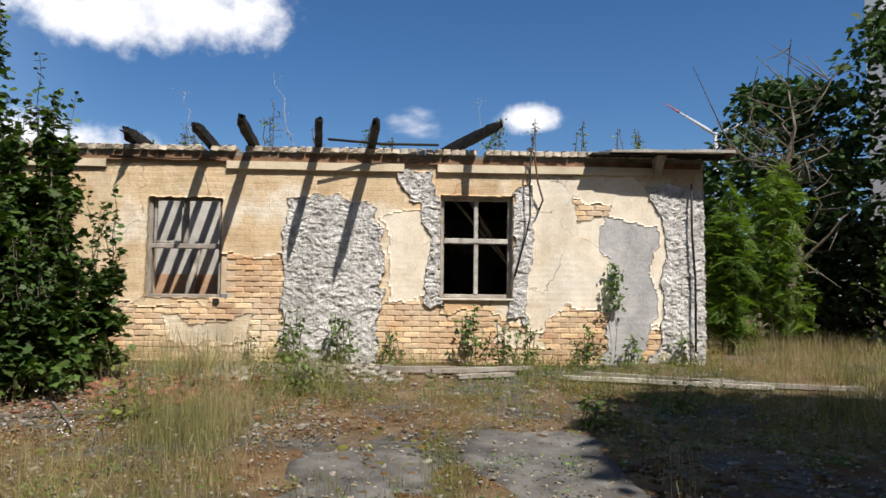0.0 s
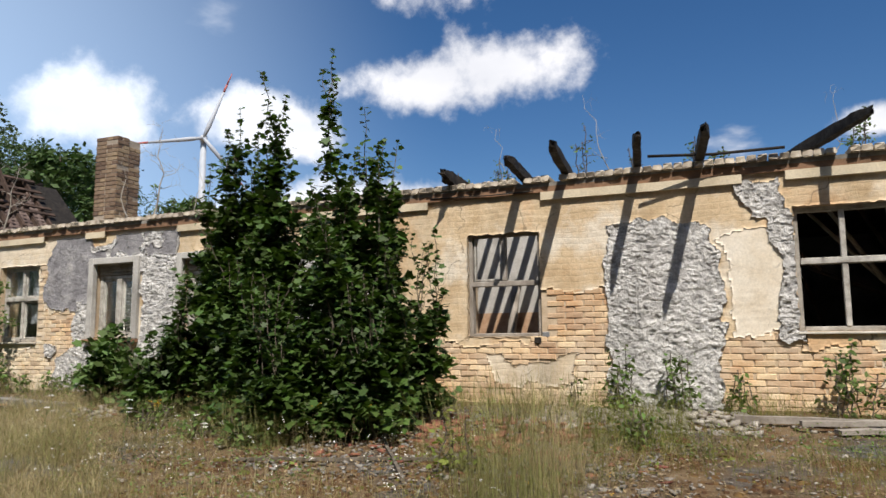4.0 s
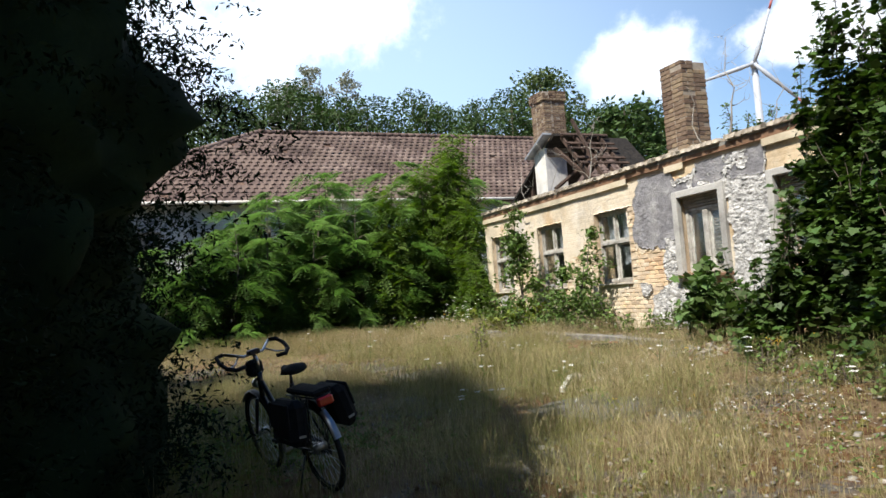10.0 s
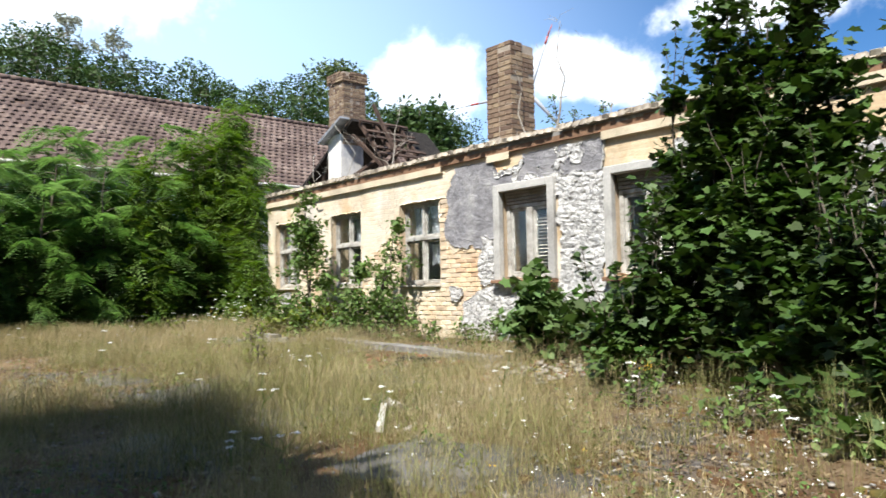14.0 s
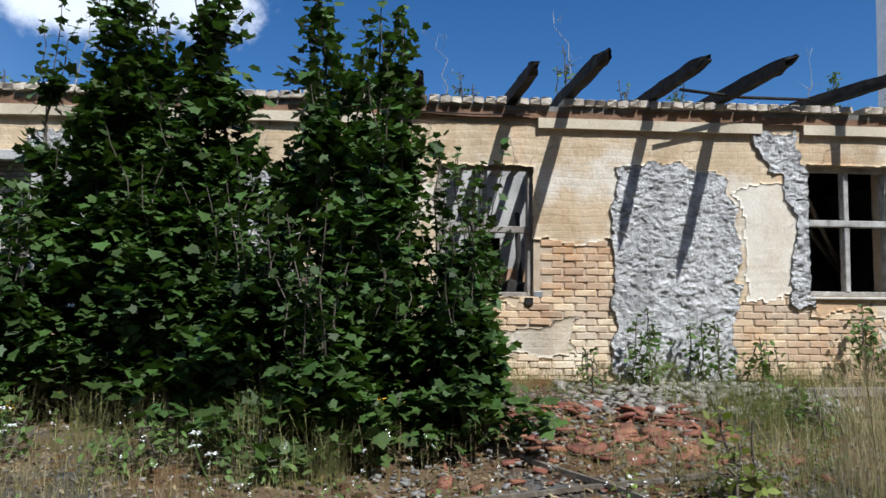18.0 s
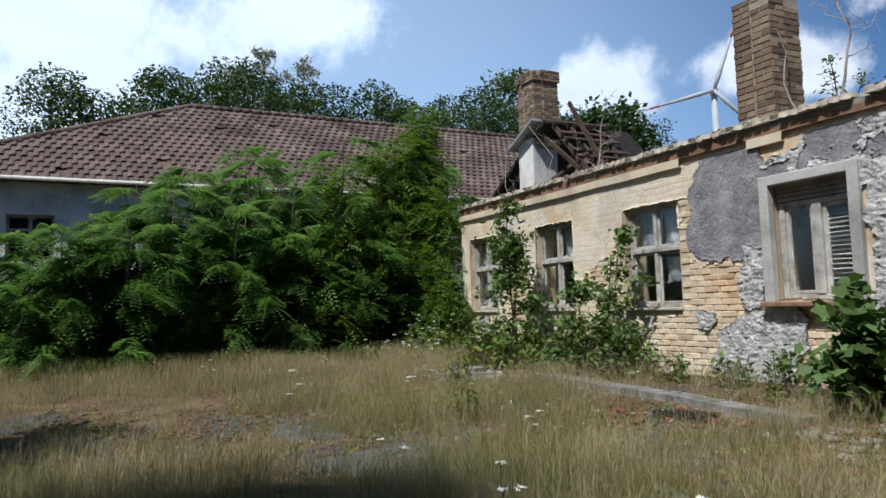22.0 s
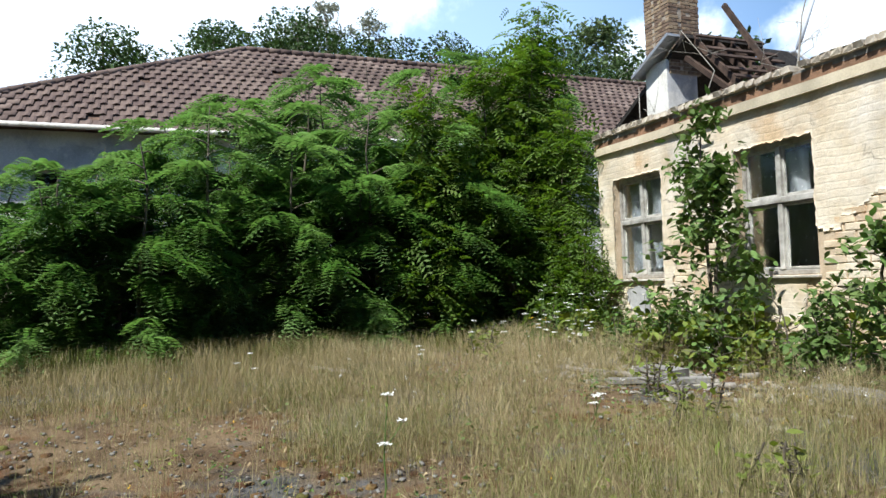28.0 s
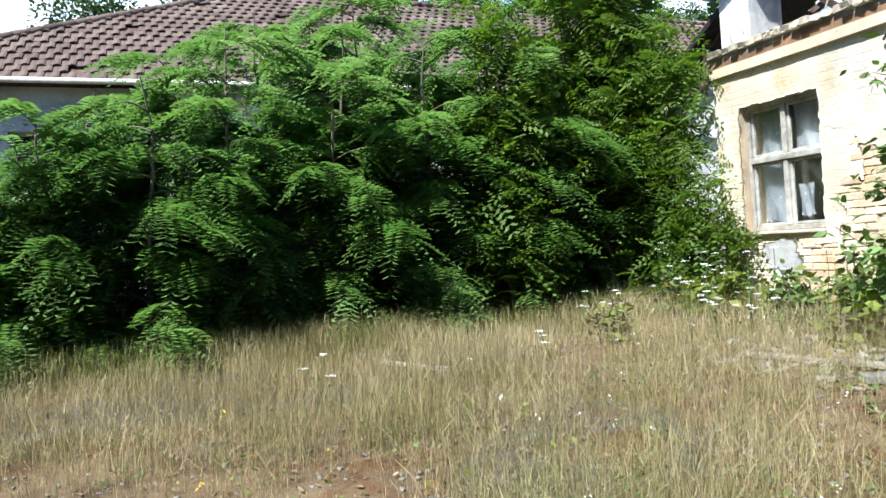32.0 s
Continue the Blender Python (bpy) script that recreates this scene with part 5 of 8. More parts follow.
def sapling(name, x, y, height, spread, leaves, label, category="tree", kind="maple", leaf=0.13, seed=0, stems=3, radius=0.03, low=0.12, lean=(0, 0), taper=1.0, group="", droop=0.35, pairs=7, top=None):
    """A young tree: stems from one foot, twigs on them and leaves round the twigs."""
    rng = np.random.default_rng(seed)
    z = gz(x, y) - 0.05 if top is None else top
    ob = empty(name, x, y, z)
    runs, pts = [], []
    for s in range(stems):
        a = rng.uniform(0, 2 * math.pi)
        r = spread * (0.55 if stems > 1 else 0.1) * rng.uniform(0.3, 1.0)
        h = height * (1.0 if s == 0 else rng.uniform(0.62, 0.97))
        tip = (r * math.cos(a) + lean[0], r * math.sin(a) + lean[1], h)
        p = stem_points((0.06 * s * math.cos(a), 0.06 * s * math.sin(a), 0), tip, rng, 8, 0.04 * height / 3)
        runs.append(([tuple(q) for q in p], list(np.linspace(radius, 0.006, len(p)))))
        n = max(8, int(height * 9))
        for t in rng.uniform(low, 0.98, n):
            q = along(p, np.array([t]))[0]
            ang = rng.uniform(0, 2 * math.pi)
            le = spread * 0.75 * (rng.uniform(0.4, 1.0) if kind != "maple" else rng.uniform(0.3, 1.25)) * (1.08 - t ** (1.1 if kind == "maple" else 1.6) * taper)
            e = q + np.array([math.cos(ang) * le, math.sin(ang) * le, le * rng.uniform(-0.05, 0.6)])
            tw = stem_points(q, e, rng, 4, 0.02)
            runs.append(([tuple(v) for v in tw], [max(0.004, radius * 0.35 * (1 - t)), 0.005, 0.004, 0.003]))
            pts.append(tw)
    shoots = []
    if kind == "maple":
        # slim leaders above the crown, with leaves in pairs
        for p, r in runs[:: max(8, int(height * 9)) + 1]:
            for k in range(3):
                q = along(np.array(p), np.array([rng.uniform(0.72, 0.99)]))[0]
                e = q + np.array([rng.normal() * 0.14, rng.normal() * 0.14, rng.uniform(0.45, 1.0)])
                tip = stem_points(q, e, rng, 5, 0.02)
                runs.append(([tuple(v) for v in tip], [0.007, 0.006, 0.005, 0.004, 0.003]))
                for u in np.linspace(0.15, 1.0, 11):
                    c = along(tip, np.array([min(u, 0.999)]))[0]
                    a = rng.uniform(0, 3.14)
                    for side in (-1, 1):
                        shoots.append(c + side * 0.07 * (1.25 - u) * np.array([math.cos(a), math.sin(a), 0.2]))
    tagged(tubes("trunk", runs, "bark", ob, "thin grey-brown stems", sides=5, caps=False), kind="stuff")
    tw = np.array(pts)
    # crowns thin out above the height of the eaves
    full = np.where(tw[:, 2, 2] > 2.7, 0.42, 1.0) if kind == "maple" else np.ones(len(tw))
    pick = rng.choice(len(tw), leaves, p=full / full.sum())
    t = rng.uniform(0.25, 1.05, leaves)
    c = np.array([along(tw[i], np.array([min(u, 1.0)]))[0] for i, u in zip(pick, t)]) + rng.normal(size=(leaves, 3)) * leaf * 0.6
    c[:, 2] = np.maximum(c[:, 2], 0.06)
    size = leaf * rng.uniform(0.6, 1.25, leaves)
    if shoots:
        c, size = np.concatenate([c, np.array(shoots)]), np.concatenate([size, leaf * rng.uniform(0.5, 1.0, len(shoots))])
    mat = {"maple": "maple", "ash": "ash", "weed": "weed", "lime": "lime_leaf", "bramble": "bramble"}[kind]
    if kind == "ash":
        from_polys("crown", pinnate(c, size, pairs, rng, 0.2, 0.34, up=1.3, hang=0.4, fat=1.25), 4, mat, ob, "feathery green leaves")
    else:
        shape = MAPLE if kind in ("maple", "bramble") else OVAL
        from_polys("crown", leaf_cloud(c, size, shape, rng, droop, 1.3 if kind == "maple" else 0.6), len(shape), mat, ob, "broad green leaves")
    return tagged(ob, label, category, group)


MAPLES = ((-2.95, -1.6, 3.5, 0.85, 2000), (-2.3, -1.9, 3.2, 0.85, 1700), (-3.1, -1.0, 3.3, 0.7, 1200), (-3.55, -1.25, 3.0, 0.75, 1500), (-2.75, -1.5, 3.85, 0.80, 2500), (-1.86, -1.55, 4.2, 0.80, 2500), (-0.90, -1.7, 4.3, 0.80, 2200), (-0.50, -1.75, 3.3, 0.70, 1900), (-0.75, -2.4, 2.7, 0.80, 1900), (-2.0, -2.3, 1.9, 0.9, 2000), (-0.10, -2.35, 1.5, 0.65, 1100), (0.10, -1.75, 1.6, 0.55, 800), (-3.3, -1.9, 1.4, 0.8, 1000), (-1.3, -2.6, 1.2, 0.8, 1000), (-2.35, -1.2, 3.0, 0.8, 1300), (-1.3, -1.2, 3.0, 0.8, 1500), (-0.55, -2.85, 1.15, 0.75, 900), (0.15, -2.75, 1.0, 0.65, 700), (-1.05, -3.0, 0.8, 0.6, 500), (-3.75, -2.1, 0.9, 0.7, 600))
for i, (x, y, h, s, n) in enumerate(MAPLES):
    sapling("maple_sapling", x, y, h * 0.94, s, int(n * 1.6), "dense young maple with dark green lobed leaves by the wall", seed=10 + i, stems=3, group="maple thicket", leaf=0.092, taper=0.95)
sapling("wall_sapling", -11.75, -0.70, 2.8, 1.2, 2300, "slender sapling climbing in front of a window", kind="weed", leaf=0.11, seed=31, stems=2)
sapling("wall_sapling", -9.50, -0.75, 2.1, 1.1, 2000, "leafy sapling under a window", kind="weed", leaf=0.10, seed=32, stems=3)
for i, (x, y, h, s, n) in enumerate(((-12.3, -0.85, 0.75, 0.6, 380), (-11.2, -0.95, 0.6, 0.6, 360), (-10.5, -0.8, 0.85, 0.6, 420), (-8.85, -0.75, 0.8, 0.55, 380), (-10.0, -0.95, 0.65, 0.6, 360), (-13.0, -0.8, 0.6, 0.5, 280))):
    sapling("wall_weed", x, y, h, s, n, "low bright green leafy weeds at the wall's foot", "weed", kind="weed", leaf=0.085, seed=340 + i, stems=5, radius=0.008, low=0.05, group="weeds along the wall")
sapling("bramble_bush", -5.35, -1.15, 1.15, 0.85, 800, "low bramble bush with broad leaves by the wall", "bush", kind="bramble", leaf=0.13, seed=33, stems=5)
sapling("bramble_bush", -4.55, -1.0, 0.9, 0.7, 500, "low bramble bush with broad leaves by the wall", "bush", kind="bramble", leaf=0.13, seed=34, stems=4)

def locust(x, y, h, seed, dense=1.0):
    """A young locust: arching boughs that hang at their ends, each one feathered with drooping fronds."""
    rng = np.random.default_rng(seed)
    ob = empty("locust_tree", x, y, gz(x, y) - 0.05)
    runs, hubs, yaws, sizes = [], [], [], []
    for s in range(4):
        a = 1.57 * s + rng.uniform(-0.6, 0.6)
        r = rng.uniform(0.25, 0.85)
        top = h * (1.0 if s == 0 else rng.uniform(0.62, 0.92))
        p = stem_points((0.07 * math.cos(a), 0.07 * math.sin(a), 0), (r * math.cos(a), r * math.sin(a), top), rng, 7, 0.07)
        runs.append(([tuple(q) for q in p], list(np.linspace(0.045, 0.008, 7))))
        n = int((7 + 3.2 * top) * (0.6 + 0.4 * dense))
        for i in range(n):
            t = min(0.99, 0.04 + 0.95 * (i + rng.uniform(0, 1)) / n)
            q = along(p, np.array([t]))[0]
            ang = a + rng.normal() * 1.25
            le = rng.uniform(0.75, 1.35) * (1.30 - 0.70 * t)
            u = np.linspace(0, 1, 6)[:, None]
            arc = q + le * (u * np.array([math.cos(ang), math.sin(ang), rng.uniform(0.25, 0.65)]) - u * u * np.array([0, 0, rng.uniform(0.55, 0.85)]))
            arc[:, 2] = np.maximum(arc[:, 2], 0.25)
            runs.append(([tuple(v) for v in arc], [0.013, 0.011, 0.009, 0.007, 0.005, 0.003]))
            k = int((20 + 22 * le) * dense)
            w = rng.uniform(0.22, 1.0, k)
            hubs.append(along(arc, np.minimum(w, 0.999)))
            yaws.append(ang + rng.choice((-1, 1), k) * rng.uniform(0.1, 1.25, k) * (1.15 - 0.6 * w))
            sizes.append(rng.uniform(0.30, 0.54, k))
    tagged(tubes("trunk", runs, "bark", ob, "thin grey-brown stems", sides=5, caps=False), kind="stuff")
    hub, yaw, size = np.concatenate(hubs), np.concatenate(yaws), np.concatenate(sizes)
    rise = rng.uniform(-0.35, 0.40, len(hub))
    d = np.stack([np.cos(yaw) * np.cos(rise), np.sin(yaw) * np.cos(rise), np.sin(rise)], 1)
    w = np.stack([-np.sin(yaw), np.cos(yaw), rng.normal(size=len(hub)) * 0.22], 1)
    w /= np.linalg.norm(w, axis=1, keepdims=True)
    from_polys("crown", pinnate(hub, size, 8, rng, leaflet=0.25, hang=0.50, frames=(d, w, np.cross(d, w)), slim=True, fat=1.9), 3, "locust", ob, "feathery drooping green leaves")
    return tagged(ob, "young locust tree with feathery drooping leaves", "tree", "locust thicket")


LOCUSTS = ((-17.6, -9.4, 2.3), (-18.2, -7.2, 3.3), (-18.6, -5.0, 4.5), (-18.4, -3.2, 4.8), (-17.6, -1.6, 5.0), (-20.5, -10.8, 2.3), (-20.2, -2.2, 5.6), (-17.0, -11.6, 2.4), (-16.8, -4.2, 3.3), (-16.6, -6.5, 3.0), (-16.7, -8.6, 2.1), (-17.4, -0.1, 4.5), (-19.4, -0.4, 5.2), (-18.9, 1.4, 4.8), (-21.3, -4.6, 4.9), (-21.0, -7.4, 2.7), (-17.2, -12.6, 2.0), (-18.6, -13.6, 2.3), (-16.9, -10.3, 2.0),
           (-16.9, -7.5, 2.8), (-17.1, -5.4, 3.7), (-16.7, -3.0, 3.6), (-18.1, -8.3, 2.8), (-18.6, -6.1, 3.9), (-17.9, -4.1, 4.4), (-19.6, -3.4, 5.2), (-19.6, -5.7, 4.0), (-16.6, -1.9, 3.5))
for i, (x, y, h) in enumerate(LOCUSTS):
    locust(x, y, h, 50 + i, 0.35 if x < -19.9 else 0.6 if x < -19.0 else 1.0)
sapling("ash_tree", -15.7, -0.9, 4.9, 1.1, 2100, "young ash tree at the house corner", kind="ash", leaf=0.29, seed=71, stems=3, radius=0.045, pairs=5)
sapling("ash_tree", -16.0, -2.2, 4.0, 1.1, 1900, "young ash tree at the house corner", kind="ash", leaf=0.29, seed=72, stems=3, radius=0.04, pairs=5)
sapling("ash_tree", -16.4, 0.1, 5.6, 1.2, 2200, "young ash tree behind the house corner", kind="ash", leaf=0.29, seed=74, stems=3, radius=0.045, pairs=5)
sapling("ash_tree", -15.25, -0.45, 3.6, 0.8, 1300, "young ash tree at the house corner", kind="ash", leaf=0.26, seed=75, stems=3, radius=0.03, pairs=5)
sapling("elder_bush", -14.6, -0.55, 1.85, 0.85, 950, "elder bush at the house corner", "bush", kind="ash", leaf=0.24, seed=73, stems=4, radius=0.02, pairs=4)


def big_tree(name, x, y, height, crown, low, clumps, label, mat, size=0.30, seed=0, trunk=0.16, bark="bark", group="", flat=1.0, z=None, leafy=None, fill=0.0, skirt=0.18):
    """A grown tree: tapered trunk, limbs and a crown of many clumps of leaves with gaps between."""
    rng = np.random.default_rng(seed)
    ob = empty(name, x, y, gz(x, y) - 0.1 if z is None else z)
    p = stem_points((0, 0, 0), (rng.uniform(-0.3, 0.3), rng.uniform(-0.3, 0.3), height * 0.95), rng, 8, 0.05 * height / 6)
    runs, blobs = [([tuple(v) for v in p], list(np.linspace(trunk, 0.03, 8)))], []
    n = int(14 + height)
    for i in range(n):
        t = low + (1 - low) * (i + rng.uniform(0, 1)) / n
        q = along(p, np.array([min(t, 0.99)]))[0]
        ang = i * 2.4 + rng.uniform(-0.4, 0.4)
        shape = math.sin(math.pi * min(1, skirt + (1 - skirt) * (t - low) / (1 - low))) ** 0.7
        le = crown * rng.uniform(0.65, 1.1) * max(0.25, shape) * flat
        e = q + np.array([math.cos(ang) * le, math.sin(ang) * le, le * rng.uniform(0.0, 0.5)])
        b = stem_points(q, e, rng, 4, 0.06 * crown)
        runs.append(([tuple(v) for v in b], [trunk * 0.4 * (1.1 - t), trunk * 0.25 * (1.1 - t) + 0.01, 0.02, 0.012]))
        for u in (0.45, 0.7, 0.9, 1.0):
            blobs.append(along(b, np.array([u]))[0] + rng.normal(size=3) * 0.1 * crown)
    tagged(tubes("trunk", runs, bark, ob, sides=6, caps=False), kind="stuff")
    blobs = np.array(blobs)
    which = rng.integers(0, len(blobs), clumps)
    rad = crown * 0.20 * rng.uniform(0.6, 1.3, len(blobs))
    v = rng.normal(size=(clumps, 3)); v /= np.linalg.norm(v, axis=1, keepdims=True)
    c = blobs[which] + v * (rad[which] * rng.uniform(0.3, 1.1, clumps) ** 0.5)[:, None] * np.array([1, 1, 0.75])
    if fill:
        k = int(clumps * fill)
        u = rng.normal(size=(k, 3)); u /= np.linalg.norm(u, axis=1, keepdims=True)
        hz = rng.uniform(0.02, 0.97, k)
        wide = 0.92 * crown * np.sqrt(np.clip(1 - (2 * hz - 1) ** 2, 0.05, 1))
        c[:k, :2] = u[:, :2] / np.linalg.norm(u[:, :2], axis=1, keepdims=True) * (wide * rng.uniform(0, 1, k) ** 0.35)[:, None]
        c[:k, 2] = hz * height * (1 - low) + low * height
    c[:, 2] = np.maximum(c[:, 2], 0.15)
    shape = CLUMP if leafy is None else leafy
    from_polys("crown", leaf_cloud(c, size * rng.uniform(0.6, 1.3, clumps), shape, rng, 0.3, 0.6), len(shape), mat, ob)
    return tagged(ob, label, "tree", group)


# dark trees at the yard's edge, which shade the ground
def yew(x, y, height, crown, sprays, label):
    """A dense dark conifer to the ground: a solid hull for its inner shade under a shell of fine sprays, with an uneven
    outline.
    """
    rng = np.random.default_rng(81)
    ob = empty("yew_tree", x, y, gz(x, y) - 0.1)
    tubes("trunk", [([(0, 0, 0), (0.1, 0.05, height * 0.5), (0, 0.1, height * 0.95)], [0.24, 0.16, 0.03])], "bark", ob)

    def reach(a, h):
        swell = vnoise(a * 1.6 + 9, h * 7.0, 1.0, 83, 3) - 0.5
        tier = np.abs(np.sin(h * 15 + 2.0 * np.sin(a * 2)))
        return crown * np.clip(np.where(h < 0.45, 0.96, 0.96 - 1.45 * (h - 0.45)), 0.06, 1) * (0.86 + 0.42 * swell + 0.10 * tier)
    # closed dark hull stands in for the shade deep inside the crown
    na, nh = 90, 70
    A, H = np.meshgrid(np.linspace(0, 2 * math.pi, na, endpoint=False), np.linspace(0.03, 0.97, nh))
    R = reach(A, H) * 0.86 * (0.9 + 0.2 * vnoise(A * 5, H * 30, 0.6, 84))
    v = np.stack([R * np.cos(A), R * np.sin(A), H * height], -1).reshape(-1, 3)
    i = (np.arange(nh - 1)[:, None] * na + np.arange(na)[None])
    nxt = (np.arange(nh - 1)[:, None] * na + (np.arange(na)[None] + 1) % na)
    tagged(from_indexed("inner_foliage", v, np.stack([i, nxt, nxt + na, i + na], -1).reshape(-1, 4), "conifer", ob), "solid dark hull for the crown's shaded inside", kind="stuff")
    # sprays thick along short boughs that stand out of the mass and droop at their ends
    per = 120
    boughs = sprays // per
    a, h = rng.uniform(0, 2 * math.pi, boughs), rng.uniform(0.0, 0.99, boughs) ** 1.1
    long = rng.uniform(0.40, 0.78, boughs) * (1.0 + 0.5 * (rng.uniform(0, 1, boughs) < 0.15))
    t = rng.uniform(0, 1, (boughs, per))
    wide = 0.21 * (1.05 - t) ** 0.7
    r = (reach(a, h) * 0.80)[:, None] + long[:, None] * t * 1.1 + rng.normal(size=t.shape) * 0.03
    side = rng.normal(size=t.shape) * wide
    up = 0.35 * t - 0.55 * t * t
    c = np.stack([r * np.cos(a)[:, None] - side * np.sin(a)[:, None], r * np.sin(a)[:, None] + side * np.cos(a)[:, None],
                  h[:, None] * height + up * long[:, None] + rng.normal(size=t.shape) * wide * 0.4], -1).reshape(-1, 3)
    sprays = len(c)
    c[:, 2] = np.maximum(c[:, 2], 0.1)
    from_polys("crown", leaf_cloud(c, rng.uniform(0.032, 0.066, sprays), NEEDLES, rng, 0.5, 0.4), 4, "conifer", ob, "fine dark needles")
    return tagged(ob, label, "tree", "yard trees")


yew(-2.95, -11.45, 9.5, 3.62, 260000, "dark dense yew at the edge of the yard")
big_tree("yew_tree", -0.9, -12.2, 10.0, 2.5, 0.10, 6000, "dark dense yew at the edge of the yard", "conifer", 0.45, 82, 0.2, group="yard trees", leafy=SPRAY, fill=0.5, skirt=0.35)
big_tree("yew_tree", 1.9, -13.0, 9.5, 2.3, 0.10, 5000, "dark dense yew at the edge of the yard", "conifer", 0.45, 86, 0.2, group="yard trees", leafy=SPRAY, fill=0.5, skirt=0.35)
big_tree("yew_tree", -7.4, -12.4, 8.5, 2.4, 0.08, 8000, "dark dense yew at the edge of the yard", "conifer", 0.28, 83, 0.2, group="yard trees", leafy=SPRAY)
big_tree("shade_tree", 10.3, -9.9, 10.5, 3.2, 0.2, 12000, "unseen tree beside the yard that shades the ground", "wood_far", 0.42, 85, 0.2, group="yard trees", leafy=OVAL, fill=0.5)
# out of view, added to keep sky light off the eastern ground
big_tree("shade_tree", 15.5, -12.5, 11.0, 3.1, 0.25, 9000, "unseen tree beside the yard that shades the ground", "wood_far", 0.42, 87, 0.2, group="yard trees", leafy=OVAL)
# unseen trees added along the yard's open side to block sky light
for i, (x, y, h) in enumerate(((-11.5, -16.5, 10.0), (-5.5, -17.0, 11.0), (0.5, -16.8, 11.0), (6.0, -16.2, 10.5), (11.5, -15.2, 11.0))):
    big_tree("yard_edge_tree", x, y, h, 3.4, 0.1, 4200, "unseen tree added along the yard's edge to block sky light", "wood_far", 0.55, 170 + i, 0.2, group="yard trees", leafy=DIAMOND, fill=0.5)
for i, (x, y, h) in enumerate(((-15, -20.5, 15.0), (-8.5, -21.0, 16.0), (-2.0, -20.6, 16.0), (4.5, -21.0, 16.5), (11.0, -20.0, 15.5), (17.0, -16.0, 14.0))):
    big_tree("yard_edge_tree", x, y, h, 4.2, 0.1, 3600, "tall unseen tree added along the yard's edge to block sky light", "wood_far", 0.85, 180 + i, 0.25, group="yard trees", leafy=DIAMOND, fill=0.5)
# trees to the right of the house
RIGHT = ((14.6, 3.7, 8.0, 2.7), (16.5, 0.5, 9.5, 2.8), (19.5, 3.5, 12.5, 3.4), (12.6, 6.5, 6.5, 2.0), (20.5, -2.0, 11.0, 3.2), (23.0, 8.0, 12.0, 3.4), (10.8, 8.6, 5.0, 1.6))
for i, (x, y, h, c) in enumerate(RIGHT):
    big_tree("roadside_tree", x, y, h, c, 0.08, 9000, "tall green tree beside the ruined house", "wood_far", 0.22, 90 + i, 0.18, group="trees by the house", leafy=DIAMOND, fill=0.45)
for i, (x, y, h, c) in enumerate(((13.6, 6.6, 3.0, 1.7), (15.8, 5.0, 2.8, 1.8), (17.8, 7.5, 3.6, 2.0), (11.8, 10.0, 3.4, 1.8), (19.2, 3.8, 3.2, 2.0), (21.5, 6.0, 3.6, 2.2))):
    big_tree("roadside_bush", x, y, h, c, 0.02, 5500, "dense green bush below the roadside trees", "wood_far", 0.20, 190 + i, 0.05, group="trees by the house", leafy=DIAMOND, fill=0.75)
# forest behind the big roof
for i in range(30):
    y = -8.5 + i * 1.55
    rngx = random.Random(200 + i)
    tall = 16.6 if y > 9 else 16.0 if y > -3 else 15.6 + 0.2 * (y + 3)
    big_tree("forest_tree", -44 - rngx.uniform(0, 7), y + rngx.uniform(-0.7, 0.7), tall * rngx.uniform(0.94, 1.06), rngx.uniform(3.2, 4.1), 0.12, 8500, "dark green forest tree behind the big roof", "wood_far", 0.23, 110 + i, 0.25, group="forest behind the roof", leafy=DIAMOND, fill=0.55)
for i, (x, y, h) in enumerate(((-50, 0.9, 18.2), (-50, 3.7, 20.4), (-50, 6.8, 20.0), (-51, 2.2, 19.0))):
    big_tree("birch_tree", x, y, h, 1.9, 0.45, 3600, "sparse tall birch above the forest", "birch_far", 0.22, 150 + i, 0.16, "pale_bark", group="forest behind the roof", leafy=DIAMOND)
big_tree("willow_tree", -50, 24.5, 20.6, 4.3, 0.3, 9000, "tall light green tree above the forest", "birch_leaf", 0.36, 156, 0.3, group="forest behind the roof", leafy=DIAMOND, fill=0.3)
for i, (x, y, h, c) in enumerate(((-26, 22, 9, 3.2), (-22, 27, 9.5, 3.4), (-16, 26, 6.5, 2.6), (-10, 28, 7.0, 3.0), (-4, 26, 6.2, 2.4), (-30, 17, 11.5, 3.2))):
    big_tree("back_tree", x, y, h, c, 0.15, 5000, "green tree behind the low house", "wood_far", 0.40, 160 + i, 0.2, group="trees behind the house", leafy=DIAMOND, fill=0.4)


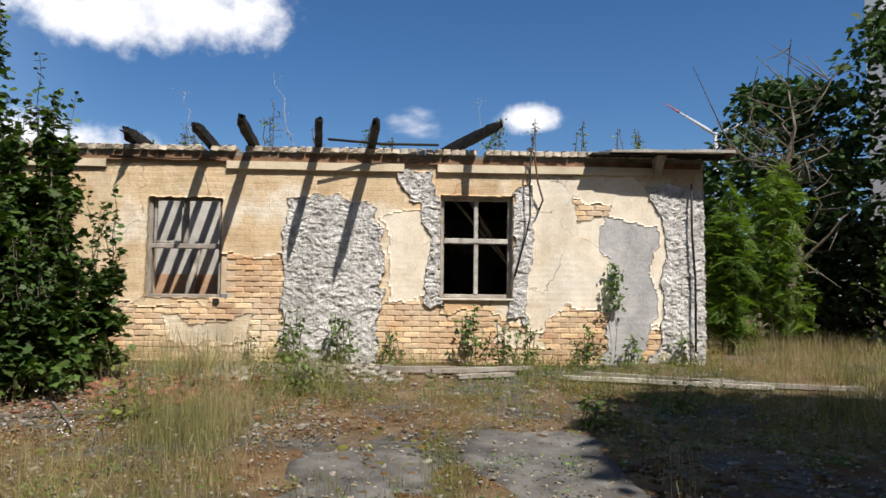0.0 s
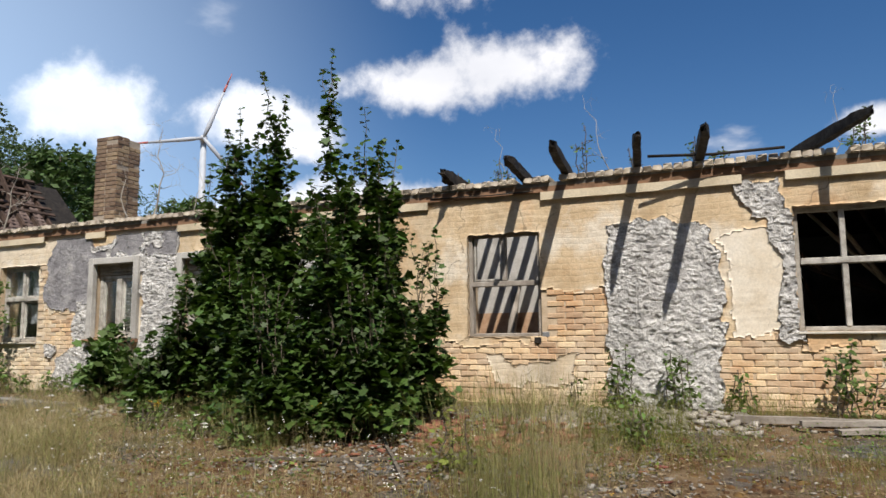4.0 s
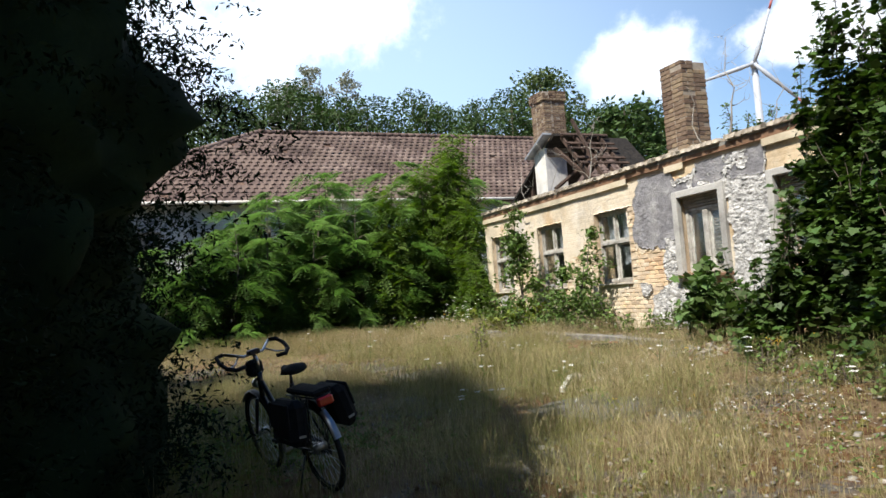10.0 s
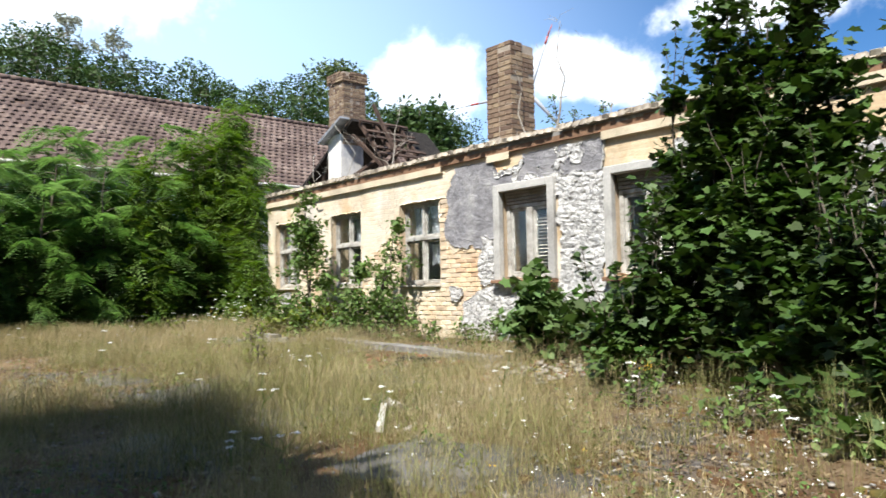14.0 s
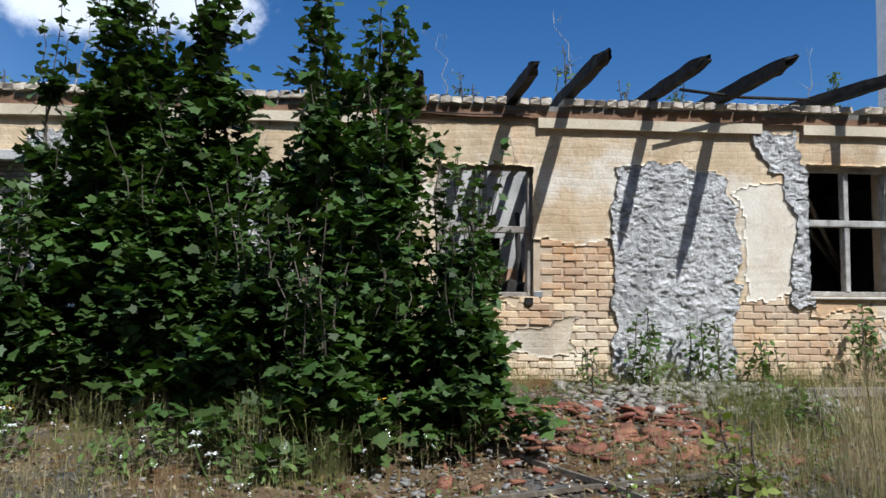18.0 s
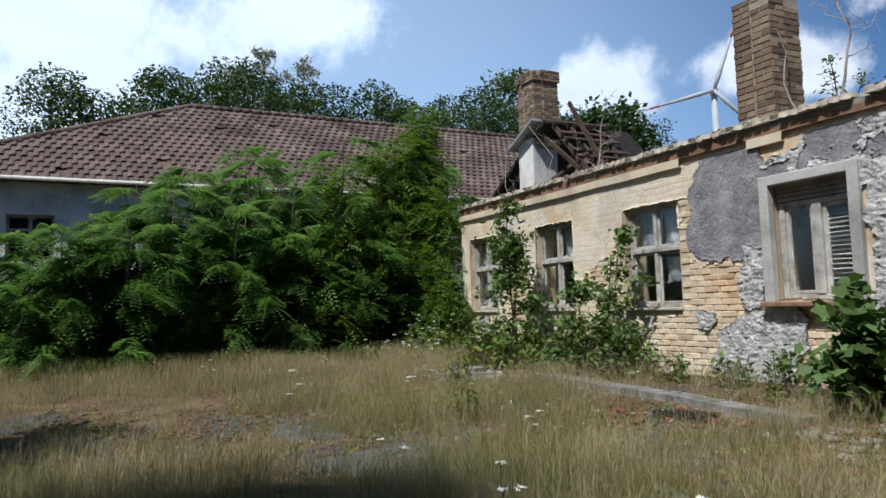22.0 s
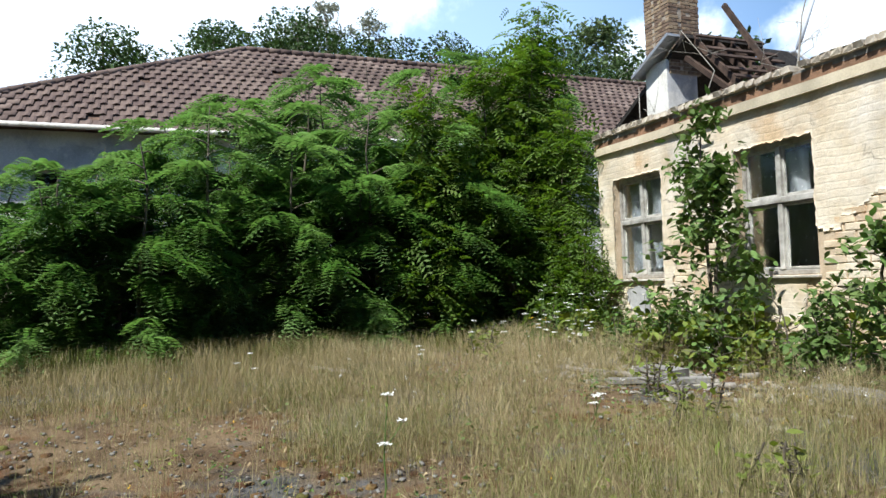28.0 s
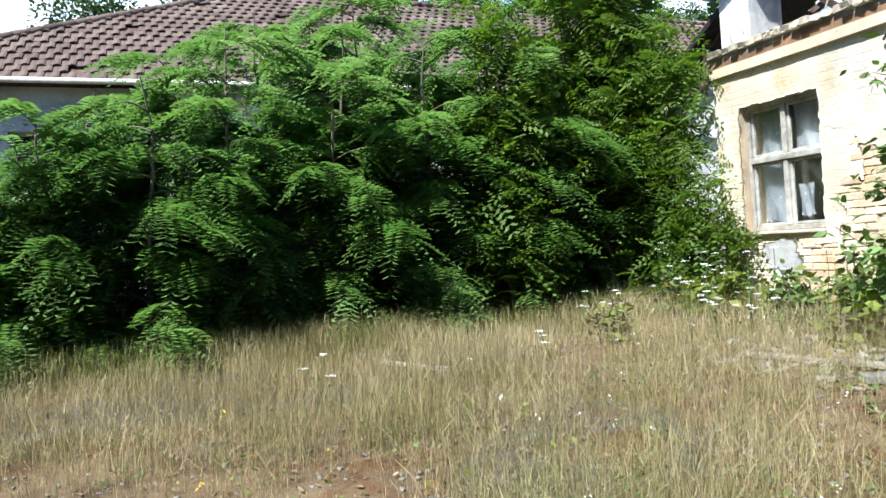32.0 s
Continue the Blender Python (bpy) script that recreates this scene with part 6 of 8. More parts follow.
# ---- wind turbines ----
def turbine(name, way, dist, hub, blade, turn, label):
    d = Vector(way).normalized()
    eye = Vector((3.5, -9.3, 0.9))
    at = eye + d * dist
    ob = empty(name, at.x, at.y, 0)
    tubes("tower", [([(0, 0, -5), (0, 0, at.z * 0.5), (0, 0, at.z - 1)], [2.3, 1.9, 1.4])], "turbine_paint", ob, sides=16)
    face = Vector((-d.x, -d.y, 0)).normalized()
    side = Vector((0, 0, 1)).cross(face)
    head = Vector((0, 0, at.z))
    tubes("nacelle", [([head - face * 5, head - face * 3, head + face * 2.5, head + face * 3.6], [1.2, 1.9, 1.9, 0.9])], "turbine_paint", ob, sides=12)
    for k in range(3):
        a = radians(turn + 120 * k)
        u = side * math.cos(a) + Vector((0, 0, 1)) * math.sin(a)
        o = head + face * 3.0
        b = tubes("blade", [([o, o + u * blade * 0.18, o + u * blade * 0.7], [0.75, 1.15, 0.6])], "turbine_paint", ob, sides=8)
        tubes("blade_band", [([o + u * blade * 0.7, o + u * blade * 0.82], [0.6, 0.48])], "red_metal", b, "red band", sides=8)
        tubes("blade_tip", [([o + u * blade * 0.82, o + u * blade], [0.48, 0.16])], "red_metal" if k == 0 else "turbine_paint", b, sides=8)
    return tagged(ob, label, "wind turbine")


turbine("wind_turbine", (-0.6466, 0.7162, 0.2627), 380, 100, 37, 70, "white wind turbine far behind the house")
turbine("wind_turbine", (0.3900, 0.8944, 0.2190), 450, 100, 36, 143, "white wind turbine with red-banded blades far off")


# ---- grass, weeds and flowers ----
# bare asphalt, moss and rubble showing between the grass: x, y, radius
BARE = ((-7.5, -4.9, 0.75), (-7.4, -3.6, 0.45), (-6.4, -2.4, 0.8), (-8.4, -6.0, 0.35), (4.6, -5.3, 1.0), (3.3, -5.0, 0.8), (3.2, -4.2, 0.7), (-3.6, -6.5, 0.55), (-5.3, -6.2, 0.5), (-3.2, -5.3, 0.55),
        (-10.4, -2.4, 0.6), (-11.2, -5.7, 0.3), (-14.5, -6.1, 0.4), (2.6, -1.2, 0.9), (0.9, -2.2, 1.0), (4.3, -1.8, 0.8), (5.6, -3.1, 0.6), (-2.8, -3.2, 0.5), (-4.6, -2.2, 0.6), (-9.3, -5.0, 0.4), (-12.6, -3.4, 0.5))


def open_ground(x, y):
    """0 on the bare patches, 1 away from them."""
    x, y = np.asarray(x, float), np.asarray(y, float)
    wide = 0.65 + 0.8 * vnoise(x, y, 0.5, 79)
    k = np.ones(np.broadcast(x, y).shape)
    for bx, by, r in BARE:
        k = np.minimum(k, np.clip((np.hypot(x - bx, y - by) / (r * wide) - 0.75) / 0.45, 0, 1))
    return k


def blades(name, n, region, height, width, mat, label, seed, bend=0.35, tuft=0.05, per=9, dens=None, heads=0.0):
    """Bent blades in tufts, as one mass; some carry a loose seed head."""
    rng = np.random.default_rng(seed)
    x0, x1, y0, y1 = region
    tx, ty = rng.uniform(x0, x1, n * 3), rng.uniform(y0, y1, n * 3)
    keep = rng.uniform(0, 1, n * 3) < (dens(tx, ty) if dens else 1.0)
    tx, ty = tx[keep][:n], ty[keep][:n]
    lush = (0.30 + 2.5 * vnoise(tx, ty, 0.7, seed + 3) ** 2) * (0.45 + 1.1 * vnoise(tx, ty, 2.6, 78)) * (0.4 + 0.6 * open_ground(tx, ty))
    x = np.repeat(tx, per) + rng.normal(size=len(tx) * per) * tuft
    y = np.repeat(ty, per) + rng.normal(size=len(tx) * per) * tuft
    h = np.minimum(np.repeat(lush, per) * rng.uniform(height * 0.35, height * 1.15, len(x)), np.maximum(0.42, 0.8 * height) * rng.uniform(0.85, 1.05, len(x)))
    y = np.minimum(y, -0.03) if y1 <= 0 else y
    z = ground_z(x, y) - 0.03
    a = rng.uniform(0, 2 * math.pi, len(x))
    b = (0.06 + bend * rng.uniform(0, 1, len(x)) ** 1.7) * h
    dx, dy = np.cos(a), np.sin(a)
    w = width * rng.uniform(0.6, 1.3, len(x)) / 2
    px, py = -dy * w, dx * w

    def at(t):
        return np.stack([x + dx * b * t * t, y + dy * b * t * t, z + h * (t - 0.22 * t * t * (b / h))], 1)
    side = np.stack([px, py, 0 * px], 1)
    low, mid, top = at(0.0), at(0.58), at(1.0)
    v = np.stack([low - side, low + side, mid, mid - side * 0.75, mid + side * 0.75, top], 1).reshape(-1, 3)
    i = np.arange(len(x))[:, None] * 6
    f = np.concatenate([i + [0, 1, 2], i + [3, 4, 5]])
    if heads:
        k = np.flatnonzero(rng.uniform(0, 1, len(x)) < heads)
        p, q = at(0.72)[k], at(1.05)[k]
        wide = side[k] / np.linalg.norm(side[k], axis=1, keepdims=True) * rng.uniform(0.0009, 0.0022, (len(k), 1))
        m = (p + q) / 2
        c = len(v) + np.arange(len(k))[:, None] * 4
        v = np.concatenate([v, np.stack([p, m + wide, q, m - wide], 1).reshape(-1, 3)])
        f = np.concatenate([f, c + [0, 1, 2], c + [0, 2, 3]])
    return tagged(from_indexed(name, v, f, mat), label, "grass", kind="stuff")


def yard(x, y):
    """Where the yard carries grass: thick in the west, patchy by the bare slabs in the east."""
    d = np.clip((vnoise(x, y, 1.5, 77, 3) - 0.33) * 4.6, 0, 1)
    west = np.clip((0.3 + 0.6 * (y < -4.2) - x) / 2.6, 0.0, 1.0)
    east = np.clip((x - 7.0) / 1.0, 0, 1)
    d = d * (0.30 + 0.70 * np.maximum(west, east)) + 0.08 * west
    d *= np.where((x > -4.2) & (x < 0.3) & (y > -2.4), 0.25, 1.0)
    d *= np.where((x > 0.2) & (x < 2.2) & (y > -3.0) & (y < -0.8), 0.12, 1.0)
    return np.clip(d, 0, 1) * (0.25 + 0.75 * open_ground(x, y))


def fringe(x, y):
    """The weedy edge at the foot of the locust thicket."""
    return np.clip(1.2 - np.abs(x + 15.6) / 1.1, 0, 1)


blades("dry_grass", 4000, (-13, 3, -9.5, -0.6), 0.30, 0.0032, "dry_grass", "dry straw-coloured grass across the yard", 301, 1.2, 0.11, 23, yard)
blades("dry_grass", 1150, (-11, 2.6, -8.4, -2.4), 0.50, 0.0030, "straw_green", "lush yellowing grass tufts in the yard", 316, 0.9, 0.09, 34, yard, 0.12)
blades("dry_grass", 2900, (-13, 3, -9.5, -1.0), 0.48, 0.0030, "dry_grass", "thin dry seeding stalks in tufts", 311, 0.7, 0.12, 9, yard, 0.6)
blades("dry_grass", 4200, (-19, -12.5, -12, -0.2), 0.38, 0.0045, "dry_grass", "tall dry grass before the locust thicket", 302, 0.9, 0.14, 14, open_ground, 0.1)
blades("dry_grass", 1300, (-16.5, -12.0, -12, -1.0), 0.42, 0.0036, "dry_grass", "thin dry seeding stalks before the thicket", 314, 0.4, 0.14, 8, None, 0.6)
blades("dry_grass", 1100, (2.0, 12, -9.0, -0.8), 0.26, 0.0042, "dry_grass", "sparse dry grass by the bare slabs", 303, 0.8, 0.06, 10, yard, 0.15)
blades("dry_grass", 26, (1.85, 2.45, -4.3, -3.5), 1.15, 0.0038, "dry_grass", "tall dry grass tuft by the slabs", 312, 0.4, 0.06, 14, None, 0.4)
blades("green_grass", 30, (1.75, 2.35, -5.1, -4.4), 1.2, 0.0042, "straw_green", "tall yellow-green grass clump by the slabs", 323, 0.5, 0.07, 16, None, 0.35)
blades("green_grass", 3000, (-13, 3, -9.5, -0.4), 0.22, 0.0045, "green_grass", "green grass and low weeds among the straw", 304, 1.0, 0.08, 17, yard)
blades("green_grass", 330, (1.2, 8.2, -4.6, -0.4), 0.36, 0.0042, "green_grass", "green weedy tufts before the wall", 317, 0.7, 0.10, 22, open_ground, 0.15)
blades("green_grass", 1700, (2.0, 12, -8.5, -0.4), 0.24, 0.0060, "green_grass", "green grass tufts between bare slabs", 305, 0.9, 0.06, 10, yard)
blades("dry_grass", 26, (-1.45, -0.75, -3.5, -3.05), 0.75, 0.004, "straw_green", "yellow grass tuft before the maples", 321, 0.7, 0.05, 24, None, 0.2)
blades("dry_grass", 30, (-3.6, -2.2, -3.9, -3.2), 0.5, 0.004, "dry_grass", "dry grass tufts before the maples", 322, 0.8, 0.08, 18, None, 0.3)
blades("green_grass", 40, (1.7, 2.8, -7.0, -6.0), 0.45, 0.0045, "green_grass", "tall green weedy grass by the slabs", 318, 0.6, 0.07, 14, None, 0.3)
blades("green_grass", 46, (3.9, 4.1, -6.2, -4.2), 0.55, 0.004, "green_grass", "green grass growing from a joint of the slabs", 319, 0.5, 0.05, 12, None, 0.3)
blades("green_grass", 60, (5.5, 7.2, -2.9, -2.2), 0.45, 0.005, "green_grass", "green tufts at the edge of the shade", 320, 0.7, 0.08, 14)
blades("green_grass", 170, (1.9, 3.0, -2.8, -1.0), 0.72, 0.004, "green_grass", "tall green grass clump before the wall", 313, 0.6, 0.06, 13, None, 0.3)
blades("green_grass", 1300, (-15.0, 8.0, -0.85, -0.05), 0.26, 0.005, "green_grass", "weedy grass along the foot of the wall", 306, 0.7, 0.05, 8)
blades("green_grass", 2400, (-19.5, -12.5, -12, 0.0), 0.27, 0.006, "green_grass", "green weeds before the locust thicket", 307, 0.8, 0.12, 9)
blades("green_grass", 1700, (-17.0, -14.2, -12, -0.8), 0.45, 0.006, "green_grass", "tall green weeds at the foot of the thicket", 315, 0.4, 0.10, 9, fringe, 0.3)
blades("dry_grass", 1700, (8.2, 18, -5.0, 6.0), 0.55, 0.007, "dry_grass", "tall meadow grass beside the house", 308, 0.5, 0.10, 10, None, 0.4)
blades("green_grass", 1200, (8.2, 18, -5.0, 6.0), 0.5, 0.008, "green_grass", "green meadow grass beside the house", 309, 0.6, 0.10, 10)
blades("green_grass", 1200, (-7.0, -1.2, -9.8, -7.0), 0.20, 0.005, "green_grass", "low grass in the shade of the yew", 310, 0.9, 0.08, 9)


def weed(name, x, y, h, r, n, label, seed, kind="weed", leaf=0.07, stems=5, group="weeds along the wall", top=None, low=0.05):
    return sapling(name, x, y, h, r, n, label, "weed", kind, leaf, seed, stems, 0.008, low, group=group, droop=0.1, top=top)


WALL_WEEDS = ((2.15, -0.40, 0.85, 0.25, 190, "weed"), (2.75, -0.35, 0.75, 0.28, 200, "weed"), (3.45, -0.30, 0.55, 0.18, 90, "weed"), (4.55, -0.35, 0.85, 0.35, 170, "weed"), (4.95, -0.45, 0.65, 0.30, 150, "weed"),
              (5.35, -0.3, 0.6, 0.22, 100, "weed"), (6.15, -0.35, 0.62, 0.30, 190, "weed"), (6.8, -0.3, 0.5, 0.2, 80, "weed"), (7.55, -0.25, 0.55, 0.2, 70, "weed"), (1.55, -0.35, 0.42, 0.2, 70, "weed"),
              (-6.4, -0.8, 0.55, 0.4, 220, "weed"), (-7.4, -0.5, 0.4, 0.3, 120, "weed"), (-9.0, -0.55, 0.6, 0.4, 260, "weed"), (-10.3, -0.55, 0.55, 0.4, 260, "lime"), (-11.2, -0.6, 0.7, 0.45, 320, "lime"), (-12.4, -0.6, 0.55, 0.45, 280, "lime"),
              (-13.2, -0.7, 0.45, 0.4, 200, "lime"), (-12.0, -1.35, 0.40, 0.35, 150, "lime"), (-14.4, -1.2, 0.6, 0.4, 200, "weed"), (-10.9, -1.0, 0.35, 0.3, 110, "lime"), (-8.3, -0.6, 0.45, 0.3, 140, "weed"), (-11.5, -1.05, 0.6, 0.5, 300, "lime"), (-9.2, -1.05, 0.6, 0.5, 300, "weed"), (-12.6, -1.15, 0.5, 0.45, 240, "weed"), (-10.2, -0.95, 0.5, 0.45, 260, "weed"), (-13.6, -1.2, 0.55, 0.45, 240, "lime"))
for i, (x, y, h, r, n, k) in enumerate(WALL_WEEDS):
    weed("wall_weed", x, y, h, r, n, "leafy weed clump at the foot of the wall" if k == "weed" else "yellow-green leafy weed clump by the wall", 400 + i, k, 0.085 if k == "weed" else 0.13)
YARD_WEEDS = ((-8.2, -3.5, 0.35, 0.25, 70, "lime"), (-9.3, -3.0, 0.45, 0.3, 90, "lime"), (1.35, -3.9, 0.5, 0.2, 110, "lime"), (-10.4, -2.5, 0.4, 0.3, 90, "lime"), (6.4, -3.2, 0.3, 0.35, 150, "weed"), (5.4, -3.9, 0.28, 0.35, 140, "weed"),
              (-4.9, -8.0, 0.45, 0.35, 120, "lime"), (-4.2, -7.9, 0.35, 0.3, 90, "lime"), (-5.7, -8.2, 0.4, 0.35, 100, "weed"), (-2.0, -3.1, 0.35, 0.4, 130, "weed"), (-1.2, -3.3, 0.4, 0.4, 140, "weed"), (-3.0, -2.7, 0.35, 0.4, 120, "weed"),
              (2.5, -2.4, 0.45, 0.35, 150, "weed"), (-13.4, -2.6, 0.5, 0.4, 160, "lime"))
for i, (x, y, h, r, n, k) in enumerate(YARD_WEEDS):
    weed("yard_weed", x, y, h, r, n, "small leafy weed clump among the grass", 440 + i, k, 0.07, group="weeds in the yard")
# plants rooted on the wall head and flat roof
ROOF_WEEDS = ((0.35, 0.6, 0.55, 0.25, 60, "weed"), (1.6, 0.7, 0.95, 0.35, 45, "weed"), (2.25, 0.6, 0.5, 0.15, 12, "weed"), (3.05, 0.8, 0.6, 0.2, 60, "weed"), (3.4, 0.6, 0.35, 0.2, 70, "weed"), (5.0, 0.9, 0.75, 0.35, 160, "weed"),
              (5.55, 0.5, 0.7, 0.12, 26, "weed"), (6.3, 0.5, 0.7, 0.12, 26, "weed"), (7.2, 0.5, 0.55, 0.25, 50, "weed"), (6.9, 0.6, 0.6, 0.05, 4, "weed"), (-7.3, 1.6, 1.05, 0.45, 170, "weed"), (-6.3, 1.4, 0.6, 0.5, 200, "weed"), (-5.0, 1.0, 0.5, 0.4, 90, "weed"),
              (-10.5, 2.5, 0.5, 0.6, 130, "weed"), (-12.0, 3.0, 0.6, 0.6, 120, "weed"), (-0.3, 0.6, 0.4, 0.2, 60, "weed"))
for i, (x, y, h, r, n, k) in enumerate(ROOF_WEEDS):
    weed("roof_weed", x, y, h, r, n, "spindly weed growing on the wall head", 470 + i, k, 0.06, 3, "plants on the roof", 3.0, 0.3)


def bare_sapling(name, x, y, z, height, seed, label, lean=(0.1, 0.0), limbs=9, r=0.022, mat="pale_bark"):
    rng = np.random.default_rng(seed)
    ob = empty(name, x, y, z)
    p = stem_points((0, 0, 0), (lean[0] * height, lean[1] * height, height), rng, 8, 0.03 * height)
    runs = [([tuple(q) for q in p], list(np.linspace(r, r * 0.15, 8)))]
    tubes("trunk", runs, mat, ob, sides=6)
    twigs = []
    for i in range(limbs):
        t = rng.uniform(0.25, 0.95)
        q = along(p, np.array([t]))[0]
        a, le = rng.uniform(0, 6.28), height * rng.uniform(0.12, 0.34)
        e = q + np.array([math.cos(a) * le * 0.75, math.sin(a) * le * 0.75, le * rng.uniform(0.2, 0.9)])
        b = stem_points(q, e, rng, 5, 0.03 * height)
        twigs.append(([tuple(v) for v in b], list(np.linspace(r * 0.5 * (1.1 - t), r * 0.08, 5))))
        for k in range(3):
            s = along(b, np.array([rng.uniform(0.3, 0.9)]))[0]
            f = s + rng.normal(size=3) * le * 0.3
            twigs.append(([tuple(s), tuple((s + f) / 2 + rng.normal(size=3) * 0.02), tuple(f)], [r * 0.15, r * 0.10, r * 0.05]))
    tagged(tubes("branchwork", twigs, mat, ob, "bare thin branches", sides=5, caps=False), "bare thin branches", kind="stuff")
    return tagged(ob, label, "tree", group="bare saplings")


bare_sapling("bare_sapling", -6.95, 1.1, 3.0, 2.1, 501, "thin bare birch sapling rooted on the roof", (0.05, 0.0))
bare_sapling("bare_sapling", -7.25, 0.8, 3.0, 1.5, 502, "thin bare sapling by the chimney", (-0.25, 0.0), 5, 0.015)
bare_sapling("bare_sapling", -5.8, 0.9, 3.0, 1.4, 503, "thin bare sapling rooted on the roof", (0.02, 0.1), 4, 0.010)
bare_sapling("bare_sapling", -4.2, 0.9, 3.0, 1.3, 504, "thin bare sapling rooted on the roof", (0.05, 0.1), 4, 0.010)
bare_sapling("bare_sapling", 0.25, 1.2, 3.0, 1.2, 505, "thin bare stem on the burnt roof", (-0.15, 0.0), 5, 0.010)
bare_sapling("bare_sapling", 1.95, 1.0, 3.0, 1.5, 506, "thin bare stem on the burnt roof", (-0.3, 0.0), 3, 0.010)
bare_sapling("bare_sapling", 4.7, 0.9, 3.0, 1.1, 507, "thin bare stem on the burnt roof", (0.1, 0.0), 3, 0.008)
bare_sapling("bare_sapling", -15.6, 2.2, -0.05, 5.2, 508, "pale bare sapling by the ruined wing", (0.05, 0.0), 8, 0.035)
bare_sapling("bare_sapling", -16.6, 2.6, -0.05, 4.7, 509, "pale bare sapling by the ruined wing", (-0.1, 0.0), 7, 0.035)
bare_sapling("bare_sapling", -13.6, 2.6, 3.0, 2.3, 510, "pale bare sapling by the ruined wing", (0.25, 0.0), 8, 0.025)
bare_sapling("dead_tree", 11.3, 4.0, -0.1, 5.4, 511, "dead leaning tree with many pale bare branches", (0.03, 0.0), 26, 0.12, "bark")
sapling("hedge_tree", 9.4, 2.3, 3.3, 0.55, 1700, "dense green young tree beside the house corner", kind="ash", leaf=0.20, seed=515, stems=4)
sapling("hedge_tree", 10.6, 3.2, 3.9, 1.0, 1900, "dense green young tree beside the house corner", kind="ash", leaf=0.20, seed=516, stems=4)
sapling("roadside_bush", 13.0, 2.2, 2.2, 1.4, 700, "low green bush below the roadside trees", "bush", kind="weed", leaf=0.14, seed=517, stems=6)


def umbel(x, y, h, seed, label="white-flowered umbel on a thin green stem"):
    rng = np.random.default_rng(seed)
    ob = empty("wild_carrot", x, y, gz(x, y) - 0.02)
    p = stem_points((0, 0, 0), (rng.uniform(-0.08, 0.08), rng.uniform(-0.08, 0.08), h), rng, 5, 0.012)
    runs, tops = [([tuple(q) for q in p], [0.005, 0.005, 0.004, 0.003, 0.003])], [p[-1]]
    for k in range(2):
        q = along(p, np.array([rng.uniform(0.4, 0.7)]))[0]
        e = q + np.array([rng.uniform(-0.14, 0.14), rng.uniform(-0.14, 0.14), h * rng.uniform(0.15, 0.3)])
        runs.append(([tuple(q), tuple((q + e) / 2 + np.array([0, 0, -0.01])), tuple(e)], [0.003, 0.003, 0.002])); tops.append(e)
    tubes("stem", runs, "weed", ob, sides=5, caps=False)
    for e in tops:
        n = 36
        a, r = rng.uniform(0, 6.28, n), 0.030 * np.sqrt(rng.uniform(0, 1, n))
        c = e + np.stack([np.cos(a) * r, np.sin(a) * r, 0.012 - r * r * 2.0], 1)
        from_polys("flower_head", leaf_cloud(c, np.full(n, 0.017), OVAL, rng, 0, 2.0), len(OVAL), "white_flower", ob, "flat white flower head")
    return tagged(ob, label, "flower", group="white wild flowers")


def yellow_weed(x, y, h, seed):
    """A branching weed topped with small yellow flower heads."""
    rng = np.random.default_rng(seed)
    ob = empty("yellow_flower_weed", x, y, gz(x, y) - 0.02)
    runs, heads = [], []
    for k in range(5):
        a = rng.uniform(0, 6.28)
        e = np.array([math.cos(a) * 0.16 * rng.uniform(0.3, 1), math.sin(a) * 0.16 * rng.uniform(0.3, 1), h * rng.uniform(0.7, 1.0)])
        p = stem_points((0, 0, 0), e, rng, 5, 0.01)
        runs.append(([tuple(q) for q in p], [0.004, 0.004, 0.003, 0.003, 0.002])); heads.append(e)
    tagged(tubes("stem", runs, "weed", ob, sides=4, caps=False), kind="stuff")
    for e in heads:
        c = e + rng.normal(size=(14, 3)) * np.array([0.022, 0.022, 0.012])
        tagged(from_polys("flower_head", leaf_cloud(c, np.full(14, 0.016), OVAL, rng, 0, 1.5), len(OVAL), "yellow_flower", ob), "small yellow flower head", kind="stuff")
    return tagged(ob, "weed with small yellow flower heads", "flower", group="yellow wild flowers")


for i, (x, y, h) in enumerate(((-0.15, -2.75, 0.45), (0.05, -2.95, 0.4), (-0.45, -2.9, 0.4), (-3.0, -2.6, 0.35), (6.9, -1.0, 0.35), (7.6, -1.2, 0.4), (-13.4, -1.9, 0.5))):
    yellow_weed(x, y, h, 690 + i)
rf = random.Random(77)
for i in range(20):
    umbel(rf.uniform(-14.6, -12.2), rf.uniform(-2.6, -0.9), rf.uniform(0.35, 0.85), 600 + i)
for i in range(4):
    umbel(rf.uniform(-16.5, -9), rf.uniform(-5.5, -2.6), rf.uniform(0.25, 0.6), 640 + i)
for i in range(5):
    umbel(rf.uniform(-3.8, 0.3), rf.uniform(-3.6, -2.7), rf.uniform(0.2, 0.5), 660 + i)
for i in range(6):
    umbel(rf.uniform(-7, -3), rf.uniform(-6.0, -3.5), rf.uniform(0.2, 0.4), 680 + i)


